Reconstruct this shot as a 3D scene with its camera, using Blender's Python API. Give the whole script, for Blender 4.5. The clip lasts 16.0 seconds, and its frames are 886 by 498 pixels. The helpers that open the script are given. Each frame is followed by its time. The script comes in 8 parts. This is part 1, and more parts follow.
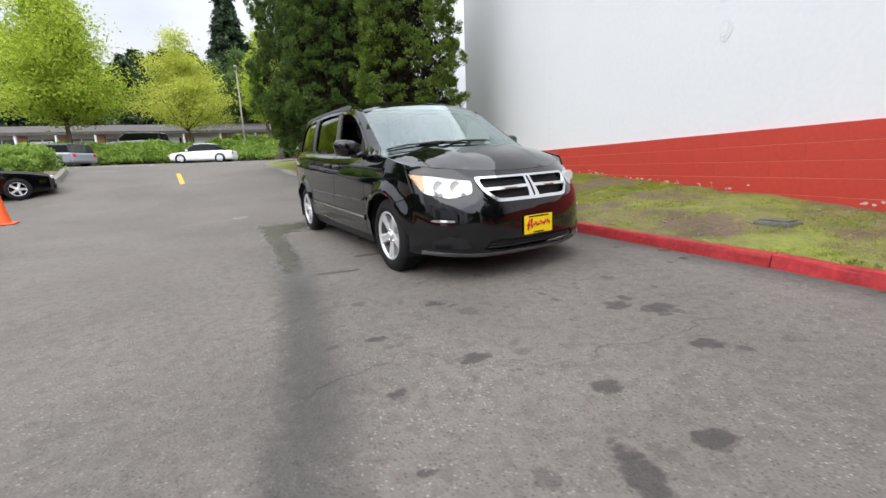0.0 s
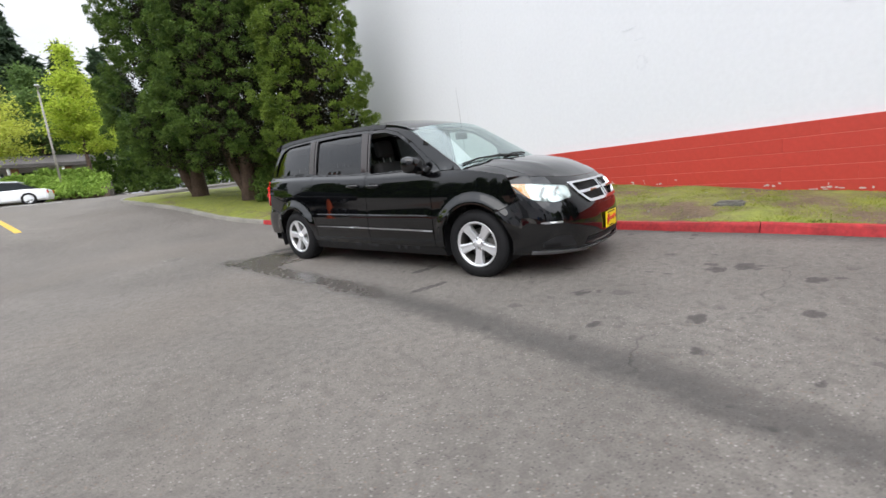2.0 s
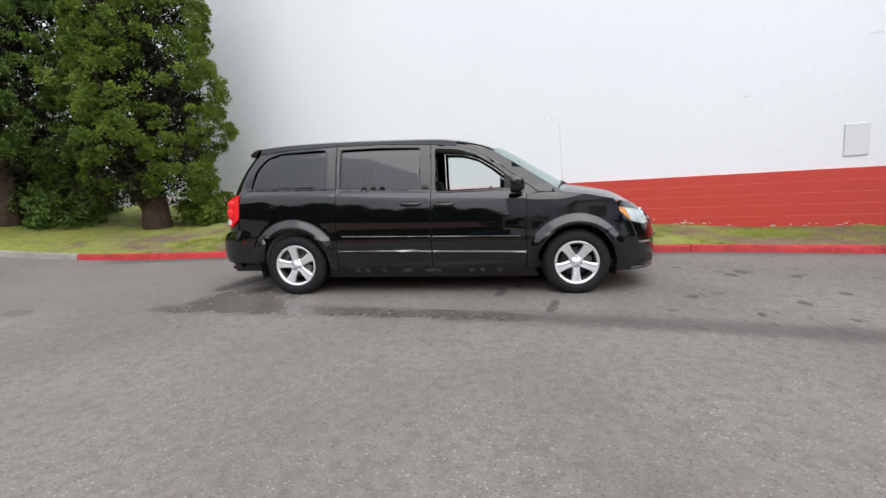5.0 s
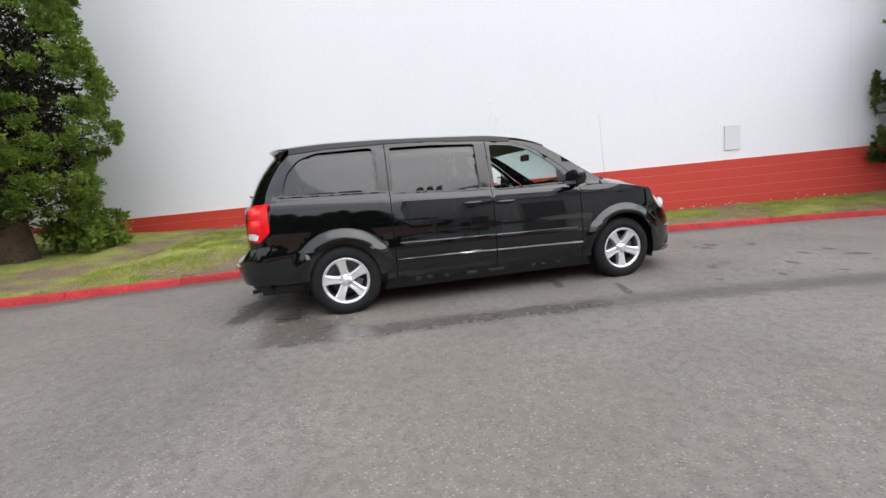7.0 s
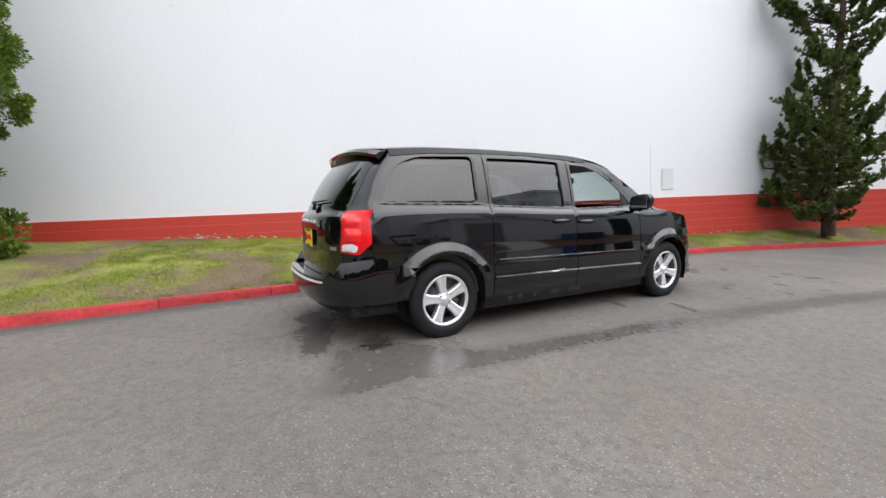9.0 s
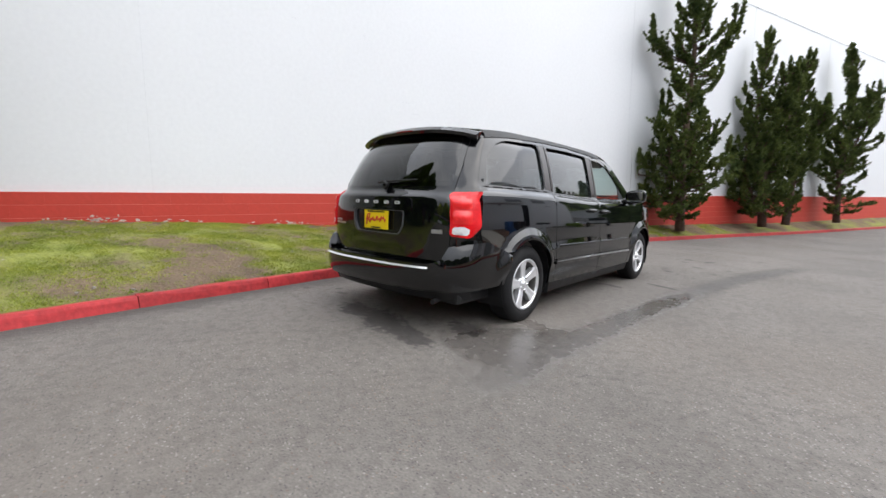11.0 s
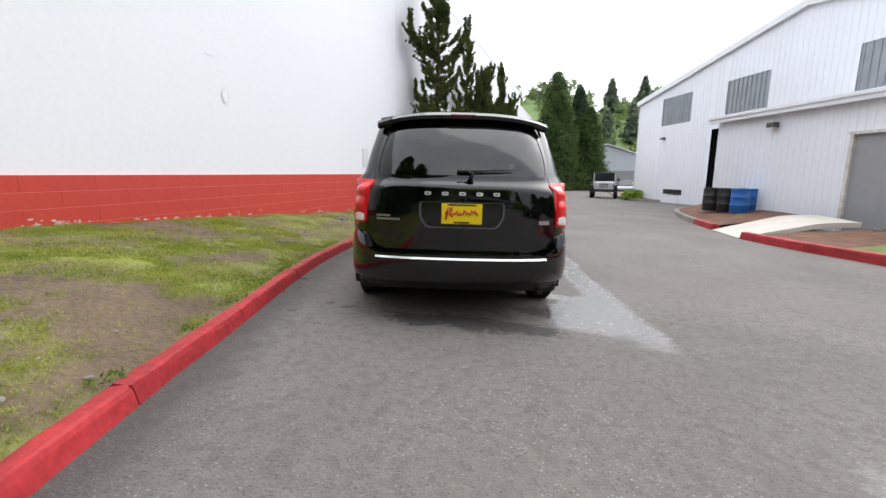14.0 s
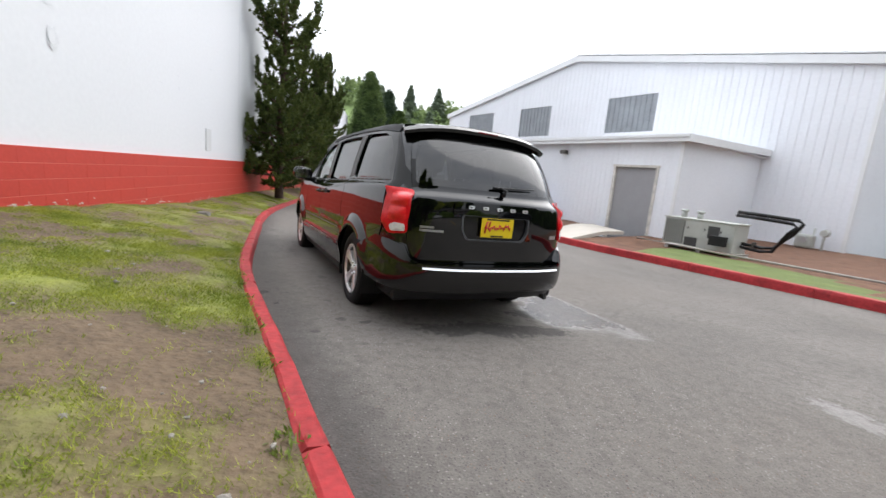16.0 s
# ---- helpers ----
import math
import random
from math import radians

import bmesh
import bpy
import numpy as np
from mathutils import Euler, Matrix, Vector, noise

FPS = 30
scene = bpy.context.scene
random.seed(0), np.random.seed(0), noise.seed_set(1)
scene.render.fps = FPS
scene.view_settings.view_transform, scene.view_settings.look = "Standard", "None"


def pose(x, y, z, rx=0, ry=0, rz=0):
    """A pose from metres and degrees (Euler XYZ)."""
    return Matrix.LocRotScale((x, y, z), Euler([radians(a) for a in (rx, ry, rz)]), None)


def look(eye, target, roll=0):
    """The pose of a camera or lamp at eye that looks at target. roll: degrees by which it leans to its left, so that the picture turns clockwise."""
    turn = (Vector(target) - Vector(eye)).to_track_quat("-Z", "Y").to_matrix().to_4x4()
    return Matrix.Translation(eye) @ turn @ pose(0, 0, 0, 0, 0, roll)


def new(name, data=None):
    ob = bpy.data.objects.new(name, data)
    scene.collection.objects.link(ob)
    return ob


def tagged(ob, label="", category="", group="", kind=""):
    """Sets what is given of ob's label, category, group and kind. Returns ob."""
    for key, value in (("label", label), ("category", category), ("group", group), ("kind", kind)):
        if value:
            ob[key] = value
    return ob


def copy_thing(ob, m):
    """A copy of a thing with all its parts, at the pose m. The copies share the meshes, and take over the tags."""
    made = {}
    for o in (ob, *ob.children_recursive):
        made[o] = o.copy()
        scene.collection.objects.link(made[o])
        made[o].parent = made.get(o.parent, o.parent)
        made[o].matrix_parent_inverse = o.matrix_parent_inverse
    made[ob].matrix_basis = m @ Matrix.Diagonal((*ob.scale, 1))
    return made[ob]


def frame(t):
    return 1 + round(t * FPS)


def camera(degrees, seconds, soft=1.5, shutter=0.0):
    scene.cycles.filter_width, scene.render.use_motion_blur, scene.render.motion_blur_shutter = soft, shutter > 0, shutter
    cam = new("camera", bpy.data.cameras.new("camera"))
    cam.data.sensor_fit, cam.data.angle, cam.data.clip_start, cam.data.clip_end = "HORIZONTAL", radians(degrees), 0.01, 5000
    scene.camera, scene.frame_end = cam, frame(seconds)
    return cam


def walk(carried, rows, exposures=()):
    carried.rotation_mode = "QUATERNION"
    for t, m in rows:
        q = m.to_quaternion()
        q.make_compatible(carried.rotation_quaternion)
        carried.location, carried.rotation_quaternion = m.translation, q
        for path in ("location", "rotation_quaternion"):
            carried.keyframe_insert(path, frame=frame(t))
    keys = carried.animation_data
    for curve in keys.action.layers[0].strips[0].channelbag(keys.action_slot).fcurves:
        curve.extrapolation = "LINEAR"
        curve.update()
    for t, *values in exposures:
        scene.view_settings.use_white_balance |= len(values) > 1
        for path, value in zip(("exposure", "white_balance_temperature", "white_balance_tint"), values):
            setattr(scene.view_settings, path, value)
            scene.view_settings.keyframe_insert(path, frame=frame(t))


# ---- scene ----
cam = camera(92.9, 16.0, soft=1.5, shutter=0.25)
PATH = [
    (0, (-5.176, -5.01, 0.951), (-4.728, -3.1, 0.565), -2.2),
    (0.5, (-5.678, -4.9, 0.966), (-5.103, -3.009, 0.664), -1.4),
    (1, (-6.231, -4.784, 0.999), (-5.439, -2.981, 0.65), -2.5),
    (1.5, (-6.752, -4.545, 1.007), (-5.856, -2.791, 0.656), -2.6),
    (2, (-7.296, -4.321, 1.024), (-6.215, -2.673, 0.684), -5.9),
    (2.5, (-7.818, -3.952, 1.039), (-6.643, -2.362, 0.737), -7.9),
    (3, (-8.3, -3.606, 1.039), (-6.927, -2.175, 0.778), -6.8),
    (3.5, (-8.665, -3.161, 1.049), (-7.199, -1.835, 0.751), -7.1),
    (4, (-8.959, -2.672, 1.05), (-7.361, -1.491, 0.822), -4.9),
    (4.2, (-9.051, -2.463, 1.038), (-7.386, -1.38, 0.796), -4.1),
    (6.3, (-9.615, -0.211, 1.164), (-7.669, 0.196, 0.945), -4.4),
    (6.5, (-9.663, -0.012, 1.175), (-7.7, 0.279, 0.926), -4.6),
    (7, (-9.657, 0.522, 1.148), (-7.683, 0.698, 0.882), -5.6),
    (7.5, (-9.651, 1.038, 1.168), (-7.662, 1.052, 0.956), -4.6),
    (8, (-9.597, 1.559, 1.18), (-7.622, 1.371, 0.927), -4.6),
    (8.2, (-9.527, 1.791, 1.198), (-7.553, 1.587, 0.953), -4.4),
    (10.3, (-8.863, 3.743, 1.127), (-7.076, 2.881, 0.88), -0.1),
    (10.5, (-8.788, 3.963, 1.225), (-7.031, 3.068, 0.889), -1.1),
    (11, (-8.505, 4.387, 1.142), (-6.795, 3.372, 0.905), -0.0),
    (11.5, (-8.188, 4.824, 1.253), (-6.669, 3.558, 0.953), -1.0),
    (12, (-7.766, 5.159, 1.234), (-6.318, 3.814, 0.927), -0.1),
    (12.5, (-7.349, 5.513, 1.241), (-6.124, 3.967, 0.912), 0.5),
    (13, (-6.846, 5.757, 1.261), (-5.77, 4.107, 0.919), 0.3),
    (13.5, (-6.405, 5.981, 1.258), (-5.635, 4.162, 0.948), 0.4),
    (14, (-5.963, 6.138, 1.273), (-5.358, 4.265, 0.919), 0.1),
    (14.5, (-5.537, 6.233, 1.294), (-5.137, 4.302, 0.957), 2.0),
    (15, (-5.1, 6.344, 1.313), (-4.913, 4.384, 0.959), 3.1),
    (15.5, (-4.62, 6.319, 1.312), (-4.614, 4.35, 0.965), 3.8),
    (16, (-4.117, 6.343, 1.336), (-4.448, 4.399, 1.002), 5.4),
]
walk(cam, [(t, look(eye, target, roll)) for t, eye, target, roll in PATH])

# ---- world and light: bright overcast day ----
world = bpy.data.worlds.new("overcast_sky")
scene.world = world
world.use_nodes = True
wn, wl = world.node_tree.nodes, world.node_tree.links
wn.clear()
w_out = wn.new("ShaderNodeOutputWorld")
w_bg = wn.new("ShaderNodeBackground")
w_sky = wn.new("ShaderNodeTexSky")
w_sky.sky_type = "NISHITA"
w_sky.sun_disc = False
w_sky.sun_elevation = radians(48)
w_sky.sun_rotation = radians(222)
w_sky.air_density, w_sky.dust_density = 1.0, 3.0
w_co = wn.new("ShaderNodeTexCoord")
w_map = wn.new("ShaderNodeMapping")
w_map.inputs["Scale"].default_value = (1.0, 1.0, 2.6)
w_noise = wn.new("ShaderNodeTexNoise")
w_noise.inputs["Scale"].default_value = 2.2
w_noise.inputs["Detail"].default_value = 6
w_ramp = wn.new("ShaderNodeValToRGB")
w_ramp.color_ramp.elements[0].position, w_ramp.color_ramp.elements[0].color = 0.30, (6.6, 7.0, 7.8, 1)
w_ramp.color_ramp.elements[1].position, w_ramp.color_ramp.elements[1].color = 0.68, (9.6, 9.8, 10.2, 1)
w_mix = wn.new("ShaderNodeMixRGB")
w_mix.inputs["Fac"].default_value = 0.88
wl.new(w_co.outputs["Generated"], w_map.inputs["Vector"])
wl.new(w_map.outputs["Vector"], w_noise.inputs["Vector"])
wl.new(w_noise.outputs["Fac"], w_ramp.inputs["Fac"])
wl.new(w_sky.outputs["Color"], w_mix.inputs["Color1"])
wl.new(w_ramp.outputs["Color"], w_mix.inputs["Color2"])
w_sep = wn.new("ShaderNodeSeparateXYZ")
w_grad = wn.new("ShaderNodeMapRange")
w_grad.inputs["From Min"].default_value, w_grad.inputs["From Max"].default_value = -1.0, 1.0
w_grad.inputs["To Min"].default_value, w_grad.inputs["To Max"].default_value = 1.2, 0.56
w_gm = wn.new("ShaderNodeMixRGB")
w_gm.blend_type = "MULTIPLY"
w_gm.inputs["Fac"].default_value = 1.0
wl.new(w_co.outputs["Generated"], w_sep.inputs["Vector"])
wl.new(w_sep.outputs["Y"], w_grad.inputs["Value"])
wl.new(w_mix.outputs["Color"], w_gm.inputs["Color1"])
wl.new(w_grad.outputs["Result"], w_gm.inputs["Color2"])
# an overcast sky is brighter overhead than at the horizon
w_zen = wn.new("ShaderNodeMapRange")
w_zen.inputs["From Min"].default_value, w_zen.inputs["From Max"].default_value = 0.05, 0.60
w_zen.inputs["To Min"].default_value, w_zen.inputs["To Max"].default_value = 0.75, 1.85
w_zm = wn.new("ShaderNodeMixRGB")
w_zm.blend_type = "MULTIPLY"
w_zm.inputs["Fac"].default_value = 1.0
wl.new(w_sep.outputs["Z"], w_zen.inputs["Value"])
wl.new(w_gm.outputs["Color"], w_zm.inputs["Color1"])
wl.new(w_zen.outputs["Result"], w_zm.inputs["Color2"])
wl.new(w_zm.outputs["Color"], w_bg.inputs["Color"])
w_bg.inputs["Strength"].default_value = 0.10
wl.new(w_bg.outputs["Background"], w_out.inputs["Surface"])
sun = new("sun", bpy.data.lights.new("sun", "SUN"))
sun.data.energy, sun.data.angle, sun.data.color = 0.9, radians(80), (1.0, 0.97, 0.93)
sun.matrix_world = look((-20, -22, 40), (0, 0, 0))
scene.view_settings.exposure = 0.85

# ---- materials ----
def rgba(c):
    return (c[0], c[1], c[2], 1.0)


def surface(name, colour, rough=0.6, metal=0.0, vary=0.25, scale=3.0, fine=40.0, bump=0.15, coat=0.0, spec=0.5, second=None, rand=0.0, depth=0.01):
    """Principled material with colour variation at two scales and a fine relief."""
    m = bpy.data.materials.new(name)
    m.use_nodes = True
    n, l = m.node_tree.nodes, m.node_tree.links
    p = n["Principled BSDF"]
    p.inputs["Roughness"].default_value = rough
    p.inputs["Metallic"].default_value = metal
    p.inputs["Specular IOR Level"].default_value = spec
    p.inputs["Coat Weight"].default_value = coat
    p.inputs["Coat Roughness"].default_value = 0.02
    co = n.new("ShaderNodeTexCoord")
    a = n.new("ShaderNodeTexNoise")
    a.inputs["Scale"].default_value, a.inputs["Detail"].default_value = scale, 5
    b = n.new("ShaderNodeTexNoise")
    b.inputs["Scale"].default_value, b.inputs["Detail"].default_value = fine, 4
    l.new(co.outputs["Object"], a.inputs["Vector"])
    l.new(co.outputs["Object"], b.inputs["Vector"])
    mix = n.new("ShaderNodeMixRGB")
    mix.blend_type = "MIX"
    dark = [c * (1 - vary) for c in colour]
    light = second if second else [min(1, c * (1 + vary)) for c in colour]
    mix.inputs["Color1"].default_value, mix.inputs["Color2"].default_value = rgba(dark), rgba(light)
    add = n.new("ShaderNodeMath")
    add.operation = "MULTIPLY_ADD"
    add.inputs[1].default_value, add.inputs[2].default_value = 0.5, 0.0
    l.new(b.outputs["Fac"], add.inputs[0])
    half = n.new("ShaderNodeMath")
    half.operation = "MULTIPLY_ADD"
    half.inputs[1].default_value = 0.5
    l.new(a.outputs["Fac"], half.inputs[0])
    l.new(add.outputs[0], half.inputs[2])
    ramp = n.new("ShaderNodeMapRange")
    ramp.inputs["From Min"].default_value, ramp.inputs["From Max"].default_value = 0.32, 0.68
    l.new(half.outputs[0], ramp.inputs["Value"])
    l.new(ramp.outputs["Result"], mix.inputs["Fac"])
    last = mix.outputs["Color"]
    if rand:
        info = n.new("ShaderNodeObjectInfo")
        hsv = n.new("ShaderNodeHueSaturation")
        mr = n.new("ShaderNodeMapRange")
        mr.inputs["To Min"].default_value, mr.inputs["To Max"].default_value = 1 - rand, 1 + rand
        l.new(info.outputs["Random"], mr.inputs["Value"])
        l.new(mr.outputs["Result"], hsv.inputs["Value"])
        l.new(last, hsv.inputs["Color"])
        last = hsv.outputs["Color"]
    l.new(last, p.inputs["Base Color"])
    if bump:
        bp = n.new("ShaderNodeBump")
        bp.inputs["Strength"].default_value, bp.inputs["Distance"].default_value = bump, depth
        l.new(b.outputs["Fac"], bp.inputs["Height"])
        l.new(bp.outputs["Normal"], p.inputs["Normal"])
    return m


def leaf_material(name, dark, light, trans=0.35, salt=0.55, scale=0.9, lo=0.35, hi=1.05, spec=0.14):
    """Foliage: every leaf or clump takes its own shade; light passes through a little."""
    m = bpy.data.materials.new(name)
    m.use_nodes = True
    n, l = m.node_tree.nodes, m.node_tree.links
    p = n["Principled BSDF"]
    p.inputs["Roughness"].default_value = 0.55
    p.inputs["Specular IOR Level"].default_value = spec
    geo = n.new("ShaderNodeNewGeometry")
    co = n.new("ShaderNodeTexCoord")
    a = n.new("ShaderNodeTexNoise")
    a.inputs["Scale"].default_value = scale
    l.new(co.outputs["Object"], a.inputs["Vector"])
    mid = n.new("ShaderNodeMath")
    mid.operation = "MULTIPLY_ADD"
    mid.inputs[1].default_value = salt
    l.new(geo.outputs["Random Per Island"], mid.inputs[0])
    l.new(a.outputs["Fac"], mid.inputs[2])
    mr = n.new("ShaderNodeMapRange")
    mr.inputs["From Min"].default_value, mr.inputs["From Max"].default_value = lo, hi
    l.new(mid.outputs[0], mr.inputs["Value"])
    mix = n.new("ShaderNodeMixRGB")
    mix.inputs["Color1"].default_value, mix.inputs["Color2"].default_value = rgba(dark), rgba(light)
    l.new(mr.outputs["Result"], mix.inputs["Fac"])
    l.new(mix.outputs["Color"], p.inputs["Base Color"])
    tr = n.new("ShaderNodeBsdfTranslucent")
    l.new(mix.outputs["Color"], tr.inputs["Color"])
    ms = n.new("ShaderNodeMixShader")
    ms.inputs["Fac"].default_value = trans
    l.new(p.outputs["BSDF"], ms.inputs[1])
    l.new(tr.outputs["BSDF"], ms.inputs[2])
    l.new(ms.outputs["Shader"], n["Material Output"].inputs["Surface"])
    return m


def glass_material(name, tint, rough=0.0, face=0.085, power=4.0, sheen=(1, 1, 1)):
    """Thin pane: tinted see-through with a mirror that strengthens towards grazing."""
    m = bpy.data.materials.new(name)
    m.use_nodes = True
    n, l = m.node_tree.nodes, m.node_tree.links
    n.remove(n["Principled BSDF"])
    t = n.new("ShaderNodeBsdfTransparent")
    t.inputs["Color"].default_value = rgba(tint)
    g = n.new("ShaderNodeBsdfGlossy")
    g.inputs["Roughness"].default_value = rough
    g.inputs["Color"].default_value = rgba(sheen)
    lw = n.new("ShaderNodeLayerWeight")
    lw.inputs["Blend"].default_value = 0.5
    pw = n.new("ShaderNodeMath")
    pw.operation = "POWER"
    pw.inputs[1].default_value = power
    l.new(lw.outputs["Facing"], pw.inputs[0])
    f = n.new("ShaderNodeMath")
    f.operation = "MULTIPLY_ADD"
    f.inputs[1].default_value, f.inputs[2].default_value = 1.0 - face, face
    l.new(pw.outputs[0], f.inputs[0])
    ms = n.new("ShaderNodeMixShader")
    l.new(f.outputs[0], ms.inputs["Fac"])
    l.new(t.outputs["BSDF"], ms.inputs[1])
    l.new(g.outputs["BSDF"], ms.inputs[2])
    l.new(ms.outputs["Shader"], n["Material Output"].inputs["Surface"])
    return m


def asphalt_material():
    m = surface("asphalt", (0.151, 0.138, 0.125), rough=0.82, vary=0.34, scale=0.55, fine=85, bump=0.75, depth=0.014, spec=0.35)
    n, l = m.node_tree.nodes, m.node_tree.links
    p = n["Principled BSDF"]
    base = p.inputs["Base Color"].links[0].from_socket
    co = n["Texture Coordinate"]

    def mth(op, a, b=None, c=None):
        k = n.new("ShaderNodeMath")
        k.operation = op
        for i, q in enumerate((a, b, c)):
            if q is None:
                continue
            if isinstance(q, (int, float)):
                k.inputs[i].default_value = q
            else:
                l.new(q, k.inputs[i])
        return k.outputs[0]

    def ramp(v, lo, hi, t0=0.0, t1=1.0):
        k = n.new("ShaderNodeMapRange")
        k.interpolation_type = "SMOOTHSTEP"
        for nm, q in (("From Min", lo), ("From Max", hi), ("To Min", t0), ("To Max", t1)):
            k.inputs[nm].default_value = q
        l.new(v, k.inputs["Value"])
        return k.outputs["Result"]

    def noise_at(scale, detail=5):
        k = n.new("ShaderNodeTexNoise")
        k.inputs["Scale"].default_value, k.inputs["Detail"].default_value = scale, detail
        l.new(co.outputs["Object"], k.inputs["Vector"])
        return k

    def blend(fac, a, colour, mode="MIX"):
        k = n.new("ShaderNodeMixRGB")
        k.blend_type = mode
        l.new(fac, k.inputs["Fac"])
        l.new(a, k.inputs["Color1"])
        k.inputs["Color2"].default_value = (*colour, 1)
        return k.outputs["Color"]

    # stones in the tar: pale, dark and rusty chips
    v = n.new("ShaderNodeTexVoronoi")
    v.inputs["Scale"].default_value = 66
    l.new(co.outputs["Object"], v.inputs["Vector"])
    sep = n.new("ShaderNodeSeparateColor")
    l.new(v.outputs["Color"], sep.inputs["Color"])
    core = mth("LESS_THAN", v.outputs["Distance"], 0.34)
    worn = ramp(noise_at(1.1).outputs["Fac"], 0.35, 0.65, 0.45, 1.0)
    pale = mth("MULTIPLY", mth("MULTIPLY", mth("GREATER_THAN", sep.outputs[0], 0.84), core), mth("MULTIPLY", worn, 0.42))
    deep = mth("MULTIPLY", mth("MULTIPLY", mth("GREATER_THAN", sep.outputs[1], 0.68), core), 0.50)
    rust = mth("MULTIPLY", mth("MULTIPLY", mth("GREATER_THAN", sep.outputs[2], 0.93), core), 0.30)
    last = blend(ramp(noise_at(15, 6).outputs["Fac"], 0.40, 0.70, 0.0, 0.46), base, (0.082, 0.074, 0.066))
    last = blend(ramp(noise_at(0.32, 3).outputs["Fac"], 0.45, 0.70, 0.0, 0.30), last, (0.155, 0.132, 0.110))
    last = blend(deep, last, (0.035, 0.033, 0.032))
    last = blend(pale, last, (0.46, 0.44, 0.41))
    last = blend(rust, last, (0.20, 0.11, 0.06))
    sx = n.new("ShaderNodeSeparateXYZ")
    l.new(co.outputs["Object"], sx.inputs["Vector"])
    X, Y = sx.outputs["X"], sx.outputs["Y"]
    rag = mth("MULTIPLY", mth("SUBTRACT", noise_at(3.2, 8).outputs["Fac"], 0.5), 0.5)
    fine = mth("SUBTRACT", noise_at(19, 4).outputs["Fac"], 0.5)
    # water that ran from a puddle beside the van down the drive
    bend = mth("MULTIPLY_ADD", mth("MULTIPLY", Y, Y), 0.02, mth("MULTIPLY_ADD", Y, 0.20, 5.97))
    s = mth("ADD", mth("ADD", bend, X), mth("ADD", mth("MULTIPLY", rag, 0.42), mth("MULTIPLY", fine, 0.16)))
    wide = ramp(mth("ADD", Y, mth("MULTIPLY", rag, 1.8)), 1.55, 2.35, 0.34, 0.92)
    run = mth("MULTIPLY", ramp(s, -0.12, 0.10), ramp(mth("SUBTRACT", s, wide), -0.18, 0.10, 1.0, 0.0))
    run = mth("MULTIPLY", run, mth("MULTIPLY", ramp(mth("ADD", Y, mth("MULTIPLY", rag, 1.4)), 2.55, 3.25, 1.0, 0.0), ramp(Y, -5.6, -4.3)))
    run = mth("MULTIPLY", run, ramp(mth("ADD", noise_at(9, 5).outputs["Fac"], fine), 0.22, 0.50, 0.72, 1.0))

    def blot(x, y, rx, ry, edge=1.2):
        a = mth("POWER", mth("DIVIDE", mth("SUBTRACT", X, x), rx), 2.0)
        b = mth("POWER", mth("DIVIDE", mth("SUBTRACT", Y, y), ry), 2.0)
        d = mth("ADD", mth("ADD", a, b), mth("ADD", mth("MULTIPLY", rag, 3.8), mth("MULTIPLY", fine, 3.2)))
        return ramp(d, 0.35, edge, 1.0, 0.0)
    trickle = blot(-7.21, 4.32, 0.15, 0.26, 1.5)
    arm = blot(-5.78, 1.86, 0.42, 0.10, 1.4)
    wet = mth("MULTIPLY", run, ramp(mth("ADD", Y, mth("MULTIPLY", rag, 2.0)), -1.6, 0.2, 0.30, 1.0))
    wet = mth("MAXIMUM", wet, mth("MAXIMUM", mth("MULTIPLY", trickle, 0.55), arm))
    # oil and water drips where cars stop
    big = None
    for x, y, rx, ry in ((-4.58, -2.16, 0.12, 0.08), (-4.56, -3.04, 0.12, 0.07), (-3.46, -2.68, 0.12, 0.09), (-3.38, -3.32, 0.10, 0.08), (-3.27, -2.82, 0.17, 0.10),
                         (-4.30, -3.98, 0.08, 0.22), (-5.29, -0.92, 0.28, 0.07), (-4.97, -0.31, 0.18, 0.07), (-5.64, 2.48, 0.26, 0.17), (-5.66, 2.98, 0.36, 0.17), (-5.18, 3.02, 0.46, 0.22), (-4.74, 3.12, 0.34, 0.18), (-4.10, -3.50, 0.09, 0.07), (-5.05, -2.62, 0.09, 0.06), (-5.0, -3.25, 0.07, 0.06), (-3.95, -3.92, 0.10, 0.07)):
        b = blot(x, y, rx * 0.84, ry * 0.84)
        big = b if big is None else mth("MAXIMUM", big, b)
    dv = n.new("ShaderNodeTexVoronoi")
    dv.inputs["Scale"].default_value = 7.2
    warp = noise_at(7.0, 4)
    wv = n.new("ShaderNodeMixRGB")
    wv.inputs["Fac"].default_value = 0.16
    l.new(co.outputs["Object"], wv.inputs["Color1"])
    l.new(warp.outputs["Color"], wv.inputs["Color2"])
    l.new(wv.outputs["Color"], dv.inputs["Vector"])
    ds = n.new("ShaderNodeSeparateColor")
    l.new(dv.outputs["Color"], ds.inputs["Color"])
    size = mth("MULTIPLY_ADD", mth("POWER", ds.outputs[1], 2.6), 0.38, 0.04)
    spot = ramp(mth("SUBTRACT", dv.outputs["Distance"], mth("ADD", size, mth("MULTIPLY", fine, 0.30))), -0.09, 0.04, 1.0, 0.0)
    zone = mth("MULTIPLY", ramp(mth("ADD", X, mth("MULTIPLY", rag, 2.0)), -5.9, -5.0), mth("MULTIPLY", ramp(Y, -7.5, -4.2), ramp(Y, 3.2, 3.9, 1.0, 0.0)))
    zone = mth("ADD", mth("MULTIPLY", zone, 0.92), 0.05)
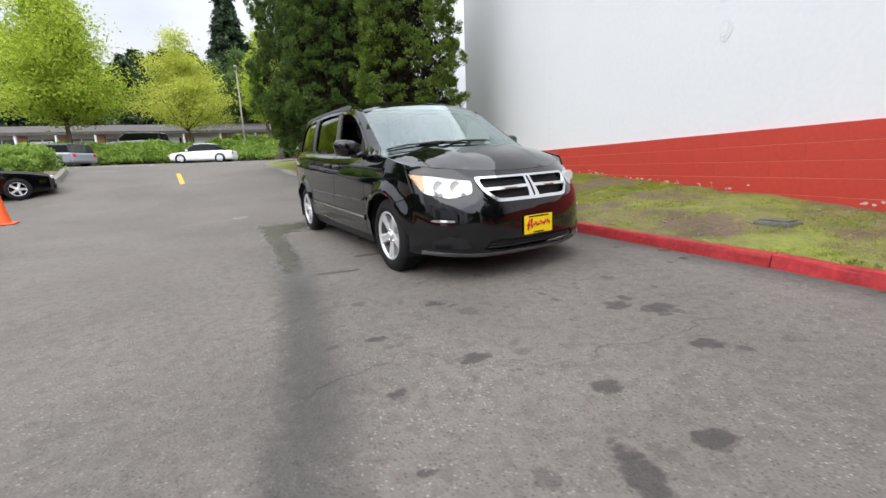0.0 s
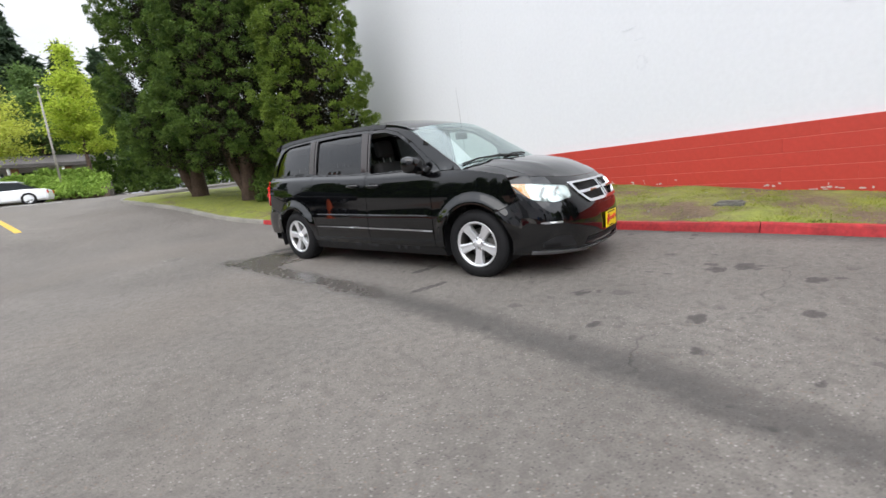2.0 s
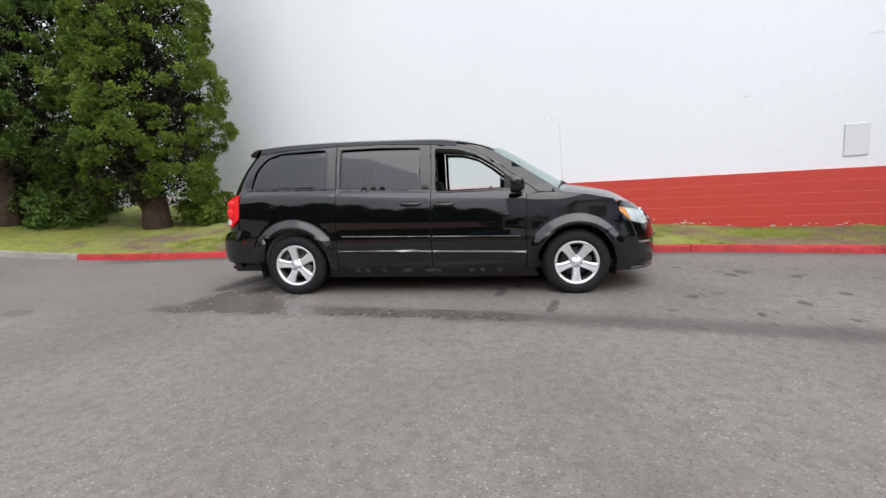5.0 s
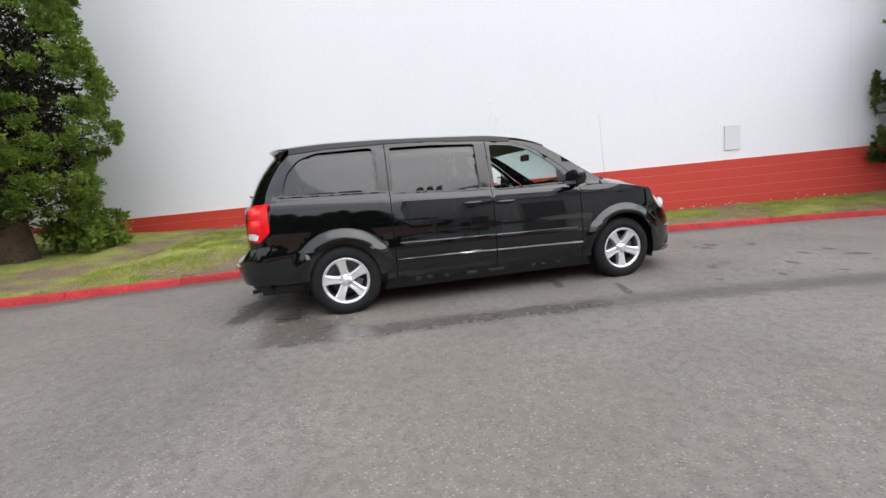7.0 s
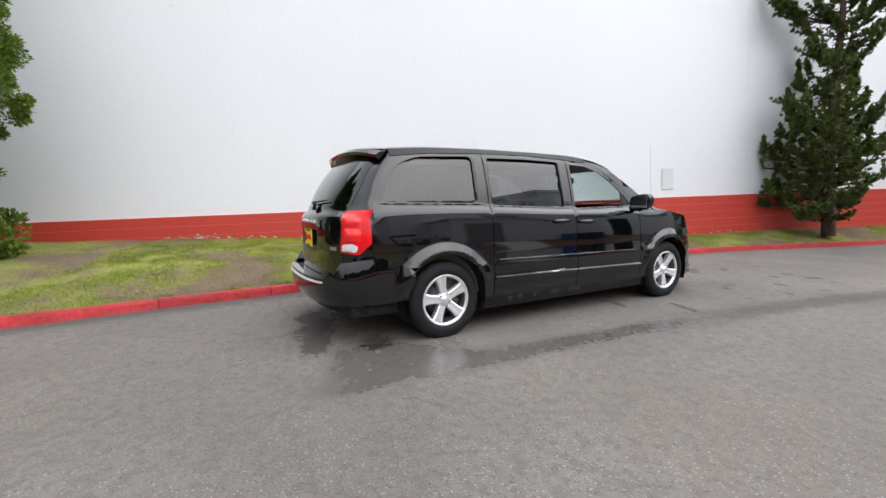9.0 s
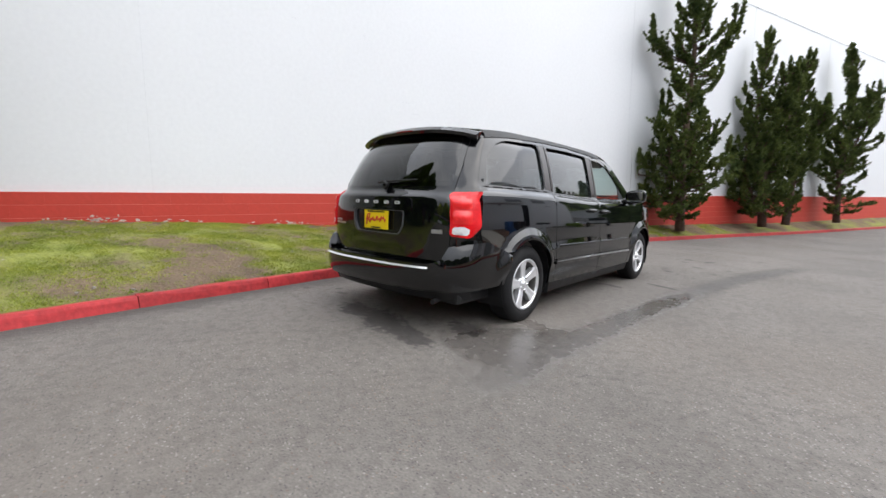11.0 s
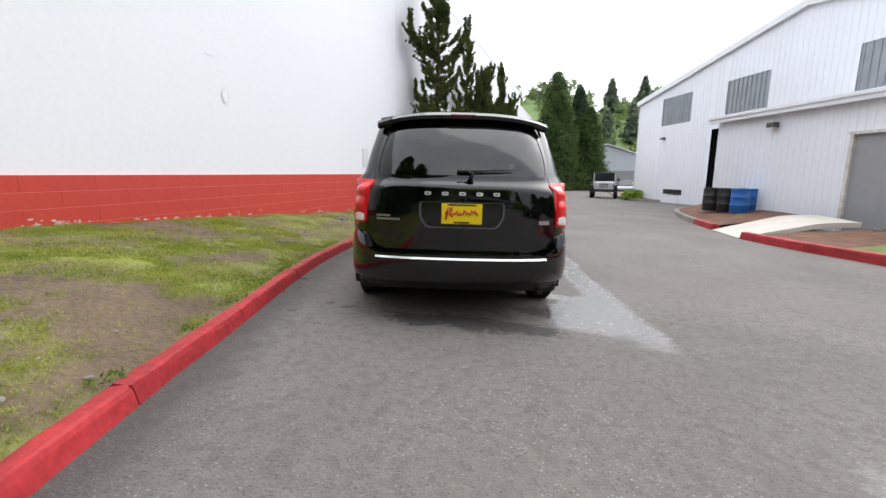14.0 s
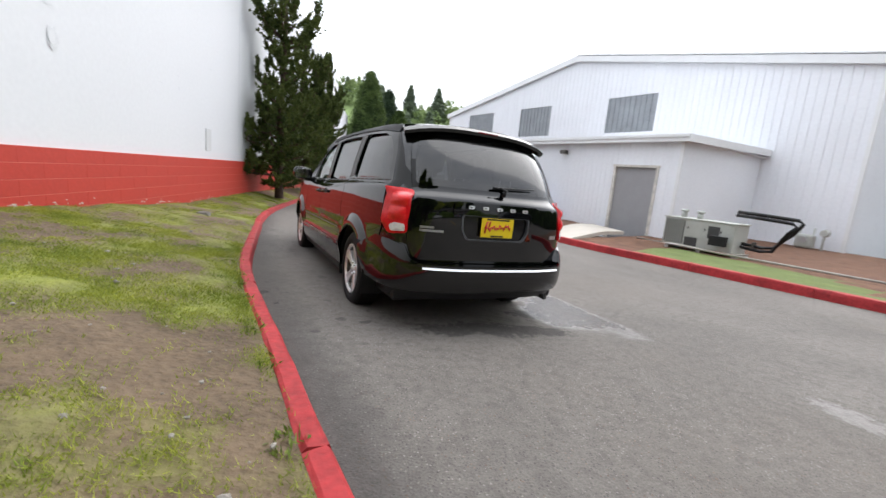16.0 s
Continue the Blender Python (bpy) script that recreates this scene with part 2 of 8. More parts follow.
    drip = mth("MULTIPLY", mth("MULTIPLY", spot, zone), mth("MULTIPLY", mth("GREATER_THAN", ds.outputs[0], 0.36), ramp(ds.outputs[2], 0.0, 1.0, 0.4, 1.0)))
    drip = mth("MAXIMUM", drip, big)
    # hairline cracks round the parking place
    cv = n.new("ShaderNodeTexVoronoi")
    cv.feature = "DISTANCE_TO_EDGE"
    cv.inputs["Scale"].default_value = 0.9
    cw = n.new("ShaderNodeMixRGB")
    cw.inputs["Fac"].default_value = 0.30
    l.new(co.outputs["Object"], cw.inputs["Color1"])
    l.new(noise_at(2.4, 6).outputs["Color"], cw.inputs["Color2"])
    l.new(cw.outputs["Color"], cv.inputs["Vector"])
    crack = mth("MULTIPLY", ramp(cv.outputs["Distance"], 0.0, 0.007, 0.42, 0.0), mth("MULTIPLY", ramp(noise_at(0.8, 2).outputs["Fac"], 0.54, 0.66), ramp(Y, 3.6, 5.0, 1.0, 0.0)))
    # dirt washed up along the kerb
    kerb_side = mth("ADD", mth("ADD", X, 2.47), mth("ADD", mth("MULTIPLY", Y, 0.27), mth("MULTIPLY", mth("MULTIPLY", Y, Y), 0.013)))
    dirt = mth("MULTIPLY", ramp(mth("ADD", kerb_side, mth("MULTIPLY", rag, 0.5)), -0.42, -0.02, 0.0, 0.55), mth("MULTIPLY", ramp(Y, 6.6, 7.2, 1.0, 0.0), ramp(Y, -5.0, -4.0)))
    dark = mth("ADD", mth("ADD", mth("MULTIPLY", run, ramp(Y, -1.8, 0.4, 0.64, 0.44)), mth("MULTIPLY", drip, 0.70)), mth("ADD", mth("MULTIPLY", trickle, 0.15), mth("MAXIMUM", crack, dirt)))
    last = blend(mth("MINIMUM", dark, 0.90), last, (0.030, 0.028, 0.027))
    l.new(last, p.inputs["Base Color"])
    l.new(ramp(wet, 0.05, 0.85, 0.82, 0.24), p.inputs["Roughness"])
    l.new(ramp(wet, 0.1, 0.8, 0.35, 0.6), p.inputs["Specular IOR Level"])
    bump = p.inputs["Normal"].links[0].from_node
    l.new(ramp(wet, 0.05, 0.85, 0.75, 0.14), bump.inputs["Strength"])
    return m


M_ASPHALT = asphalt_material()
M_WHITE = surface("white_wall_paint", (0.70, 0.715, 0.74), rough=0.55, vary=0.035, scale=0.35, fine=14, bump=0.05)


def painted_block(m, strength):
    """Faint block courses under the paint, on walls that run along y."""
    n, l = m.node_tree.nodes, m.node_tree.links
    co = n["Texture Coordinate"]
    sx = n.new("ShaderNodeSeparateXYZ")
    l.new(co.outputs["Object"], sx.inputs["Vector"])
    cb = n.new("ShaderNodeCombineXYZ")
    l.new(sx.outputs["Y"], cb.inputs["X"])
    l.new(sx.outputs["Z"], cb.inputs["Y"])
    br = n.new("ShaderNodeTexBrick")
    br.inputs["Scale"].default_value = 1.0
    br.inputs["Brick Width"].default_value, br.inputs["Row Height"].default_value = 0.40, 0.195
    br.inputs["Mortar Size"].default_value, br.inputs["Mortar Smooth"].default_value = 0.004, 0.6
    br.inputs["Color1"].default_value = br.inputs["Color2"].default_value = (1, 1, 1, 1)
    br.inputs["Mortar"].default_value = (0, 0, 0, 1)
    l.new(cb.outputs["Vector"], br.inputs["Vector"])
    ns = n.new("ShaderNodeTexNoise")
    ns.inputs["Scale"].default_value, ns.inputs["Detail"].default_value = 0.9, 4
    l.new(co.outputs["Object"], ns.inputs["Vector"])
    mr = n.new("ShaderNodeMapRange")
    mr.inputs["From Min"].default_value, mr.inputs["From Max"].default_value = 0.46, 0.66
    mr.inputs["To Max"].default_value = strength
    l.new(ns.outputs["Fac"], mr.inputs["Value"])
    old = m.node_tree.nodes["Bump"]
    bp = n.new("ShaderNodeBump")
    bp.inputs["Distance"].default_value = 0.004
    l.new(mr.outputs["Result"], bp.inputs["Strength"])
    l.new(br.outputs["Color"], bp.inputs["Height"])
    l.new(old.outputs["Normal"], bp.inputs["Normal"])
    l.new(bp.outputs["Normal"], n["Principled BSDF"].inputs["Normal"])


painted_block(M_WHITE, 0.35)
M_RED = surface("red_wall_paint", (0.475, 0.050, 0.034), rough=0.55, vary=0.10, scale=1.2, fine=18, bump=0.22, rand=0.015, spec=0.35)
M_MORTAR = surface("painted_mortar", (0.60, 0.17, 0.125), rough=0.7, vary=0.15)
M_KERB = surface("red_kerb_paint", (0.325, 0.024, 0.027), rough=0.62, vary=0.40, scale=3.2, fine=22, bump=0.5, rand=0.10, spec=0.3)
M_KERBGREY = surface("weathered_kerb_concrete", (0.21, 0.20, 0.175), rough=0.9, vary=0.3, scale=2.2, fine=30, bump=0.45, rand=0.15)
M_CONC = surface("concrete", (0.36, 0.34, 0.31), rough=0.85, vary=0.22, scale=1.4, fine=30, bump=0.35, rand=0.08)
M_SOIL = surface("soil", (0.16, 0.115, 0.075), rough=0.95, vary=0.35, scale=1.5, fine=22, bump=0.8, depth=0.03)
M_TRUNK = surface("bark", (0.095, 0.062, 0.046), rough=0.95, vary=0.4, scale=4, fine=20, bump=1.0, depth=0.04)
M_CEDAR = leaf_material("cedar_foliage", (0.040, 0.078, 0.012), (0.190, 0.265, 0.044), 0.22, 0.30, 2.6, 0.38, 0.92)
# shaded copy of the cedar green: mutual shade of two trees in the colour
M_CEDAR_SHADED = leaf_material("shade_toned_cedar_foliage", (0.028, 0.062, 0.014), (0.136, 0.208, 0.042), 0.2, 0.30, 2.6, 0.38, 0.92)
# dry inner twigs, near-black: shade between the tufts put into the colour
M_SHADE_CORE = leaf_material("shade_dark_dry_foliage", (0.006, 0.009, 0.004), (0.030, 0.028, 0.014), 0.05)
M_JUNI = leaf_material("juniper_foliage", (0.026, 0.045, 0.013), (0.150, 0.185, 0.052), 0.18, 0.35, 2.0, 0.38, 0.98)
M_ARBO = leaf_material("arborvitae_foliage", (0.034, 0.062, 0.018), (0.115, 0.165, 0.048), 0.25, 0.25, 0.5, 0.32, 0.9)
# dark green that carries the crown's inner shade in its colour
M_INNER = surface("shade_painted_inner_foliage", (0.022, 0.036, 0.013), rough=0.95, vary=0.5, scale=2.0, fine=9, bump=1.0, depth=0.12, spec=0.1)
M_MAPLE = leaf_material("spring_leaves", (0.22, 0.34, 0.03), (0.52, 0.60, 0.09), 0.45)
M_YELLOW = leaf_material("yellow_spring_leaves", (0.34, 0.41, 0.05), (0.63, 0.66, 0.14), 0.45)
M_HEDGE = leaf_material("hedge_leaves", (0.11, 0.195, 0.030), (0.31, 0.44, 0.090), 0.3)
M_FIR = leaf_material("fir_needles", (0.022, 0.040, 0.024), (0.065, 0.100, 0.052), 0.15)
# distance haze put into the colour: paler, greyer needles
M_FIR_FAR = leaf_material("haze_pale_fir_needles", (0.110, 0.150, 0.105), (0.210, 0.260, 0.170), 0.25)
# spring green lightened further, with the hill's haze in the colour
M_HILL_LEAF = leaf_material("haze_pale_hill_leaves", (0.13, 0.19, 0.075), (0.33, 0.41, 0.18), 0.35, 0.35, 0.12, 0.35, 0.95)
M_WOOD_FAR = leaf_material("far_leaves", (0.05, 0.10, 0.03), (0.16, 0.24, 0.07), 0.3)
M_GRASS = leaf_material("grass_blades", (0.105, 0.165, 0.020), (0.38, 0.405, 0.066), 0.35, 0.45, 2.2)

# ---- small mesh helpers ----
def mesh_from(name, verts, faces, material=None, smooth=False):
    me = bpy.data.meshes.new(name)
    me.from_pydata([tuple(v) for v in verts], [], [tuple(f) for f in faces])
    if material:
        me.materials.append(material)
    if smooth:
        me.polygons.foreach_set("use_smooth", [True] * len(me.polygons))
    me.update()
    return me


def part(name, bm, material, parent, label=""):
    """Links a bmesh as one mesh object under a thing or a part."""
    me = bpy.data.meshes.new(name)
    bmesh.ops.recalc_face_normals(bm, faces=bm.faces)
    bm.to_mesh(me)
    bm.free()
    me.materials.append(material)
    ob = new(name, me)
    ob.parent = parent
    if label:
        ob["label"] = label
    return ob


def thing(name, label, category, at=(0, 0, 0), rz=0.0, group="", kind="", rx=0.0, ry=0.0):
    ob = new(name)
    ob.matrix_world = pose(at[0], at[1], at[2], rx, ry, rz)
    return tagged(ob, label, category, group, kind)


def solo(name, bm, material, label, category, kind="", group="", at=(0, 0, 0), rz=0.0):
    """A thing that is one mesh."""
    ob = part(name, bm, material, None)
    ob.matrix_world = pose(at[0], at[1], at[2], 0, 0, rz)
    return tagged(ob, label, category, group, kind)


def add_box(bm, lo, hi, bevel=0.0, m=None):
    c = [(lo[i] + hi[i]) / 2 for i in range(3)]
    s = [hi[i] - lo[i] for i in range(3)]
    made = bmesh.ops.create_cube(bm, size=1.0, matrix=Matrix.Translation(c) @ Matrix.Diagonal((*s, 1)))
    if bevel:
        edges = list({e for v in made["verts"] for e in v.link_edges})
        r = bmesh.ops.bevel(bm, geom=edges, offset=bevel, segments=2, affect="EDGES", profile=0.5)
        vs = list({v for f in r["faces"] for v in f.verts})
    else:
        vs = made["verts"]
    if m is not None:
        todo, seen = list(vs), set(vs)
        while todo:
            v = todo.pop()
            for e in v.link_edges:
                o = e.other_vert(v)
                if o not in seen:
                    seen.add(o)
                    todo.append(o)
        bmesh.ops.transform(bm, matrix=m, verts=list(seen))
    return bm


def box(lo, hi, bevel=0.0, m=None):
    return add_box(bmesh.new(), lo, hi, bevel, m)


def thicken(bm, t):
    bm.normal_update()
    bmesh.ops.solidify(bm, geom=bm.faces[:], thickness=t)


def add_rod(bm, a, b, r1, r2=None, n=10, caps=True):
    a, b = Vector(a), Vector(b)
    r2 = r1 if r2 is None else r2
    q = (b - a).to_track_quat("Z", "Y")
    ring = []
    for p, r in ((a, r1), (b, r2)):
        ring.append([bm.verts.new(p + q @ Vector((r * math.cos(2 * math.pi * i / n), r * math.sin(2 * math.pi * i / n), 0))) for i in range(n)])
    for i in range(n):
        f = bm.faces.new((ring[0][i], ring[0][(i + 1) % n], ring[1][(i + 1) % n], ring[1][i]))
        f.smooth = True
    if caps:
        bm.faces.new(ring[0][::-1])
        bm.faces.new(ring[1])
    return bm


def rod(a, b, r1, r2=None, n=10):
    return add_rod(bmesh.new(), a, b, r1, r2, n)


def add_tube(bm, pts, r, n=8):
    """A bent pipe through the points."""
    pts = [Vector(p) for p in pts]
    rings = []
    for i, p in enumerate(pts):
        d = (pts[min(i + 1, len(pts) - 1)] - pts[max(i - 1, 0)]).normalized()
        q = d.to_track_quat("Z", "Y")
        rr = r[i] if isinstance(r, (list, tuple)) else r
        rings.append([bm.verts.new(p + q @ Vector((rr * math.cos(2 * math.pi * k / n), rr * math.sin(2 * math.pi * k / n), 0))) for k in range(n)])
    for a, b in zip(rings, rings[1:]):
        best = min(range(n), key=lambda s: (a[0].co - b[s].co).length)
        for k in range(n):
            f = bm.faces.new((a[k], a[(k + 1) % n], b[(k + 1 + best) % n], b[(k + best) % n]))
            f.smooth = True
    bm.faces.new(rings[0][::-1])
    bm.faces.new(rings[-1])
    return bm


def add_lathe(bm, profile, n=24, axis="z", at=(0, 0, 0)):
    """Turned shape: profile of (radius, height)."""
    rings = []
    for r, h in profile:
        ring = []
        for k in range(n):
            a = 2 * math.pi * k / n
            c, s = r * math.cos(a), r * math.sin(a)
            p = {"z": (c, s, h), "y": (c, h, s), "x": (h, c, s)}[axis]
            ring.append(bm.verts.new((p[0] + at[0], p[1] + at[1], p[2] + at[2])))
        rings.append(ring)
    for a, b in zip(rings, rings[1:]):
        for k in range(n):
            f = bm.faces.new((a[k], a[(k + 1) % n], b[(k + 1) % n], b[k]))
            f.smooth = True
    return bm


# ---- the lie of the land ----
P_Y = [-400, -120, -50, -20, -10, -3, 0, 4.5, 7.1, 9, 12, 15, 20, 29, 45, 400]
P_Z = [-1.2, -1.0, -0.85, -0.52, -0.30, -0.085, -0.02, 0.115, 0.18, 0.36, 0.90, 1.30, 1.62, 2.0, 2.3, 3.0]


def smooth_interp(v, xs, ys):
    """Monotone cubic through the knots."""
    i = max(0, min(len(xs) - 2, int(np.searchsorted(xs, v)) - 1))
    d = [(ys[k + 1] - ys[k]) / (xs[k + 1] - xs[k]) for k in range(len(xs) - 1)]

    def tangent(k):
        if k == 0 or k == len(xs) - 1:
            return d[0] if k == 0 else d[-1]
        return 0 if d[k - 1] * d[k] <= 0 else 2 * d[k - 1] * d[k] / (d[k - 1] + d[k])
    h = xs[i + 1] - xs[i]
    t = min(1, max(0, (v - xs[i]) / h))
    return ((2 * t**3 - 3 * t**2 + 1) * ys[i] + (t**3 - 2 * t**2 + t) * h * tangent(i)
            + (-2 * t**3 + 3 * t**2) * ys[i + 1] + (t**3 - t**2) * h * tangent(i + 1))


def ground_z(x, y):
    cross = 0.032 * (max(-10.0, min(0.5, x)) + 6.0)
    return smooth_interp(y, P_Y, P_Z) + cross


def axis_steps(lo, hi, near_lo, near_hi, step, far):
    v, out = near_lo, []
    while v <= near_hi:
        out.append(v)
        v += step
    s, v = step, near_hi
    while v < hi:
        s *= far
        v += s
        out.append(min(v, hi))
    s, v = step, near_lo
    while v > lo:
        s *= far
        v -= s
        out.insert(0, max(v, lo))
    return out


def build_ground():
    xs = axis_steps(-900, 900, -16, 2, 0.5, 1.35)
    ys = axis_steps(-900, 900, -24, 34, 0.5, 1.35)
    verts = [(x, y, ground_z(x, y)) for y in ys for x in xs]
    w = len(xs)
    faces = [(j * w + i, j * w + i + 1, (j + 1) * w + i + 1, (j + 1) * w + i) for j in range(len(ys) - 1) for i in range(w - 1)]
    ob = new("ground", mesh_from("ground", verts, faces, M_ASPHALT, True))
    return tagged(ob, "worn grey asphalt road with oil stains and tyre marks", "road", kind="structure")


ground = build_ground()

# ---- verge along the white wall: kerb line from the far drive to the uphill corner ----
KERB = [(-0.9, -60), (-0.95, -40), (-1.0, -24), (-1.05, -14), (-1.12, -10.4), (-1.4, -6), (-1.80, -3.1), (-2.055, -1.9), (-2.365, -0.45), (-2.735, 1.2),
        (-3.09, 2.34), (-3.375, 3.1), (-3.685, 3.9), (-3.94, 4.6), (-4.135, 5.1), (-4.43, 5.85), (-4.72, 6.7), (-5.15, 7.9), (-5.9, 9.6), (-6.9, 11.8), (-7.8, 13.7), (-8.35, 15.2), (-8.3, 16.4), (-7.6, 17.6), (-6.2, 18.4), (-3.0, 19.0), (4.0, 19.4)]


def catmull(pts, step):
    """Evenly spaced points on a smooth curve through pts."""
    pts = [Vector((p[0], p[1], 0)) for p in pts]
    ext = [2 * pts[0] - pts[1]] + pts + [2 * pts[-1] - pts[-2]]
    fine = []
    for i in range(1, len(ext) - 2):
        p0, p1, p2, p3 = ext[i - 1:i + 3]
        for k in range(24):
            t = k / 24
            fine.append(0.5 * ((2 * p1) + (p2 - p0) * t + (2 * p0 - 5 * p1 + 4 * p2 - p3) * t * t + (3 * p1 - p0 - 3 * p2 + p3) * t**3))
    fine.append(pts[-1])
    out, carry = [fine[0]], 0.0
    for a, b in zip(fine, fine[1:]):
        d = (b - a).length
        while carry + d >= step:
            f = (step - carry) / d
            a = a + (b - a) * f
            out.append(a.copy())
            d = (b - a).length
            carry = 0.0
        carry += d
    return out


def kerb_mesh(line, width, height, gap=0.004, wobble=0.006):
    """One length of kerb with a rounded top, following the line."""
    prof = [(-0.004, -0.12), (0.0, 0.0), (0.016, height * 0.70), (0.026, height * 0.93), (0.042, height), (width - 0.02, height), (width, height * 0.90), (width, -0.12)]
    verts, faces = [], []
    for i, p in enumerate(line):
        d = (line[min(i + 1, len(line) - 1)] - line[max(i - 1, 0)]).normalized()
        nrm = Vector((d.y, -d.x, 0))
        shift = d * (gap if i == 0 else (-gap if i == len(line) - 1 else 0))
        z0 = ground_z(p.x, p.y)
        for o, h in prof:
            q = p + shift + nrm * (o + random.uniform(-wobble, wobble) * 0.5)
            verts.append((q.x, q.y, z0 + h + (random.uniform(-wobble, wobble) if h > 0 else 0)))
    k = len(prof)
    for i in range(len(line) - 1):
        for j in range(k - 1):
            faces.append((i * k + j, i * k + j + 1, (i + 1) * k + j + 1, (i + 1) * k + j))
    faces.append(tuple(range(k)))
    faces.append(tuple(range(len(line) * k - 1, (len(line) - 1) * k - 1, -1)))
    return verts, faces


def kerb_run(name, pts, side, red, label, piece=2.2, width=0.2, height=0.175):
    root = tagged(new(name), label, "kerb", kind="structure")
    line = catmull(pts, 0.2)
    if side < 0:
        line = line[::-1]
    n = max(2, round(piece / 0.2))
    i = 0
    while i < len(line) - 1:
        if piece < 2:
            n = next((k for k in range(4, 20) for y in (-7.2, -4.9, -2.6, -0.3, 2.3, 3.57, 4.8, 6.1, 7.6) if i + k < len(line) and line[i + k - 1].y <= y < line[i + k].y), 9)
        seg = line[i:i + n + 1]
        if len(line) - (i + n) < 4:
            seg = line[i:]
            i = len(line)
        i += n
        mid = seg[len(seg) // 2]
        v, f = kerb_mesh(seg, width, height)
        painted = red(mid.x, mid.y)
        ob = new("kerb_stone", mesh_from("kerb_stone", v, f, M_KERB if painted else M_KERBGREY))
        ob.parent = root
    return root


kerb_wall_side = kerb_run("kerb_1", KERB, 1, lambda x, y: -37 < y < 7.7, "red painted concrete kerb along the grass verge", 1.8, 0.130, 0.108)

KERB_IN = [p for p in catmull(KERB, 0.25) if p.y < 15]
KERB_Y, KERB_X = [p.y for p in KERB_IN], [p.x for p in KERB_IN]


VERGE_LIFT = 0.092


def verge_z(x, y, kx, kz):
    """Height of the lawn between the kerb and the wall."""
    t = min(1, max(0, (x - kx) / max(0.3, -0.02 - kx)))
    wall = smooth_interp(y, [-60, -33, -18, -12, -8, -4, -0.7, 2, 5.8, 9, 13, 20], [-0.55, 0.02, 0.1, 0.22, 0.28, 0.28, 0.46, 0.61, 0.8, 0.9, 1.25, 1.75])
    return kz + (wall - kz) * (t**0.8)


def grass_cover(x, y):
    """How much grass grows at a place on the verge, 0 to 1."""
    n = noise.fractal((x * 0.95, y * 0.8, 4.0), 0.7, 2.0, 4) + 0.35 * noise.noise((x * 3.4, y * 3.4, 1.0))
    kx = float(np.interp(y, KERB_Y, KERB_X))
    path = 0.40 * math.exp(-((x - kx - 0.62) / 0.42) ** 2) * (1 if 1 < y < 7.5 else 0.35)
    bare = 0.26 * math.exp(-((x + 1.2) / 0.7) ** 2 - ((y - 2.4) / 1.1) ** 2) + 0.42 * math.exp(-(x / 0.38) ** 2) * (0.6 + 0.4 * noise.noise((3.0, y * 0.7, 2.0)))
    lawn = 0.55 * min(1.0, max(0.0, (y - 7.6) / 1.4))
    return min(1.0, max(0.0, 0.63 + 0.95 * n - path - bare + lawn))


def build_verge():
    verts, faces, n, cover = [], [], 34, []
    rows = [p for p in catmull(KERB, 0.12) if p.y < 16.5 and not (p.y > 15 and p.x > -8.2)]
    rows = [p for i, p in enumerate(rows) if -12 < p.y < 9.5 or i % 4 == 0]
    for i, p in enumerate(rows):
        d = (rows[min(i + 1, len(rows) - 1)] - rows[max(i - 1, 0)]).normalized()
        nr = Vector((d.y, -d.x, 0))
        s = p + nr * 0.125
        kz = ground_z(p.x, p.y) + VERGE_LIFT
        end = 0.15 if p.y < 12 else 3.5
        for k in range(n + 1):
            x = s.x + (end - s.x) * k / n
            c = grass_cover(x, s.y)
            z = verge_z(x, s.y, s.x, kz)
            z += 0.03 * noise.noise((x * 1.7, s.y * 1.7, 3)) * min(1, k / 3) + 0.012 * noise.noise((x * 6, s.y * 6, 9)) * min(1, k / 2) + 0.02 * (c - 0.5) * min(1, k / 2)
            verts.append((x, s.y, z))
            cover.append(c)
    w = n + 1
    faces = [(j * w + i, j * w + i + 1, (j + 1) * w + i + 1, (j + 1) * w + i) for j in range(len(rows) - 1) for i in range(n)]
    me = mesh_from("verge", verts, faces, M_VERGE, True)
    at = me.attributes.new("cover", "FLOAT", "POINT")
    at.data.foreach_set("value", cover)
    return tagged(new("verge", me), "patchy green lawn with bare soil beside the wall", "lawn", kind="structure")


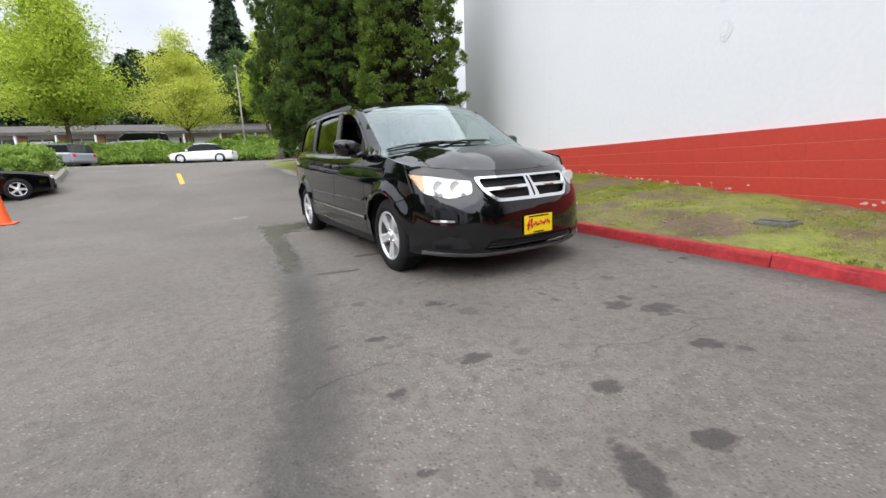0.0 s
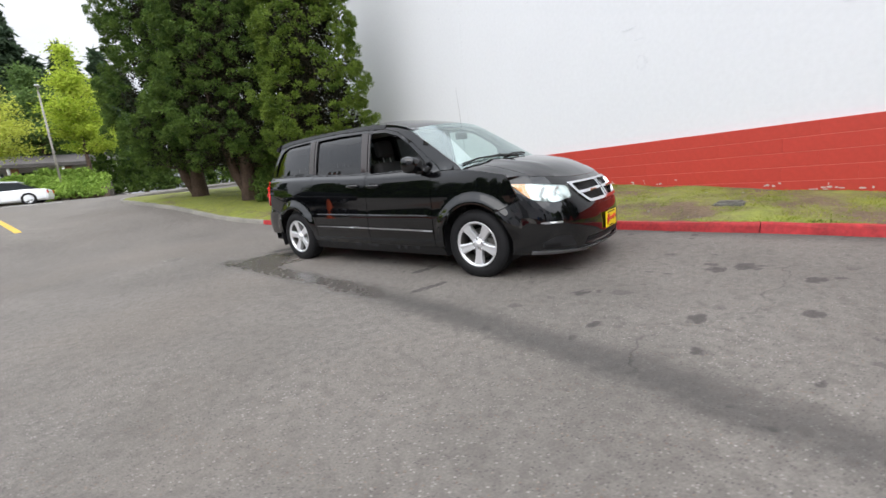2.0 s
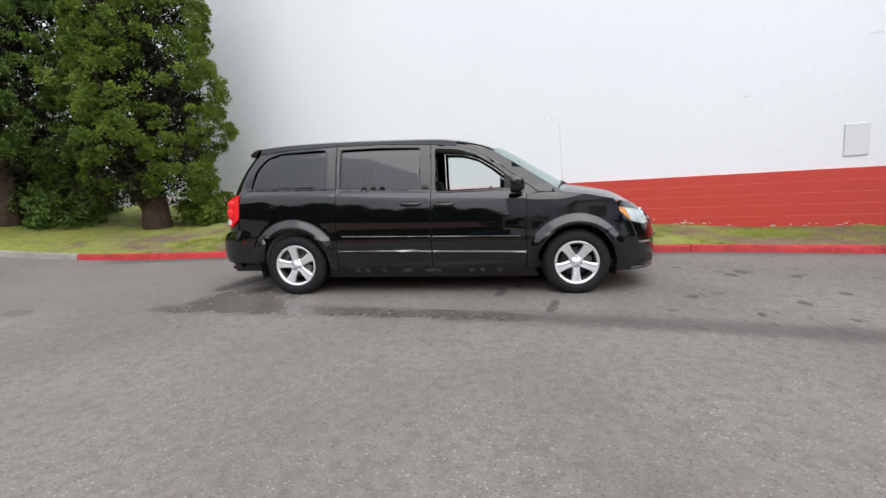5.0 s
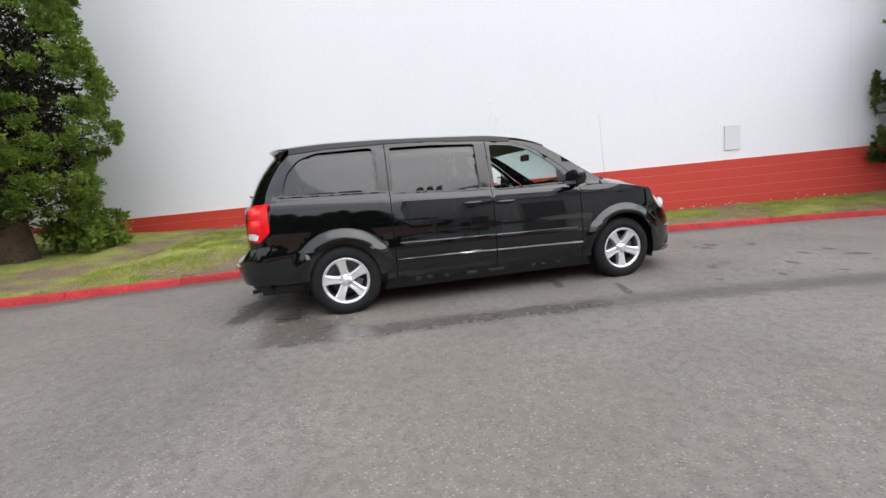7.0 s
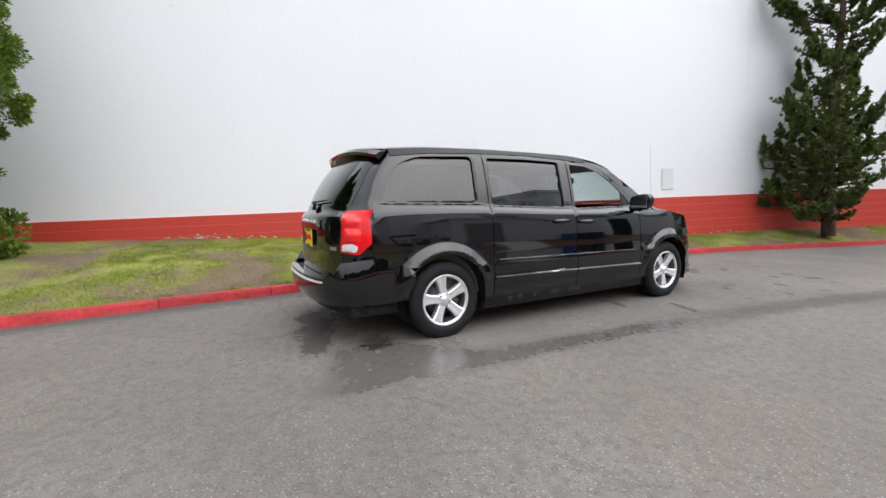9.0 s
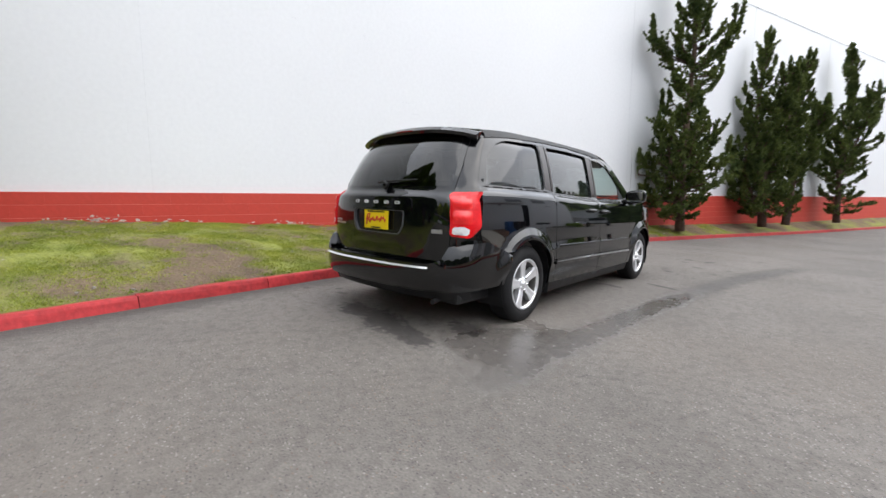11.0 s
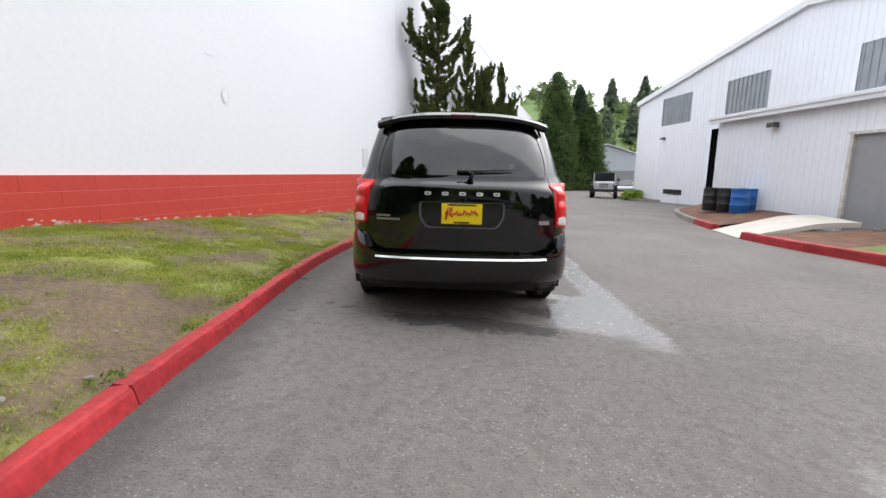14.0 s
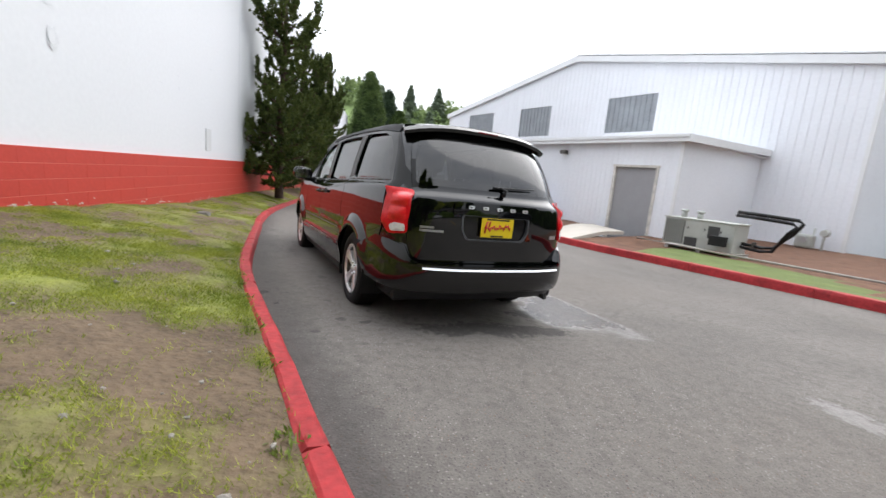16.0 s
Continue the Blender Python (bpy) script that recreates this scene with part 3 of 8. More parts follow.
def verge_material():
    m = surface("verge_soil", (0.128, 0.090, 0.056), rough=0.95, vary=0.42, scale=2.2, fine=24, bump=0.9, depth=0.03)
    n, l = m.node_tree.nodes, m.node_tree.links
    p = n["Principled BSDF"]
    base = p.inputs["Base Color"].links[0].from_socket
    co = n["Texture Coordinate"]
    a = n.new("ShaderNodeAttribute")
    a.attribute_name = "cover"
    b = n.new("ShaderNodeTexNoise")
    b.inputs["Scale"].default_value, b.inputs["Detail"].default_value = 9, 5
    l.new(co.outputs["Object"], b.inputs["Vector"])
    s = n.new("ShaderNodeMath")
    s.operation = "MULTIPLY_ADD"
    s.inputs[1].default_value = 0.55
    l.new(b.outputs["Fac"], s.inputs[0])
    l.new(a.outputs["Fac"], s.inputs[2])
    r = n.new("ShaderNodeMapRange")
    r.inputs["From Min"].default_value, r.inputs["From Max"].default_value = 0.50, 1.38
    l.new(s.outputs[0], r.inputs["Value"])
    g = n.new("ShaderNodeMixRGB")
    g.inputs["Color1"].default_value, g.inputs["Color2"].default_value = (0.110, 0.152, 0.022, 1), (0.285, 0.298, 0.056, 1)
    l.new(b.outputs["Fac"], g.inputs["Fac"])
    mix = n.new("ShaderNodeMixRGB")
    l.new(r.outputs["Result"], mix.inputs["Fac"])
    l.new(base, mix.inputs["Color1"])
    l.new(g.outputs["Color"], mix.inputs["Color2"])
    l.new(mix.outputs["Color"], p.inputs["Base Color"])
    return m


M_VERGE = verge_material()
verge = build_verge()

# ---- long white block building with a red base ----
WALL_TOP = lambda y: 8.05 - 0.022 * y


def build_white_building():
    root = tagged(new("wall_east"), "long white painted block wall with red base", "building", kind="structure")
    y0, y1 = -36.4, 12.0
    bm = bmesh.new()
    for lo, hi, zt in ((y0, y1, None), (-50.0, y0, 7.7)):
        a, b = (WALL_TOP(lo), WALL_TOP(hi)) if zt is None else (zt, zt)
        v = [bm.verts.new(c) for c in ((0, lo, -1), (0, hi, -1), (0, hi, b), (0, lo, a), (9, lo, -1), (9, hi, -1), (9, hi, b), (9, lo, a))]
        for f in ((0, 1, 2, 3), (5, 4, 7, 6), (1, 5, 6, 2), (4, 0, 3, 7), (3, 2, 6, 7), (0, 4, 5, 1)):
            bm.faces.new([v[i] for i in f])
    part("wall_body", bm, M_WHITE, root, "white painted concrete block wall")
    bm = bmesh.new()
    for lo, hi, zt in ((y0, y1, None), (-50.0, y0 - 0.1, 7.7)):
        a, b = (WALL_TOP(lo), WALL_TOP(hi)) if zt is None else (zt, zt)
        v = [bm.verts.new(c) for c in ((-0.02, lo, a + 0.002), (-0.02, hi, b + 0.002), (9.05, hi, b + 0.002), (9.05, lo, a + 0.002), (-0.02, lo, a + 0.06), (-0.02, hi, b + 0.06), (9.05, hi, b + 0.06), (9.05, lo, a + 0.06))]
        for f in ((0, 1, 5, 4), (1, 2, 6, 5), (2, 3, 7, 6), (3, 0, 4, 7), (4, 5, 6, 7), (0, 3, 2, 1)):
            bm.faces.new([v[i] for i in f])
    part("coping", bm, surface("coping_metal", (0.74, 0.76, 0.78), rough=0.4, vary=0.05), root, "pale metal coping")
    return root


white_building = build_white_building()

# ---- white metal-clad building across the drive, turned against the road ----
M_CLAD = surface("white_metal_cladding", (0.80, 0.82, 0.86), rough=0.35, vary=0.05, scale=0.5, fine=10, bump=0.05, metal=0.0)
M_TRIM = surface("white_trim_metal", (0.76, 0.77, 0.78), rough=0.4, vary=0.05)
M_SHUTTER = surface("grey_door_paint", (0.30, 0.30, 0.31), rough=0.5, vary=0.06)
M_SKYLIGHT = surface("grey_fibreglass_panel", (0.27, 0.29, 0.31), rough=0.3, vary=0.25, scale=1.5)
M_DARKHOLE = surface("dark_interior", (0.02, 0.02, 0.022), rough=0.9, vary=0.3)
M_RUST = surface("stained_pale_jamb", (0.58, 0.55, 0.51), rough=0.8, vary=0.35, scale=5)

# local frame: x runs along the gable towards the road's uphill end, y points out to the road
MB = Matrix(((-0.395, 0.919, 0, -15.45), (0.919, 0.395, 0, -18.7), (0, 0, 1, 0), (0, 0, 0, 1)))
L0, L1, EAVE, RIDGE, DEEP = -13.6, 13.6, 6.7, 9.05, 34.0


def ribbed_wall(root, outline, holes, pitch=0.305, rib=0.018, z0=-1.0):
    """Wall sheet in the local x-z plane with standing ribs, holes left open. outline(x) gives the top."""
    bm = bmesh.new()
    xs = sorted(set([round(L, 4) for L in np.arange(outline[0], outline[1] + 1e-6, pitch)] + [outline[0], outline[1]] + [h[0] for h in holes] + [h[1] for h in holes]))
    count = 0
    for a, b in zip(xs, xs[1:]):
        if b - a < 1e-4:
            continue
        count += 1
        if count % 4 == 0:
            part("cladding_sheet", bm, M_CLAD, root)
            bm = bmesh.new()
        mid = (a + b) / 2
        cuts = sorted([(h[2], h[3]) for h in holes if h[0] < mid < h[1]])
        z = z0
        spans = []
        for c0, c1 in cuts:
            spans.append((z, c0))
            z = c1
        spans.append((z, None))
        for s0, s1 in spans:
            ta, tb = (outline[2](a), outline[2](b)) if s1 is None else (s1, s1)
            if ta - s0 < 0.01:
                continue
            vs = [bm.verts.new(p) for p in ((a, 0, s0), (b, 0, s0), (b, 0, tb), (a, 0, ta))]
            bm.faces.new(vs)
            w = 0.035
            m = mid
            if b - a > 0.2:
                r = [bm.verts.new(p) for p in ((a, 0, s0), (a + w * 0.3, rib, s0), (a + w, rib, s0), (a + w * 1.3, 0, s0), (a, 0, ta), (a + w * 0.3, rib, ta), (a + w, rib, ta), (a + w * 1.3, 0, ta))]
                for k in range(3):
                    bm.faces.new((r[k], r[k + 1], r[k + 5], r[k + 4]))
    part("cladding_sheet", bm, M_CLAD, root)


def gable(x):
    return EAVE + (RIDGE - EAVE) * (1 - abs(x) / L1)


def along_main(y):
    """Local x of a point on the gable from its world y."""
    return (y + 18.7) / 0.919


def build_metal_building():
    root = new("metal_building")
    root.matrix_world = MB
    tagged(root, "white ribbed metal warehouse with gable end and grey windows", "building", kind="structure")
    wins = [(along_main(-28.5), along_main(-25.64)), (along_main(-22.9), along_main(-20.26)), (along_main(-16.36), along_main(-13.71))]
    holes = [(a, b, 4.6, 6.45) for a, b in wins] + [(along_main(-23.75), along_main(-22.2), -1.0, 3.9)]
    ribbed_wall(root, (L0, L1, gable), holes)
    # side walls, back and roof
    bm = bmesh.new()
    for x in (L0, L1):
        v = [bm.verts.new(p) for p in ((x, 0, -1), (x, -DEEP, -1), (x, -DEEP, EAVE), (x, 0, EAVE))]
        bm.faces.new(v)
        for k in range(int(DEEP / 0.305)):
            y = -k * 0.305
            s = 0.03 if x > 0 else -0.03
            r = [bm.verts.new(p) for p in ((x, y, -1), (x + s, y - 0.012, -1), (x + s, y - 0.035, -1), (x, y - 0.047, -1), (x, y, EAVE), (x + s, y - 0.012, EAVE), (x + s, y - 0.035, EAVE), (x, y - 0.047, EAVE))]
            for j in range(3):
                bm.faces.new((r[j], r[j + 1], r[j + 5], r[j + 4]))
    part("side_wall", bm, M_CLAD, root)
    part("back_wall", box((L0, -DEEP - 0.1, -1), (L1, -DEEP, EAVE)), M_CLAD, root)
    bm = bmesh.new()
    for s in (-1, 1):
        v = [bm.verts.new(p) for p in ((0, 0.18, RIDGE + 0.08), (s * (L1 + 0.2), 0.18, EAVE + 0.05), (s * (L1 + 0.2), -DEEP - 0.2, EAVE + 0.05), (0, -DEEP - 0.2, RIDGE + 0.08))]
        bm.faces.new(v)
    thicken(bm, 0.06)
    part("roof", bm, M_TRIM, root)
    bm = bmesh.new()
    for s in (-1, 1):
        ang = math.atan2(RIDGE - EAVE, L1)
        ln = math.hypot(RIDGE - EAVE, L1) + 0.2
        m = Matrix.Translation((0, 0.1, RIDGE)) @ Matrix.Rotation(ang * s, 4, "Y") @ Matrix.Diagonal((s, 1, 1, 1))
        add_box(bm, (0.0, -0.02, -0.26), (ln, 0.10, 0.04), 0.0, m)
    part("gable_trim", bm, M_TRIM, root, "white gable trim")
    for s in (-1, 1):
        part("gutter", box((s * L1 - 0.14 if s < 0 else L1 + 0.02, -DEEP, EAVE - 0.17), (s * L1 - 0.02 if s < 0 else L1 + 0.14, 0.1, EAVE), 0.01), M_TRIM, root, "white gutter")
    for a, b in wins:
        w = part("window", box((a, -0.05, 4.6), (b, -0.03, 6.45)), M_SKYLIGHT, root, "grey corrugated translucent panel window")
        bm = bmesh.new()
        for k in range(int((b - a) / 0.305)):
            add_box(bm, (a + 0.1 + k * 0.305, -0.03, 4.6), (a + 0.14 + k * 0.305, 0.006, 6.45))
        part("rib", bm, M_SKYLIGHT, w)
    # open doorway with a dark room behind
    d0, d1 = along_main(-23.75), along_main(-22.2)
    bm = bmesh.new()
    add_box(bm, (d0 - 1, -4.0, -1), (d1 + 1, -3.9, 4.2))
    add_box(bm, (d0 - 1.1, -4.0, -1), (d0 - 1, -0.05, 4.2))
    add_box(bm, (d1 + 1, -4.0, -1), (d1 + 1.1, -0.05, 4.2))
    add_box(bm, (d0 - 1, -4.0, 4.2), (d1 + 1, -0.05, 4.3))
    part("doorway_room", bm, M_DARKHOLE, root, "dark open doorway")
    part("corner_trim", box((L1 - 0.08, -0.1, -1), (L1 + 0.04, 0.045, EAVE - 0.2)), M_TRIM, root)
    part("corner_trim", box((L0 - 0.04, -0.1, -1), (L0 + 0.08, 0.045, EAVE - 0.2)), M_TRIM, root)
    part("wall_vent", box((along_main(-27.6), 0.0, -0.12), (along_main(-25.8), 0.06, 0.2), 0.01), M_DARKHOLE, root, "dark low wall vent")
    return root


metal_building = build_metal_building()

# low annex with the grey roller door: local x the same, y from the gable out to its front
AX = Matrix(((-0.395, 0.919, 0, -14.2), (0.919, 0.395, 0, -6.8), (0, 0, 1, 0), (0, 0, 0, 1)))
A_LEN, A_DEEP, A_FRONT, A_BACK = 7.78, 5.87, 3.36, 3.46


def along_annex(y):
    return (y + 6.8) / 0.919


def build_annex():
    root = new("annex")
    root.matrix_world = AX
    tagged(root, "low white ribbed metal annex with grey door", "building", kind="structure")
    d0, d1 = along_annex(-9.1), along_annex(-7.5)
    ribbed_wall(root, (-A_LEN, 0.0, lambda x: A_FRONT), [(d0, d1, -1.0, 2.42)], 0.23, 0.013)
    bm = bmesh.new()
    for x in (-A_LEN, 0.0):
        v = [bm.verts.new(p) for p in ((x, 0, -1), (x, -A_DEEP + 0.02, -1), (x, -A_DEEP + 0.02, A_BACK), (x, 0, A_FRONT))]
        bm.faces.new(v)
    part("side_wall", bm, M_CLAD, root)
    bm = bmesh.new()
    v = [bm.verts.new(p) for p in ((-A_LEN - 0.2, 0.25, A_FRONT + 0.10), (0.25, 0.25, A_FRONT + 0.10), (0.25, -A_DEEP + 0.04, A_BACK + 0.14), (-A_LEN - 0.2, -A_DEEP + 0.04, A_BACK + 0.14))]
    bm.faces.new(v)
    thicken(bm, 0.05)
    part("roof", bm, M_TRIM, root)
    bm = bmesh.new()
    add_box(bm, (-A_LEN - 0.22, 0.20, A_FRONT - 0.12), (0.27, 0.27, A_FRONT + 0.12), 0.01)
    add_box(bm, (-A_LEN - 0.24, 0.27, A_FRONT + 0.02), (0.29, 0.31, A_FRONT + 0.14), 0.01)
    part("fascia", bm, M_TRIM, root, "white fascia board")
    bm = bmesh.new()
    v = [bm.verts.new(p) for p in ((0.27, 0.27, A_FRONT - 0.12), (0.27, -A_DEEP + 0.05, A_BACK - 0.08), (0.27, -A_DEEP + 0.05, A_BACK + 0.16), (0.27, 0.27, A_FRONT + 0.12))]
    bm.faces.new(v)
    thicken(bm, 0.05)
    part("fascia", bm, M_TRIM, root, "white fascia board")
    part("soffit", box((0.0, -A_DEEP + 0.1, A_FRONT - 0.06), (0.22, 0.2, A_FRONT - 0.03)), M_TRIM, root)
    door = part("door", box((d0 + 0.05, -0.10, -0.6), (d1 - 0.05, -0.06, 2.37)), M_SHUTTER, root, "plain grey metal door")
    bm = bmesh.new()
    add_box(bm, (d0 - 0.05, -0.1, -0.6), (d0 + 0.05, 0.04, 2.42))
    add_box(bm, (d1 - 0.05, -0.1, -0.6), (d1 + 0.05, 0.04, 2.42))
    part("jamb", bm, M_RUST, door, "pale stained door jamb")
    part("lintel", box((d0 - 0.08, -0.1, 2.37), (d1 + 0.08, 0.05, 2.45)), M_RUST, door)
    part("corner_trim", box((-0.06, -0.06, -0.8), (0.03, 0.03, A_FRONT - 0.12)), M_TRIM, root)
    return root


annex = build_annex()

# ---- plants ----
def quads_mesh(name, verts, material, per=4):
    """A mesh of loose small faces from an array of corners."""
    n = len(verts)
    me = bpy.data.meshes.new(name)
    me.vertices.add(n)
    me.vertices.foreach_set("co", np.asarray(verts, dtype=np.float32).ravel())
    me.loops.add(n)
    me.loops.foreach_set("vertex_index", np.arange(n, dtype=np.int32))
    me.polygons.add(n // per)
    me.polygons.foreach_set("loop_start", np.arange(0, n, per, dtype=np.int32))
    me.polygons.foreach_set("loop_total", np.full(n // per, per, dtype=np.int32))
    me.materials.append(material)
    me.update(calc_edges=True)
    return me


def unit(v):
    return v / np.maximum(1e-6, np.linalg.norm(v, axis=1, keepdims=True))


def leaf_cards(rng, centre, out, length, width, droop=0.0):
    """Pointed leaf sprays: a kite of four corners at each centre, growing along out."""
    n = len(centre)
    d = unit(out + rng.normal(0, 0.55, (n, 3)) + np.array([0, 0, -droop]))
    side = unit(np.cross(d, rng.normal(0, 1, (n, 3))))
    nrm = np.cross(d, side)
    ln = length * rng.uniform(0.6, 1.4, (n, 1))
    wd = width * rng.uniform(0.6, 1.4, (n, 1))
    a = centre - d * ln * 0.5
    b = centre + side * wd * 0.5 + nrm * wd * 0.15
    c = centre + d * ln * 0.5
    e = centre - side * wd * 0.5 + nrm * wd * 0.15
    return np.stack([a, b, c, e], axis=1).reshape(-1, 3)


def clump_leaves(rng, centres, radius, count, length, width, squash=0.8, droop=0.0):
    """Leaves on the shells of many small clumps."""
    n = len(centres)
    d = unit(rng.normal(0, 1, (n * count, 3)))
    rad = np.repeat(radius, count)[:, None] * rng.uniform(0.55, 1.05, (n * count, 1))
    c = np.repeat(centres, count, axis=0) + d * rad * np.array([1, 1, squash])
    return leaf_cards(rng, c, d + np.array([0, 0, 0.35]), length, width, droop)


def trunk_mesh(bm, height, r, lean=(0, 0), seed=0):
    rnd = random.Random(seed)
    pts, rs = [], []
    for i in range(9):
        t = i / 8
        pts.append((lean[0] * t + rnd.uniform(-0.03, 0.03), lean[1] * t + rnd.uniform(-0.03, 0.03), height * t - 0.15))
        rs.append(r * (1 - 0.85 * t) * (1.35 if i == 0 else 1))
    return add_tube(bm, pts, rs, 10)


def big_cedar(name, at, height, radius, seed, label, low=1.2, leaf=None):
    """Broad dense conifer: billows of small upturned clumps round a leaning, forked trunk."""
    rng = np.random.default_rng(seed)
    root = thing(name, label, "tree", at)
    bm = bmesh.new()
    rnd = random.Random(seed)
    trunk_mesh(bm, height * 0.9, 0.25, (rnd.uniform(-0.3, 0.3), rnd.uniform(-0.3, 0.3)), seed)
    add_tube(bm, [(0.05, 0, 0.0), (-0.35, 0.1, 0.9), (-0.6, 0.25, 2.4), (-0.8, 0.3, 4.2)], [0.2, 0.16, 0.11, 0.05], 8)
    for i in range(46):
        z = rnd.uniform(low * 0.9, height * 0.86)
        a = rnd.uniform(0, 6.283)
        ln = radius * (1.0 - 0.7 * z / height) * rnd.uniform(0.6, 0.95)
        d = Vector((math.cos(a), math.sin(a), 0))
        add_tube(bm, [Vector((0, 0, z)), d * ln * 0.5 + Vector((0, 0, z - 0.05)), d * ln + Vector((0, 0, z + 0.25))], [0.05, 0.035, 0.012], 5)
    part("trunk", bm, M_TRUNK, root)
    boughs = int(3.7 * 6.283 * radius * height)
    z = low + (height - low) * (np.arange(boughs) + rng.uniform(0, 1, boughs)) / boughs
    a = (np.arange(boughs) * 2.39996 + rng.normal(0, 0.35, boughs)) % 6.2832
    t = (z - low) / (height - low)
    env = radius * np.minimum(1, 0.70 + 2.2 * t) * (1 - t ** 2.6 * 0.9)
    env = env * (1 + 0.07 * np.sin(a * 3 + z * 1.7 + seed) + 0.06 * np.sin(a * 5 - z * 2.6) + rng.normal(0, 0.085, boughs))
    cards, grow = [], []
    for bz, ba, be in zip(z, a, env):
        near = bz < 6.8
        k = 6 if near else 4
        out = np.array([math.cos(ba), math.sin(ba), 0.0])
        tan = np.array([-math.sin(ba), math.cos(ba), 0.0])
        f = rng.uniform(-1, 1, k)
        g = rng.uniform(-1, 1, k)
        cen = out * be + np.outer(f, tan) * 0.30 + np.outer(g, [0, 0, 0.20]) - np.outer(0.10 * f * f + 0.05 * rng.uniform(0, 1, k), out) - np.outer(np.clip(-g, 0, 1) * 0.10, out)
        cen[:, 2] += bz
        size = rng.uniform(0.11, 0.19, k) * (1.0 if near else 1.25)
        per = 84 if near else 40
        d = unit(rng.normal(0, 1, (k * per, 3)) + out * 0.75 + np.array([0, 0, 0.45]))
        c = np.repeat(cen, per, axis=0) + d * np.repeat(size, per)[:, None] * rng.uniform(0.45, 1.05, (k * per, 1)) * np.array([1, 1, 0.82])
        cards.append(c)
        grow.append(d + np.array([0, 0, 0.2]))
    cards, grow = np.concatenate(cards), np.concatenate(grow)
    v = leaf_cards(rng, cards, grow * 1.6, 0.070, 0.028)
    crown = new("crown", quads_mesh("crown", v, leaf or M_CEDAR))
    crown.parent = root
    # core cards whose dark colour deepens the gaps between the clumps
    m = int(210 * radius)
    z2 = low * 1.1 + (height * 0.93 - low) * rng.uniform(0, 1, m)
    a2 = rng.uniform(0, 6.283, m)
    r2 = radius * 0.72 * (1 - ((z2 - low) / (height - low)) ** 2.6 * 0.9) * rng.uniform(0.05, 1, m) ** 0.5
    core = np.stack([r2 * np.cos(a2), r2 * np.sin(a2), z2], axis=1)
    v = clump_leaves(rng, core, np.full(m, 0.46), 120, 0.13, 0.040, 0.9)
    new("inner_foliage", quads_mesh("inner_foliage", v, M_SHADE_CORE)).parent = root
    return root


def juniper(name, at, stems, seed, label, spread=1.3, arms=()):
    """Twisted juniper: bent stems, each with layers of limbs that turn up into pointed tips.
    stems: lines of (shift along the wall, height); arms: long single limbs (height, reach x, reach y, rise)."""
    rng = np.random.default_rng(seed)
    rnd = random.Random(seed)
    root = thing(name, label, "tree", at)
    bm = bmesh.new()
    wall = -0.07 - at[0]
    height = max(p[1] for s in stems for p in s)
    cen, way, size = [], [], []

    def limb(base, reach, rise, thick):
        """One limb: out, then up, with tufts that thin out towards the tip."""
        p1 = base + reach * 0.55 + Vector((0, 0, rise * 0.18))
        p2 = base + reach * 0.88 + Vector((0, 0, rise * 0.55))
        p3 = base + reach + Vector((0, 0, rise))
        for p in (p1, p2, p3):
            p.x, p.y = min(p.x, wall - 0.06), min(p.y, 1.2)
        pts = [base, p1, p2, p3]
        add_tube(bm, pts, [0.035, 0.026, 0.015, 0.006], 5)
        ln = sum((q - p).length for p, q in zip(pts, pts[1:]))
        for k in range(int(ln * 2.6) + 2):
            f = rnd.uniform(0.22, 0.92)
            i = min(2, int(f * 3))
            q = pts[i].lerp(pts[i + 1], f * 3 - i)
            d = (pts[i + 1] - pts[i]).normalized()
            turn = rnd.choice((-1, 1)) * rnd.uniform(0.5, 1.1)
            side = Vector((d.x * math.cos(turn) - d.y * math.sin(turn), d.x * math.sin(turn) + d.y * math.cos(turn), d.z * 0.5 + rnd.uniform(0.05, 0.40))).normalized()
            span = (0.34 * ln * (1.05 - f) + 0.12) * rnd.uniform(0.7, 1.3)
            for j in range(5):
                g = (j + 0.6) / 5
                e = q + side * span * g + Vector((0, 0, 0.25 * span * g * g))
                cen.append((min(e.x, wall - 0.03), e.y, e.z))
                way.append((side.x, side.y, side.z + 0.35))
                size.append(0.075 - 0.05 * g)
        for k in range(max(6, int(ln * 17))):
            f = rnd.uniform(0.12, 1.0)
            i = min(2, int(f * 3))
            q = pts[i].lerp(pts[i + 1], f * 3 - i)
            d = (pts[i + 1] - pts[i]).normalized()
            r = thick * (1.05 - 0.85 * f)
            cen.append((q.x + rnd.gauss(0, r * 0.7), q.y + rnd.gauss(0, r * 0.7), q.z + rnd.gauss(0, r * 0.35) + r * 0.2))
            way.append((d.x + rnd.gauss(0, 0.3), d.y + rnd.gauss(0, 0.3), d.z + 0.45))
            size.append(0.045 + 0.085 * (1 - f) * rnd.uniform(0.6, 1.2))

    for si, stem in enumerate(stems):
        line = [Vector((min(0.42 * s, wall - 0.1), 0.9 * s, z)) for s, z in stem]
        n = len(line) - 1
        r0 = 0.15 if si == 0 else 0.08
        add_tube(bm, [p + Vector((0, 0, -0.1 if k == 0 and si == 0 else 0)) for k, p in enumerate(line)], [r0 * (1 - 0.85 * k / n) for k in range(n + 1)], 8)
        ln = sum((q - p).length for p, q in zip(line, line[1:]))
        count = int(ln * 13)
        for k in range(count):
            t = (k + rnd.random()) / count
            i = min(n - 1, int(t * n))
            base = line[i].lerp(line[i + 1], t * n - i)
            h = base.z / height
            if h < 0.03:
                continue
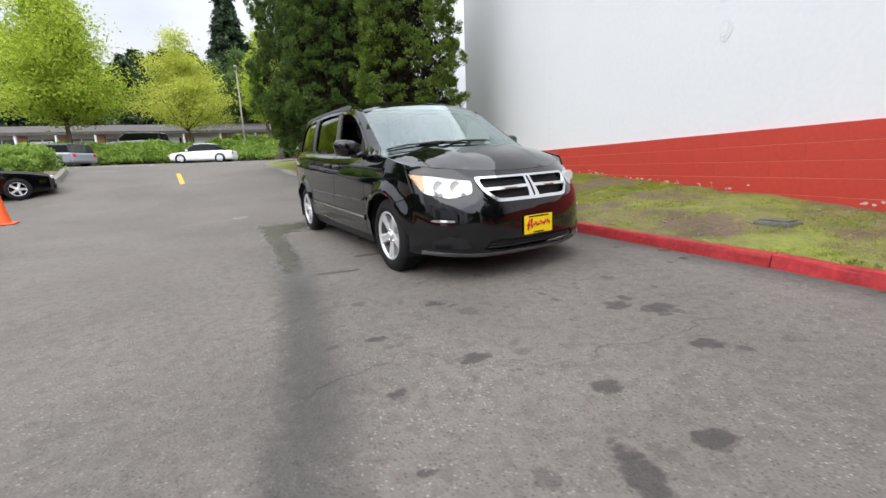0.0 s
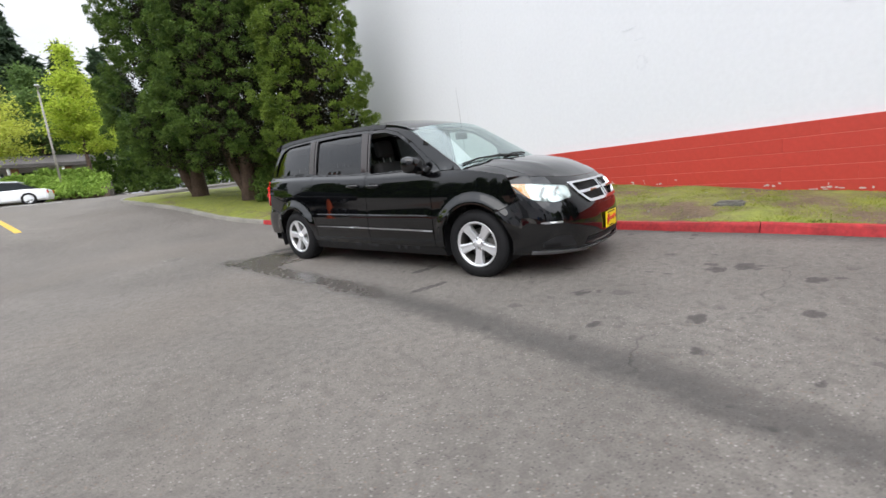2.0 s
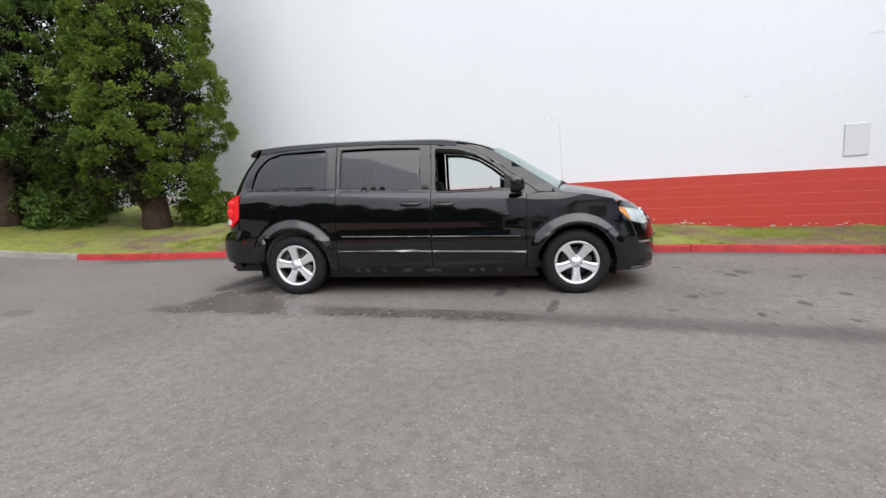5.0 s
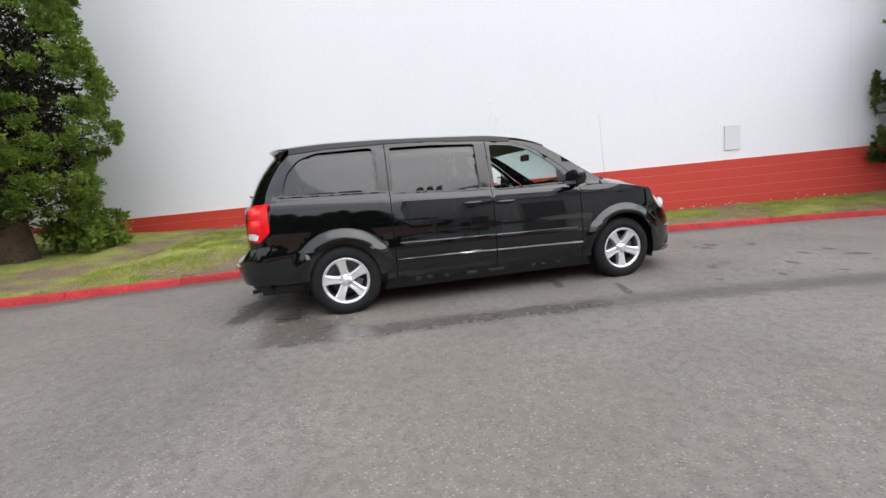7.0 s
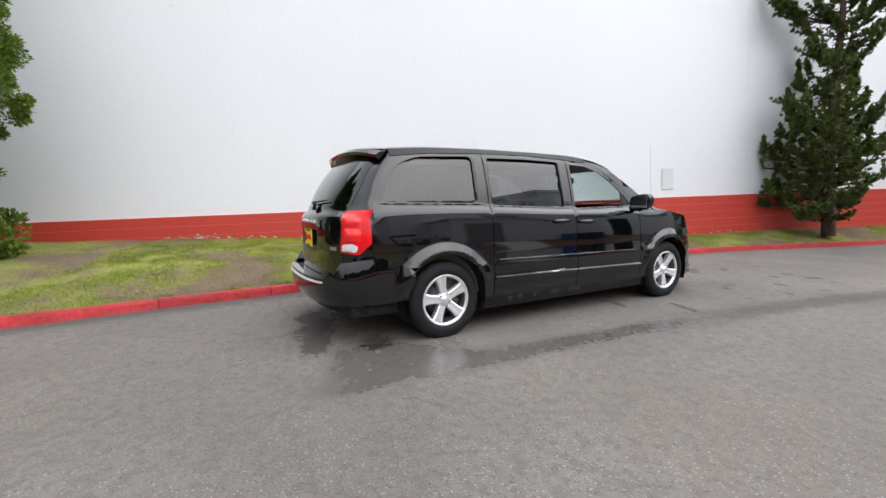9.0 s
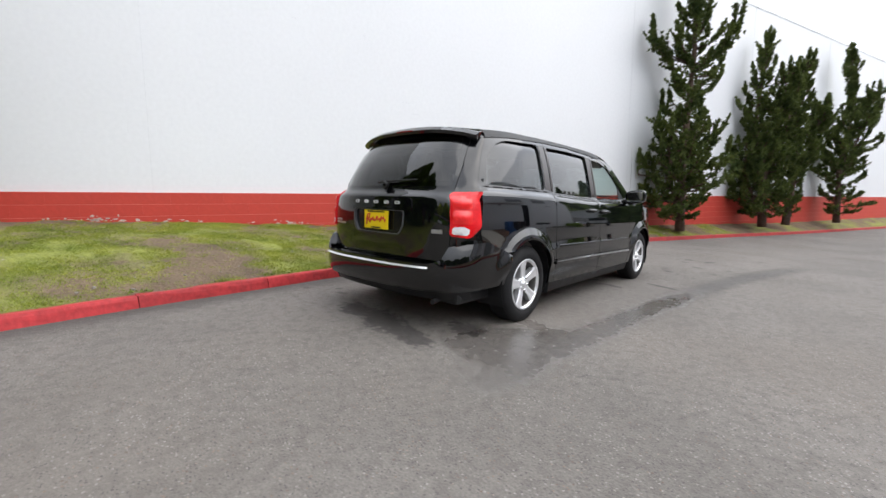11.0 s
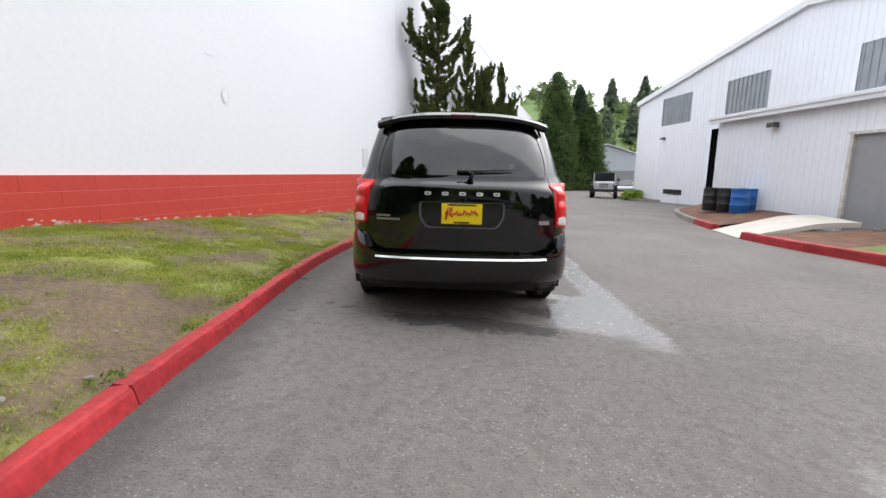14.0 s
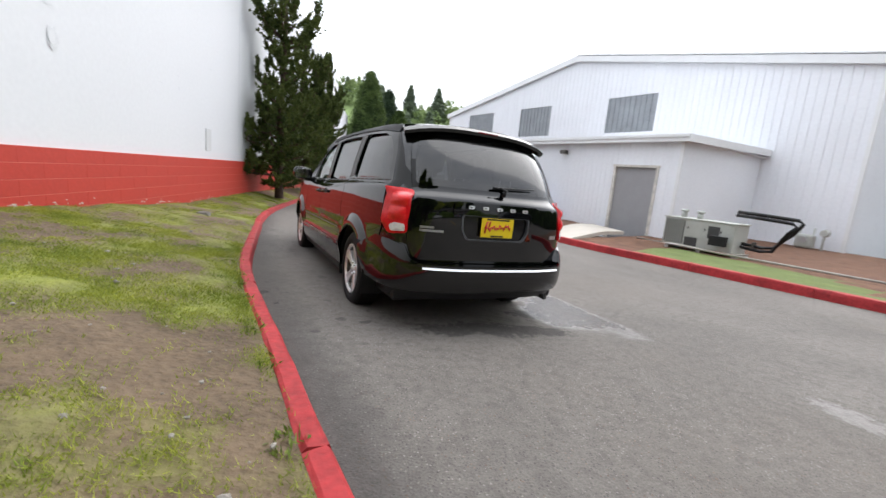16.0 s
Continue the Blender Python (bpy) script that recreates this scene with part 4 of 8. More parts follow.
            wide = spread * (0.62 + 0.38 * min(1, h / 0.12)) * max(0.24, 1.0 - 0.92 * h) * rnd.choice((0.45, 0.7, 0.9, 1.15, 1.55))
            a = k * 2.39996 + rnd.gauss(0, 0.4)
            reach = Vector((math.cos(a) * 0.75, math.sin(a), 0)) * wide
            limb(base, reach, wide * rnd.uniform(0.10, 0.60) + (0.12 + 0.30 * h if h > 0.10 else -0.16), 0.070 + 0.075 * (1 - h))
        tip = line[-1]
        limb(tip, Vector((rnd.uniform(-0.1, 0), rnd.uniform(-0.1, 0.1), 0)), 0.55, 0.06)
    for z, x, y, rise in arms:
        base = Vector((0, 0, z))
        far = Vector((x, y, 0))
        limb(base, far, rise, 0.13)
        limb(base + far * 0.1, far * 0.85, rise * 0.7, 0.16)
        limb(base + far * 0.4 + Vector((0, 0, rise * 0.15)), far * 0.5 + Vector((0, 0.2, 0)), rise * 0.75, 0.10)
    part("trunk", bm, M_TRUNK, root)
    cen, way, size = np.array(cen), unit(np.array(way)), np.array(size)
    per = 14
    d = unit(rng.normal(0, 0.75, (len(cen) * per, 3)) + np.repeat(way, per, axis=0))
    c = np.repeat(cen, per, axis=0) + d * np.repeat(size, per)[:, None] * rng.uniform(0.2, 1.1, (len(d), 1))
    v = leaf_cards(rng, c, d * 1.8, 0.112, 0.042)
    v[:, 0] = np.minimum(v[:, 0], wall + 0.04)
    new("crown", quads_mesh("crown", v, M_JUNI)).parent = root
    return root


def cone_tree(name, at, height, radius, seed, label, material, count=900, card=0.42, per=26, shape=0.75, low=0.15):
    """Columnar or conical evergreen."""
    rng = np.random.default_rng(seed)
    root = thing(name, label, "tree", at)
    bm = bmesh.new()
    trunk_mesh(bm, height * 0.93, radius * 0.09 + 0.06, (0, 0), seed)
    part("trunk", bm, M_TRUNK, root)
    # solid core added behind the leaves, coloured dark for the crown's inner shade
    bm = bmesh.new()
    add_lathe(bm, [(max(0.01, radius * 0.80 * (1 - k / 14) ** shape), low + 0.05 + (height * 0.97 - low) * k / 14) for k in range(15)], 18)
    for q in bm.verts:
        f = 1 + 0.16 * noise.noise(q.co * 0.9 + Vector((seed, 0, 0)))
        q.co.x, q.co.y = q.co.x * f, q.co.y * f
    part("inner_foliage", bm, M_INNER, root, "dense inner foliage, shade put into its dark colour")
    t = rng.uniform(0, 1, count) ** 1.25
    z = low + (height - low) * t
    a = rng.uniform(0, 6.283, count)
    env = radius * (1 - t) ** shape * (1 + 0.12 * np.sin(a * 4 + z) + rng.normal(0, 0.08, count)) + 0.05
    rr = env * rng.uniform(0.35, 1, count) ** 0.4
    cen = np.stack([rr * np.cos(a), rr * np.sin(a), z], axis=1)
    v = clump_leaves(rng, cen, np.full(count, card) * rng.uniform(0.6, 1.2, count), per, card * 0.55, card * 0.25, 0.9)
    new("crown", quads_mesh("crown", v, material)).parent = root
    return root


def fir_tree(name, at, height, radius, seed, label, needles=None, per=4):
    """Tall fir: drooping whorls with gaps."""
    rng = np.random.default_rng(seed)
    root = thing(name, label, "tree", at)
    bm = bmesh.new()
    trunk_mesh(bm, height, height * 0.012 + 0.08, (0, 0), seed)
    part("trunk", bm, M_TRUNK, root)
    cens, outs = [], []
    n = int(height * 9)
    for i in range(n):
        t = (i + rng.uniform(0, 1)) / n
        z = height * (0.16 + 0.83 * t)
        a = rng.uniform(0, 6.283)
        reach = radius * (1 - t) ** 0.8 * rng.uniform(0.6, 1.1) + 0.2
        m = max(4, int(reach * 9))
        f = rng.uniform(0.1, 1, m)
        c = np.stack([np.cos(a) * reach * f, np.sin(a) * reach * f, z - 0.28 * reach * f ** 1.5 + rng.normal(0, 0.1, m)], axis=1)
        cens.append(c + rng.normal(0, 0.12, (m, 3)))
        outs.append(np.tile([np.cos(a), np.sin(a), -0.5], (m, 1)))
    c, o = np.concatenate(cens), np.concatenate(outs)
    c, o = np.repeat(c, per, 0), np.repeat(o, per, 0)
    v = leaf_cards(rng, c + rng.normal(0, 0.20, c.shape), o, 2.4 / per ** 0.5, 0.72 / per ** 0.5, 0.2)
    new("crown", quads_mesh("crown", v, needles or M_FIR)).parent = root
    return root


def broadleaf(name, at, height, radius, seed, label, material, low=1.8, leaves=15000, size=0.16, fork=7):
    """Spring tree: trunk, upward limbs and airy layers of leaves."""
    rng = np.random.default_rng(seed)
    rnd = random.Random(seed)
    root = thing(name, label, "tree", at)
    bm = bmesh.new()
    trunk_mesh(bm, height * 0.85, 0.16, (0.1, 0.1), seed)
    cens = []
    for i in range(fork * 6):
        z = low + (height * 0.75 - low) * rnd.uniform(0, 1) ** 1.2
        a = rnd.uniform(0, 6.283)
        t = (z - low) / (height - low)
        reach = radius * (1 - t) ** 0.8 * rnd.uniform(0.6, 1.05)
        d = Vector((math.cos(a), math.sin(a), 0))
        b0 = Vector((0, 0, z))
        p1 = b0 + d * reach * 0.5 + Vector((0, 0, reach * 0.25))
        p2 = b0 + d * reach + Vector((0, 0, reach * rnd.uniform(0.2, 0.7)))
        add_tube(bm, [b0, p1, p2], [0.05, 0.03, 0.01], 5)
        for k in range(9):
            f = 0.25 + 0.75 * k / 8
            q = b0.lerp(p1, f * 2) if f < 0.5 else p1.lerp(p2, f * 2 - 1)
            cens.append((q.x, q.y, q.z))
    for k in range(60):
        t = rnd.uniform(0.5, 1)
        a = rnd.uniform(0, 6.283)
        r = radius * 0.35 * (1.02 - t)
        cens.append((r * math.cos(a), r * math.sin(a), low + (height - low) * t))
    part("trunk", bm, M_TRUNK, root)
    c = np.array(cens)
    pick = rng.integers(0, len(c), leaves)
    d = rng.normal(0, 1, (leaves, 3)) * np.array([1, 1, 0.55])
    p = c[pick] + d * radius * 0.13
    v = leaf_cards(rng, p, unit(d) + np.array([0, 0, -0.2]), size, size * 0.7)
    new("crown", quads_mesh("crown", v, material)).parent = root
    return root


def leafy_mound(name, at, size, seed, label, category, material, count=220, card=0.12, kind="", per=30):
    """Low shrub or hedge: leaf clumps over a rounded body."""
    rng = np.random.default_rng(seed)
    n = count
    u = rng.uniform(-1, 1, (n, 3))
    u = u[np.linalg.norm(u * np.array([1, 1, 0.7]), axis=1) < 1.25]
    u[:, 2] = np.abs(u[:, 2])
    cen = u * np.array(size) * 0.5 * np.array([1, 1, 2]) * 0.9
    v = clump_leaves(rng, cen, np.full(len(cen), card * 1.8) * rng.uniform(0.6, 1.3, len(cen)), per, card, card * 0.6)
    v[:, 2] = np.maximum(v[:, 2], -0.02)
    ob = new(name, quads_mesh(name, v, material))
    ob.location = at
    return tagged(ob, label, category, kind=kind)


# these two conifers shade each other; their darker leaf colour holds that shade
big_cedar("cedar_tree", (-5.9, 13.6, 0.98), 10.6, 2.1, 11, "tall dense conifer with leaning trunk on the lawn, green darkened for shade", 1.25, M_CEDAR_SHADED)
big_cedar("cedar_tree", (-4.6, 11.2, 0.88), 10.2, 2.05, 12, "tall dense green conifer with reddish trunk", 1.2, M_CEDAR_SHADED)
big_cedar("cedar_tree", (-2.85, 8.7, 0.74), 9.6, 1.56, 13, "tall bushy bright green conifer beside the white wall", 0.7)
juniper("juniper_tree", (-0.85, -8.9, 0.22), [[(0, 0), (0.05, 2.5), (-0.1, 5.2), (0.0, 8.2)], [(0.1, 0.4), (0.4, 1.4), (0.55, 2.6)]], 21, "tall twisted juniper against the white wall", 1.60, ((5.0, 0.55, 1.55, 1.35), (4.9, -1.05, -0.75, 1.75), (6.0, -0.5, 0.7, 1.0)))
juniper("juniper_tree", (-0.85, -14.4, 0.18), [[(0, 0), (0.2, 2.2), (0.62, 4.0), (0.35, 6.6)], [(0.1, 1.6), (-0.55, 3.4), (-1.25, 5.9)], [(-0.45, 3.1), (-0.35, 4.2), (-0.5, 5.5)], [(0.2, 0.4), (0.85, 1.8), (0.95, 2.9)]], 22, "ragged two-stemmed juniper against the wall", 1.2)
juniper("juniper_tree", (-0.85, -16.4, 0.18), [[(0, 0), (-0.25, 2.3), (0.0, 4.1), (-0.25, 5.9)], [(-0.2, 1.8), (-0.9, 3.4), (-1.25, 4.6)]], 23, "small ragged juniper against the wall", 1.2, ((3.4, -0.9, -1.1, 0.9),))
juniper("juniper_tree", (-0.85, -21.8, 0.12), [[(0, 0), (0.15, 2.6), (-0.2, 5.0), (0.1, 7.4)], [(0, 2.0), (-0.8, 4.2), (-1.3, 5.8)]], 24, "ragged wind-shaped juniper against the wall", 1.35, ((4.2, -0.8, -1.2, 1.0), (3.6, 0.5, 1.2, 1.0)))
leafy_mound("ivy_bush", (-3.9, 10.4, 0.80), (1.5, 1.3, 1.15), 68, "dark bush between the conifer trunks", "bush", M_CEDAR_SHADED, 190, 0.09)
leafy_mound("ivy_bush", (-3.2, 12.0, 0.85), (2.6, 1.6, 1.5), 69, "dark leafy undergrowth behind the conifer trunks", "bush", M_CEDAR_SHADED, 260, 0.10)
leafy_mound("ivy_bush", (-1.9, 8.2, 0.72), (1.2, 1.2, 0.75), 67, "dark ivy bush at the foot of the conifer", "bush", M_CEDAR, 150, 0.10)


# grass on the verge: thick where the lawn is whole, thin on bare soil
def build_grass():
    rng = np.random.default_rng(3)
    rows = [p for p in catmull(KERB, 0.25) if -14 < p.y < 15]
    kx = np.array([p.x for p in rows])
    ky = np.array([p.y for p in rows])
    pts = []
    for k in range(110000):
        y = rng.uniform(-12, 14.0) if k % 2 else rng.uniform(0.5, 6.5)
        x0 = float(np.interp(y, ky, kx)) + 0.150
        x = rng.uniform(x0, -0.03)
        c = grass_cover(x, y)
        if rng.uniform() < (c - 0.12) * 1.15 or rng.uniform() < 0.03:
            pts.append((x, y, verge_z(x, y, x0 - 0.02, ground_z(x0 - 0.2, y) + VERGE_LIFT) + 0.004))
    p = np.array(pts)
    p = np.repeat(p, 5, axis=0) + rng.normal(0, 0.022, (len(p) * 5, 3)) * np.array([1, 1, 0])
    n = len(p)
    h = rng.uniform(0.006, 0.024, (n, 1))
    a = rng.uniform(0, 6.283, n)
    d = np.stack([np.cos(a), np.sin(a), np.zeros(n)], axis=1)
    lean = rng.normal(0, 0.8, (n, 3)) * h * np.array([1, 1, 0])
    v = np.stack([p - d * 0.003, p + d * 0.003, p + lean + np.array([0, 0, 1]) * h], axis=1).reshape(-1, 3)
    tagged(new("grass", quads_mesh("grass", v, M_GRASS, 3)), "short uneven grass on the verge", "grass", kind="stuff")


build_grass()


# weeds along the back of the kerb, stones and litter on the bare soil
def build_weeds():
    rng = np.random.default_rng(14)
    v = []
    for k in range(22):
        y = rng.uniform(0.8, 7.0) if k % 3 else rng.uniform(-9, 1)
        x0 = float(np.interp(y, KERB_Y, KERB_X)) + 0.155 + abs(rng.normal(0, 0.04))
        z = verge_z(x0, y, x0 - 0.03, ground_z(x0 - 0.15, y) + VERGE_LIFT)
        c = np.array([x0, y, z]) + rng.normal(0, 0.03, (26, 3)) * np.array([1, 1.6, 0.0])
        d = unit(rng.normal(0, 0.6, (26, 3)) + np.array([-0.1, 0, 0.9]))
        v.append(leaf_cards(rng, c + d * 0.018, d, 0.045, 0.012))
    tagged(new("weeds", quads_mesh("weeds", np.concatenate(v), M_WEED)), "small green weeds along the back of the kerb", "weeds", kind="stuff")


M_WEED = leaf_material("weed_leaves", (0.06, 0.11, 0.02), (0.22, 0.27, 0.06), 0.3)
build_weeds()


def build_stones():
    rng = np.random.default_rng(15)
    bm = bmesh.new()
    for k in range(230):
        y = rng.uniform(-8, 7)
        kx = float(np.interp(y, KERB_Y, KERB_X)) + 0.17
        x = rng.uniform(kx, min(-0.1, kx + 1.6))
        if k % 3 and grass_cover(x, y) > 0.6:
            continue
        r = 0.006 + 0.022 * rng.uniform() ** 3
        z = verge_z(x, y, kx - 0.04, ground_z(kx - 0.15, y) + VERGE_LIFT) + 0.012
        m = pose(x, y, z, 0, 0, rng.uniform(0, 360)) @ Matrix.Diagonal((1, rng.uniform(0.5, 0.9), rng.uniform(0.35, 0.7), 1))
        ret = bmesh.ops.create_icosphere(bm, subdivisions=1, radius=r, matrix=m)
        for q in ret["verts"]:
            q.co += Vector(rng.normal(0, r * 0.12, 3))
    me = bpy.data.meshes.new("pebbles")
    bm.to_mesh(me)
    me.materials.append(surface("grey_pebble", (0.27, 0.25, 0.22), rough=0.9, vary=0.5, scale=6, fine=80, bump=0.3))
    tagged(new("pebbles", me), "small grey pebbles scattered on the soil", "pebbles", kind="stuff")


build_stones()

# ---- the black minivan ----
from mathutils.geometry import delaunay_2d_cdt

M_BLACK = surface("black_car_paint", (0.0022, 0.0024, 0.0030), rough=0.035, vary=0.12, scale=3, fine=400, bump=0, coat=0.35, spec=0.5)
M_PLASTIC = surface("black_plastic", (0.009, 0.009, 0.010), rough=0.5, vary=0.2, fine=120, bump=0.1, spec=0.35)
M_GLOSSBLK = surface("gloss_black_trim", (0.008, 0.008, 0.009), rough=0.15, vary=0.1, bump=0)
M_TYRE = surface("tyre_rubber", (0.011, 0.011, 0.012), rough=0.7, vary=0.25, scale=8, fine=60, bump=0.25, spec=0.22)
M_ALLOY = surface("silver_alloy", (0.76, 0.77, 0.79), rough=0.28, metal=0.65, vary=0.06, fine=60, bump=0.02)
M_DISC = surface("brake_steel", (0.12, 0.115, 0.11), rough=0.5, metal=0.7, vary=0.3)
M_CHROME = surface("chrome", (0.80, 0.81, 0.83), rough=0.1, metal=1.0, vary=0.03, bump=0)
M_SATIN = surface("satin_silver_trim", (0.45, 0.45, 0.46), rough=0.3, metal=0.8, vary=0.06, bump=0)
M_SEAT = surface("dark_seat_cloth", (0.028, 0.027, 0.027), rough=0.9, vary=0.25, scale=9, fine=150, bump=0.3)
M_LINER = surface("grey_cabin_lining", (0.12, 0.118, 0.11), rough=0.9, vary=0.1, fine=100)
M_HEADLINER = surface("pale_headlining", (0.50, 0.49, 0.46), rough=0.9, vary=0.05, fine=80)
M_CHIN = surface("dark_satin_lip", (0.10, 0.10, 0.105), rough=0.25, vary=0.1, bump=0)
M_YELLOWP = surface("yellow_plate", (0.82, 0.60, 0.005), rough=0.4, vary=0.05, bump=0)
M_REDINK = surface("red_print", (0.55, 0.02, 0.02), rough=0.4, vary=0.05, bump=0)
M_AMBER = surface("amber_lens", (0.90, 0.27, 0.02), rough=0.12, vary=0.1, fine=90, bump=0.1, coat=1)
M_LAMPIN = surface("lamp_reflector", (0.80, 0.81, 0.83), rough=0.22, metal=0.35, vary=0.15, scale=12, fine=45, bump=0.5)
M_REDLENS = surface("red_lens", (0.62, 0.008, 0.012), rough=0.16, vary=0.22, scale=9, fine=70, bump=0.06, coat=0.15, spec=0.35)
M_REDLOBE = surface("bright_red_lamp_bowl", (0.74, 0.016, 0.018), rough=0.12, vary=0.18, scale=14, fine=90, bump=0.10, coat=0.35, spec=0.4)
M_REDDIM = surface("unlit_brake_lens", (0.16, 0.006, 0.008), rough=0.15, vary=0.15, fine=80, bump=0.05)
M_STRIP = surface("dull_silver_trim", (0.42, 0.42, 0.44), rough=0.32, metal=0.7, vary=0.05, bump=0)
M_BADGE = surface("bright_badge_chrome", (0.88, 0.88, 0.90), rough=0.22, metal=0.55, vary=0.03, bump=0)
M_GREY_RECESS = surface("plate_recess_satin", (0.10, 0.105, 0.115), rough=0.35, metal=0.3, vary=0.1, bump=0)
M_GLASS = glass_material("clear_car_glass", (0.80, 0.86, 0.84))
M_TINT = glass_material("privacy_glass", (0.045, 0.05, 0.052), 0.0, 0.060)
M_SCREEN = glass_material("windscreen_glass", (0.66, 0.80, 0.76), 0.0, 0.21, 3.0, (0.78, 0.89, 0.88))
M_PILLAR = surface("satin_grey_pillar_trim", (0.058, 0.052, 0.053), rough=0.35, vary=0.1, bump=0)

VAN = Matrix.Translation((-4.340, 0.672, 0.03)) @ pose(0, 0, 0, 0, 0, -72.4) @ pose(0, 0, 0, 1.3, 0.97, 0)
van = new("minivan")
van.matrix_world = VAN
tagged(van, "black minivan with silver alloy wheels and tinted rear windows", "car")


def cval(v, table):
    return smooth_interp(v, [p[0] for p in table], [p[1] for p in table])


WMAX = [(-2.4, 0.862), (-2.2, 0.896), (-1.8, 0.930), (-1.45, 0.946), (0.0, 0.962), (1.5, 0.965), (1.8, 0.955), (2.05, 0.915), (2.3, 0.80)]
INSET = [(0.15, 0.10), (0.24, 0.055), (0.32, 0.022), (0.45, 0.006), (0.64, 0.0), (0.67, 0.008), (0.85, 0.014), (0.97, 0.026), (1.055, 0.040), (1.072, 0.047), (1.112, 0.087), (1.128, 0.094), (1.20, 0.108), (1.40, 0.153), (1.60, 0.207), (1.66, 0.237), (1.74, 0.33)]
AXLES = (-1.539, 1.539)
HUBZ, TYRE_R = 0.345, 0.345


def flare(u, z):
    """Raised lip round the wheel openings, falling away in a bevel that looks up."""
    for a in AXLES:
        r = math.hypot(u - a, z - HUBZ)
        if r < 0.53 and z > 0.40:
            t = min(1.0, max(0.0, (0.516 - r) / 0.080))
            k = min(1.0, (z - 0.40) / 0.16)
            return 0.036 * t * k * k * (3 - 2 * k)
    return 0.0


def belt_shift(u):
    """The shoulder under the windows climbs towards the back."""
    return smooth_interp(u, [-2.4, -2.1, -1.0, -0.1, 1.0, 2.4], [0.078, 0.074, 0.048, 0.012, 0.0, 0.0])


def side_w(u, z):
    k = max(0.0, min(1.0, (z - 0.80) / 0.22, (1.62 - z) / 0.28))
    w = cval(u, WMAX) - cval(z - belt_shift(u) * k, INSET)
    if z > 1.1:
        g = min(1.0, (z - 1.1) / 0.5)
        if u > 0.3:
            w -= 0.045 * ((u - 0.3) / 0.9) ** 2 * g
        if u < -1.7:
            w -= 0.045 * ((-1.7 - u) / 0.5) ** 2 * g
    return w + flare(u, z)


def belt_points(a, b):
    """Rows along the shoulder, so that its edges stay crisp."""
    out = []
    n = int((b - a) / 0.035)
    for i in range(1, n):
        u = a + (b - a) * i / n
        out += [(u, z + belt_shift(u)) for z in (1.045, 1.066, 1.076, 1.092, 1.108, 1.120)]
        out += [(u, z) for z in (1.624, 1.634, 1.644)]
    return out


def arch_points(a):
    out = []
    for r in (0.418, 0.436, 0.456, 0.478, 0.500, 0.516, 0.526):
        n = int(r * 3.6 / 0.028)
        out += [(a + r * math.cos(radians(-12 + 204 * i / n)), HUBZ + r * math.sin(radians(-12 + 204 * i / n))) for i in range(n + 1)]
    return out


def side_map(sign):
    return lambda a, b, d: Vector((a, sign * (side_w(a, b) - d), b))


def pane_map(sign):
    """Evenly curved side glass, just inside the body skin."""
    def f(a, b, d):
        foot = 1.14 + belt_shift(a)
        t = (b - foot) / (1.60 - foot)
        w = side_w(a, foot) * (1 - t) + side_w(a, 1.60) * t + 0.020 * t * (1 - t) - 0.5 * max(0.0, b - 1.575)
        return Vector((a, sign * (w - d), b))
    return f


NOSE = [(2.53, 0.0), (2.518, 0.25), (2.475, 0.45), (2.39, 0.63), (2.26, 0.78), (2.11, 0.875), (1.95, 0.93), (1.78, 0.952)]
TAIL = [(-2.50, 0.0), (-2.492, 0.3), (-2.465, 0.54), (-2.41, 0.72), (-2.32, 0.83), (-2.19, 0.886), (-2.03, 0.908), (-1.85, 0.92)]
BUMP_R = [(-2.625, 0.0), (-2.615, 0.3), (-2.58, 0.54), (-2.51, 0.715), (-2.40, 0.825), (-2.25, 0.888), (-2.05, 0.918), (-1.85, 0.935)]


def arc_table(pts):
    s, out = 0.0, [0.0]
    for p, q in zip(pts, pts[1:]):
        s += math.hypot(q[0] - p[0], q[1] - p[1])
        out.append(s)
    return out


def plan_point(pts, arcs, s):
    return (smooth_interp(s, arcs, [p[0] for p in pts]), smooth_interp(s, arcs, [p[1] for p in pts]))


NOSE_S, TAIL_S, BUMP_S = arc_table(NOSE), arc_table(TAIL), arc_table(BUMP_R)
NOSE_BACK = [(0.15, 0.16), (0.22, 0.07), (0.27, 0.02), (0.33, 0.0), (0.45, 0.0), (0.56, 0.008), (0.66, 0.03), (0.74, 0.065), (0.80, 0.105), (0.87, 0.165), (0.94, 0.25)]
TAIL_IN = [(0.3, 0.02), (0.62, 0.0), (0.85, 0.0), (1.085, 0.010), (1.102, 0.016), (1.150, 0.064), (1.19, 0.076), (1.30, 0.122), (1.45, 0.21), (1.60, 0.335), (1.70, 0.43)]
BUMP_IN = [(0.30, 0.10), (0.36, 0.05), (0.42, 0.015), (0.52, 0.0), (0.60, 0.004), (0.68, 0.03), (0.76, 0.075)]


def nose_map(a, b, d):
    s = abs(a)
    u, v = plan_point(NOSE, NOSE_S, s)
    k = max(0.0, min(1.0, (u - 1.78) / 0.55))
    u -= (cval(b, NOSE_BACK)) * k ** 0.8
    v *= 1 - max(0.0, cval(b, INSET) - 0.004) / 0.95 if b > 0.5 else 1.0
    v += flare(u, b) * max(0.0, min(1.0, (2.2 - u) / 0.2))
    u2, v2 = plan_point(NOSE, NOSE_S, min(NOSE_S[-1], s + 0.02))
    u1, v1 = plan_point(NOSE, NOSE_S, max(0, s - 0.02))
    t = Vector((u2 - u1, v2 - v1)).normalized()
    u, v = u - d * abs(t.y), v - d * abs(t.x)
    return Vector((u, math.copysign(v, a) if a else v, b))


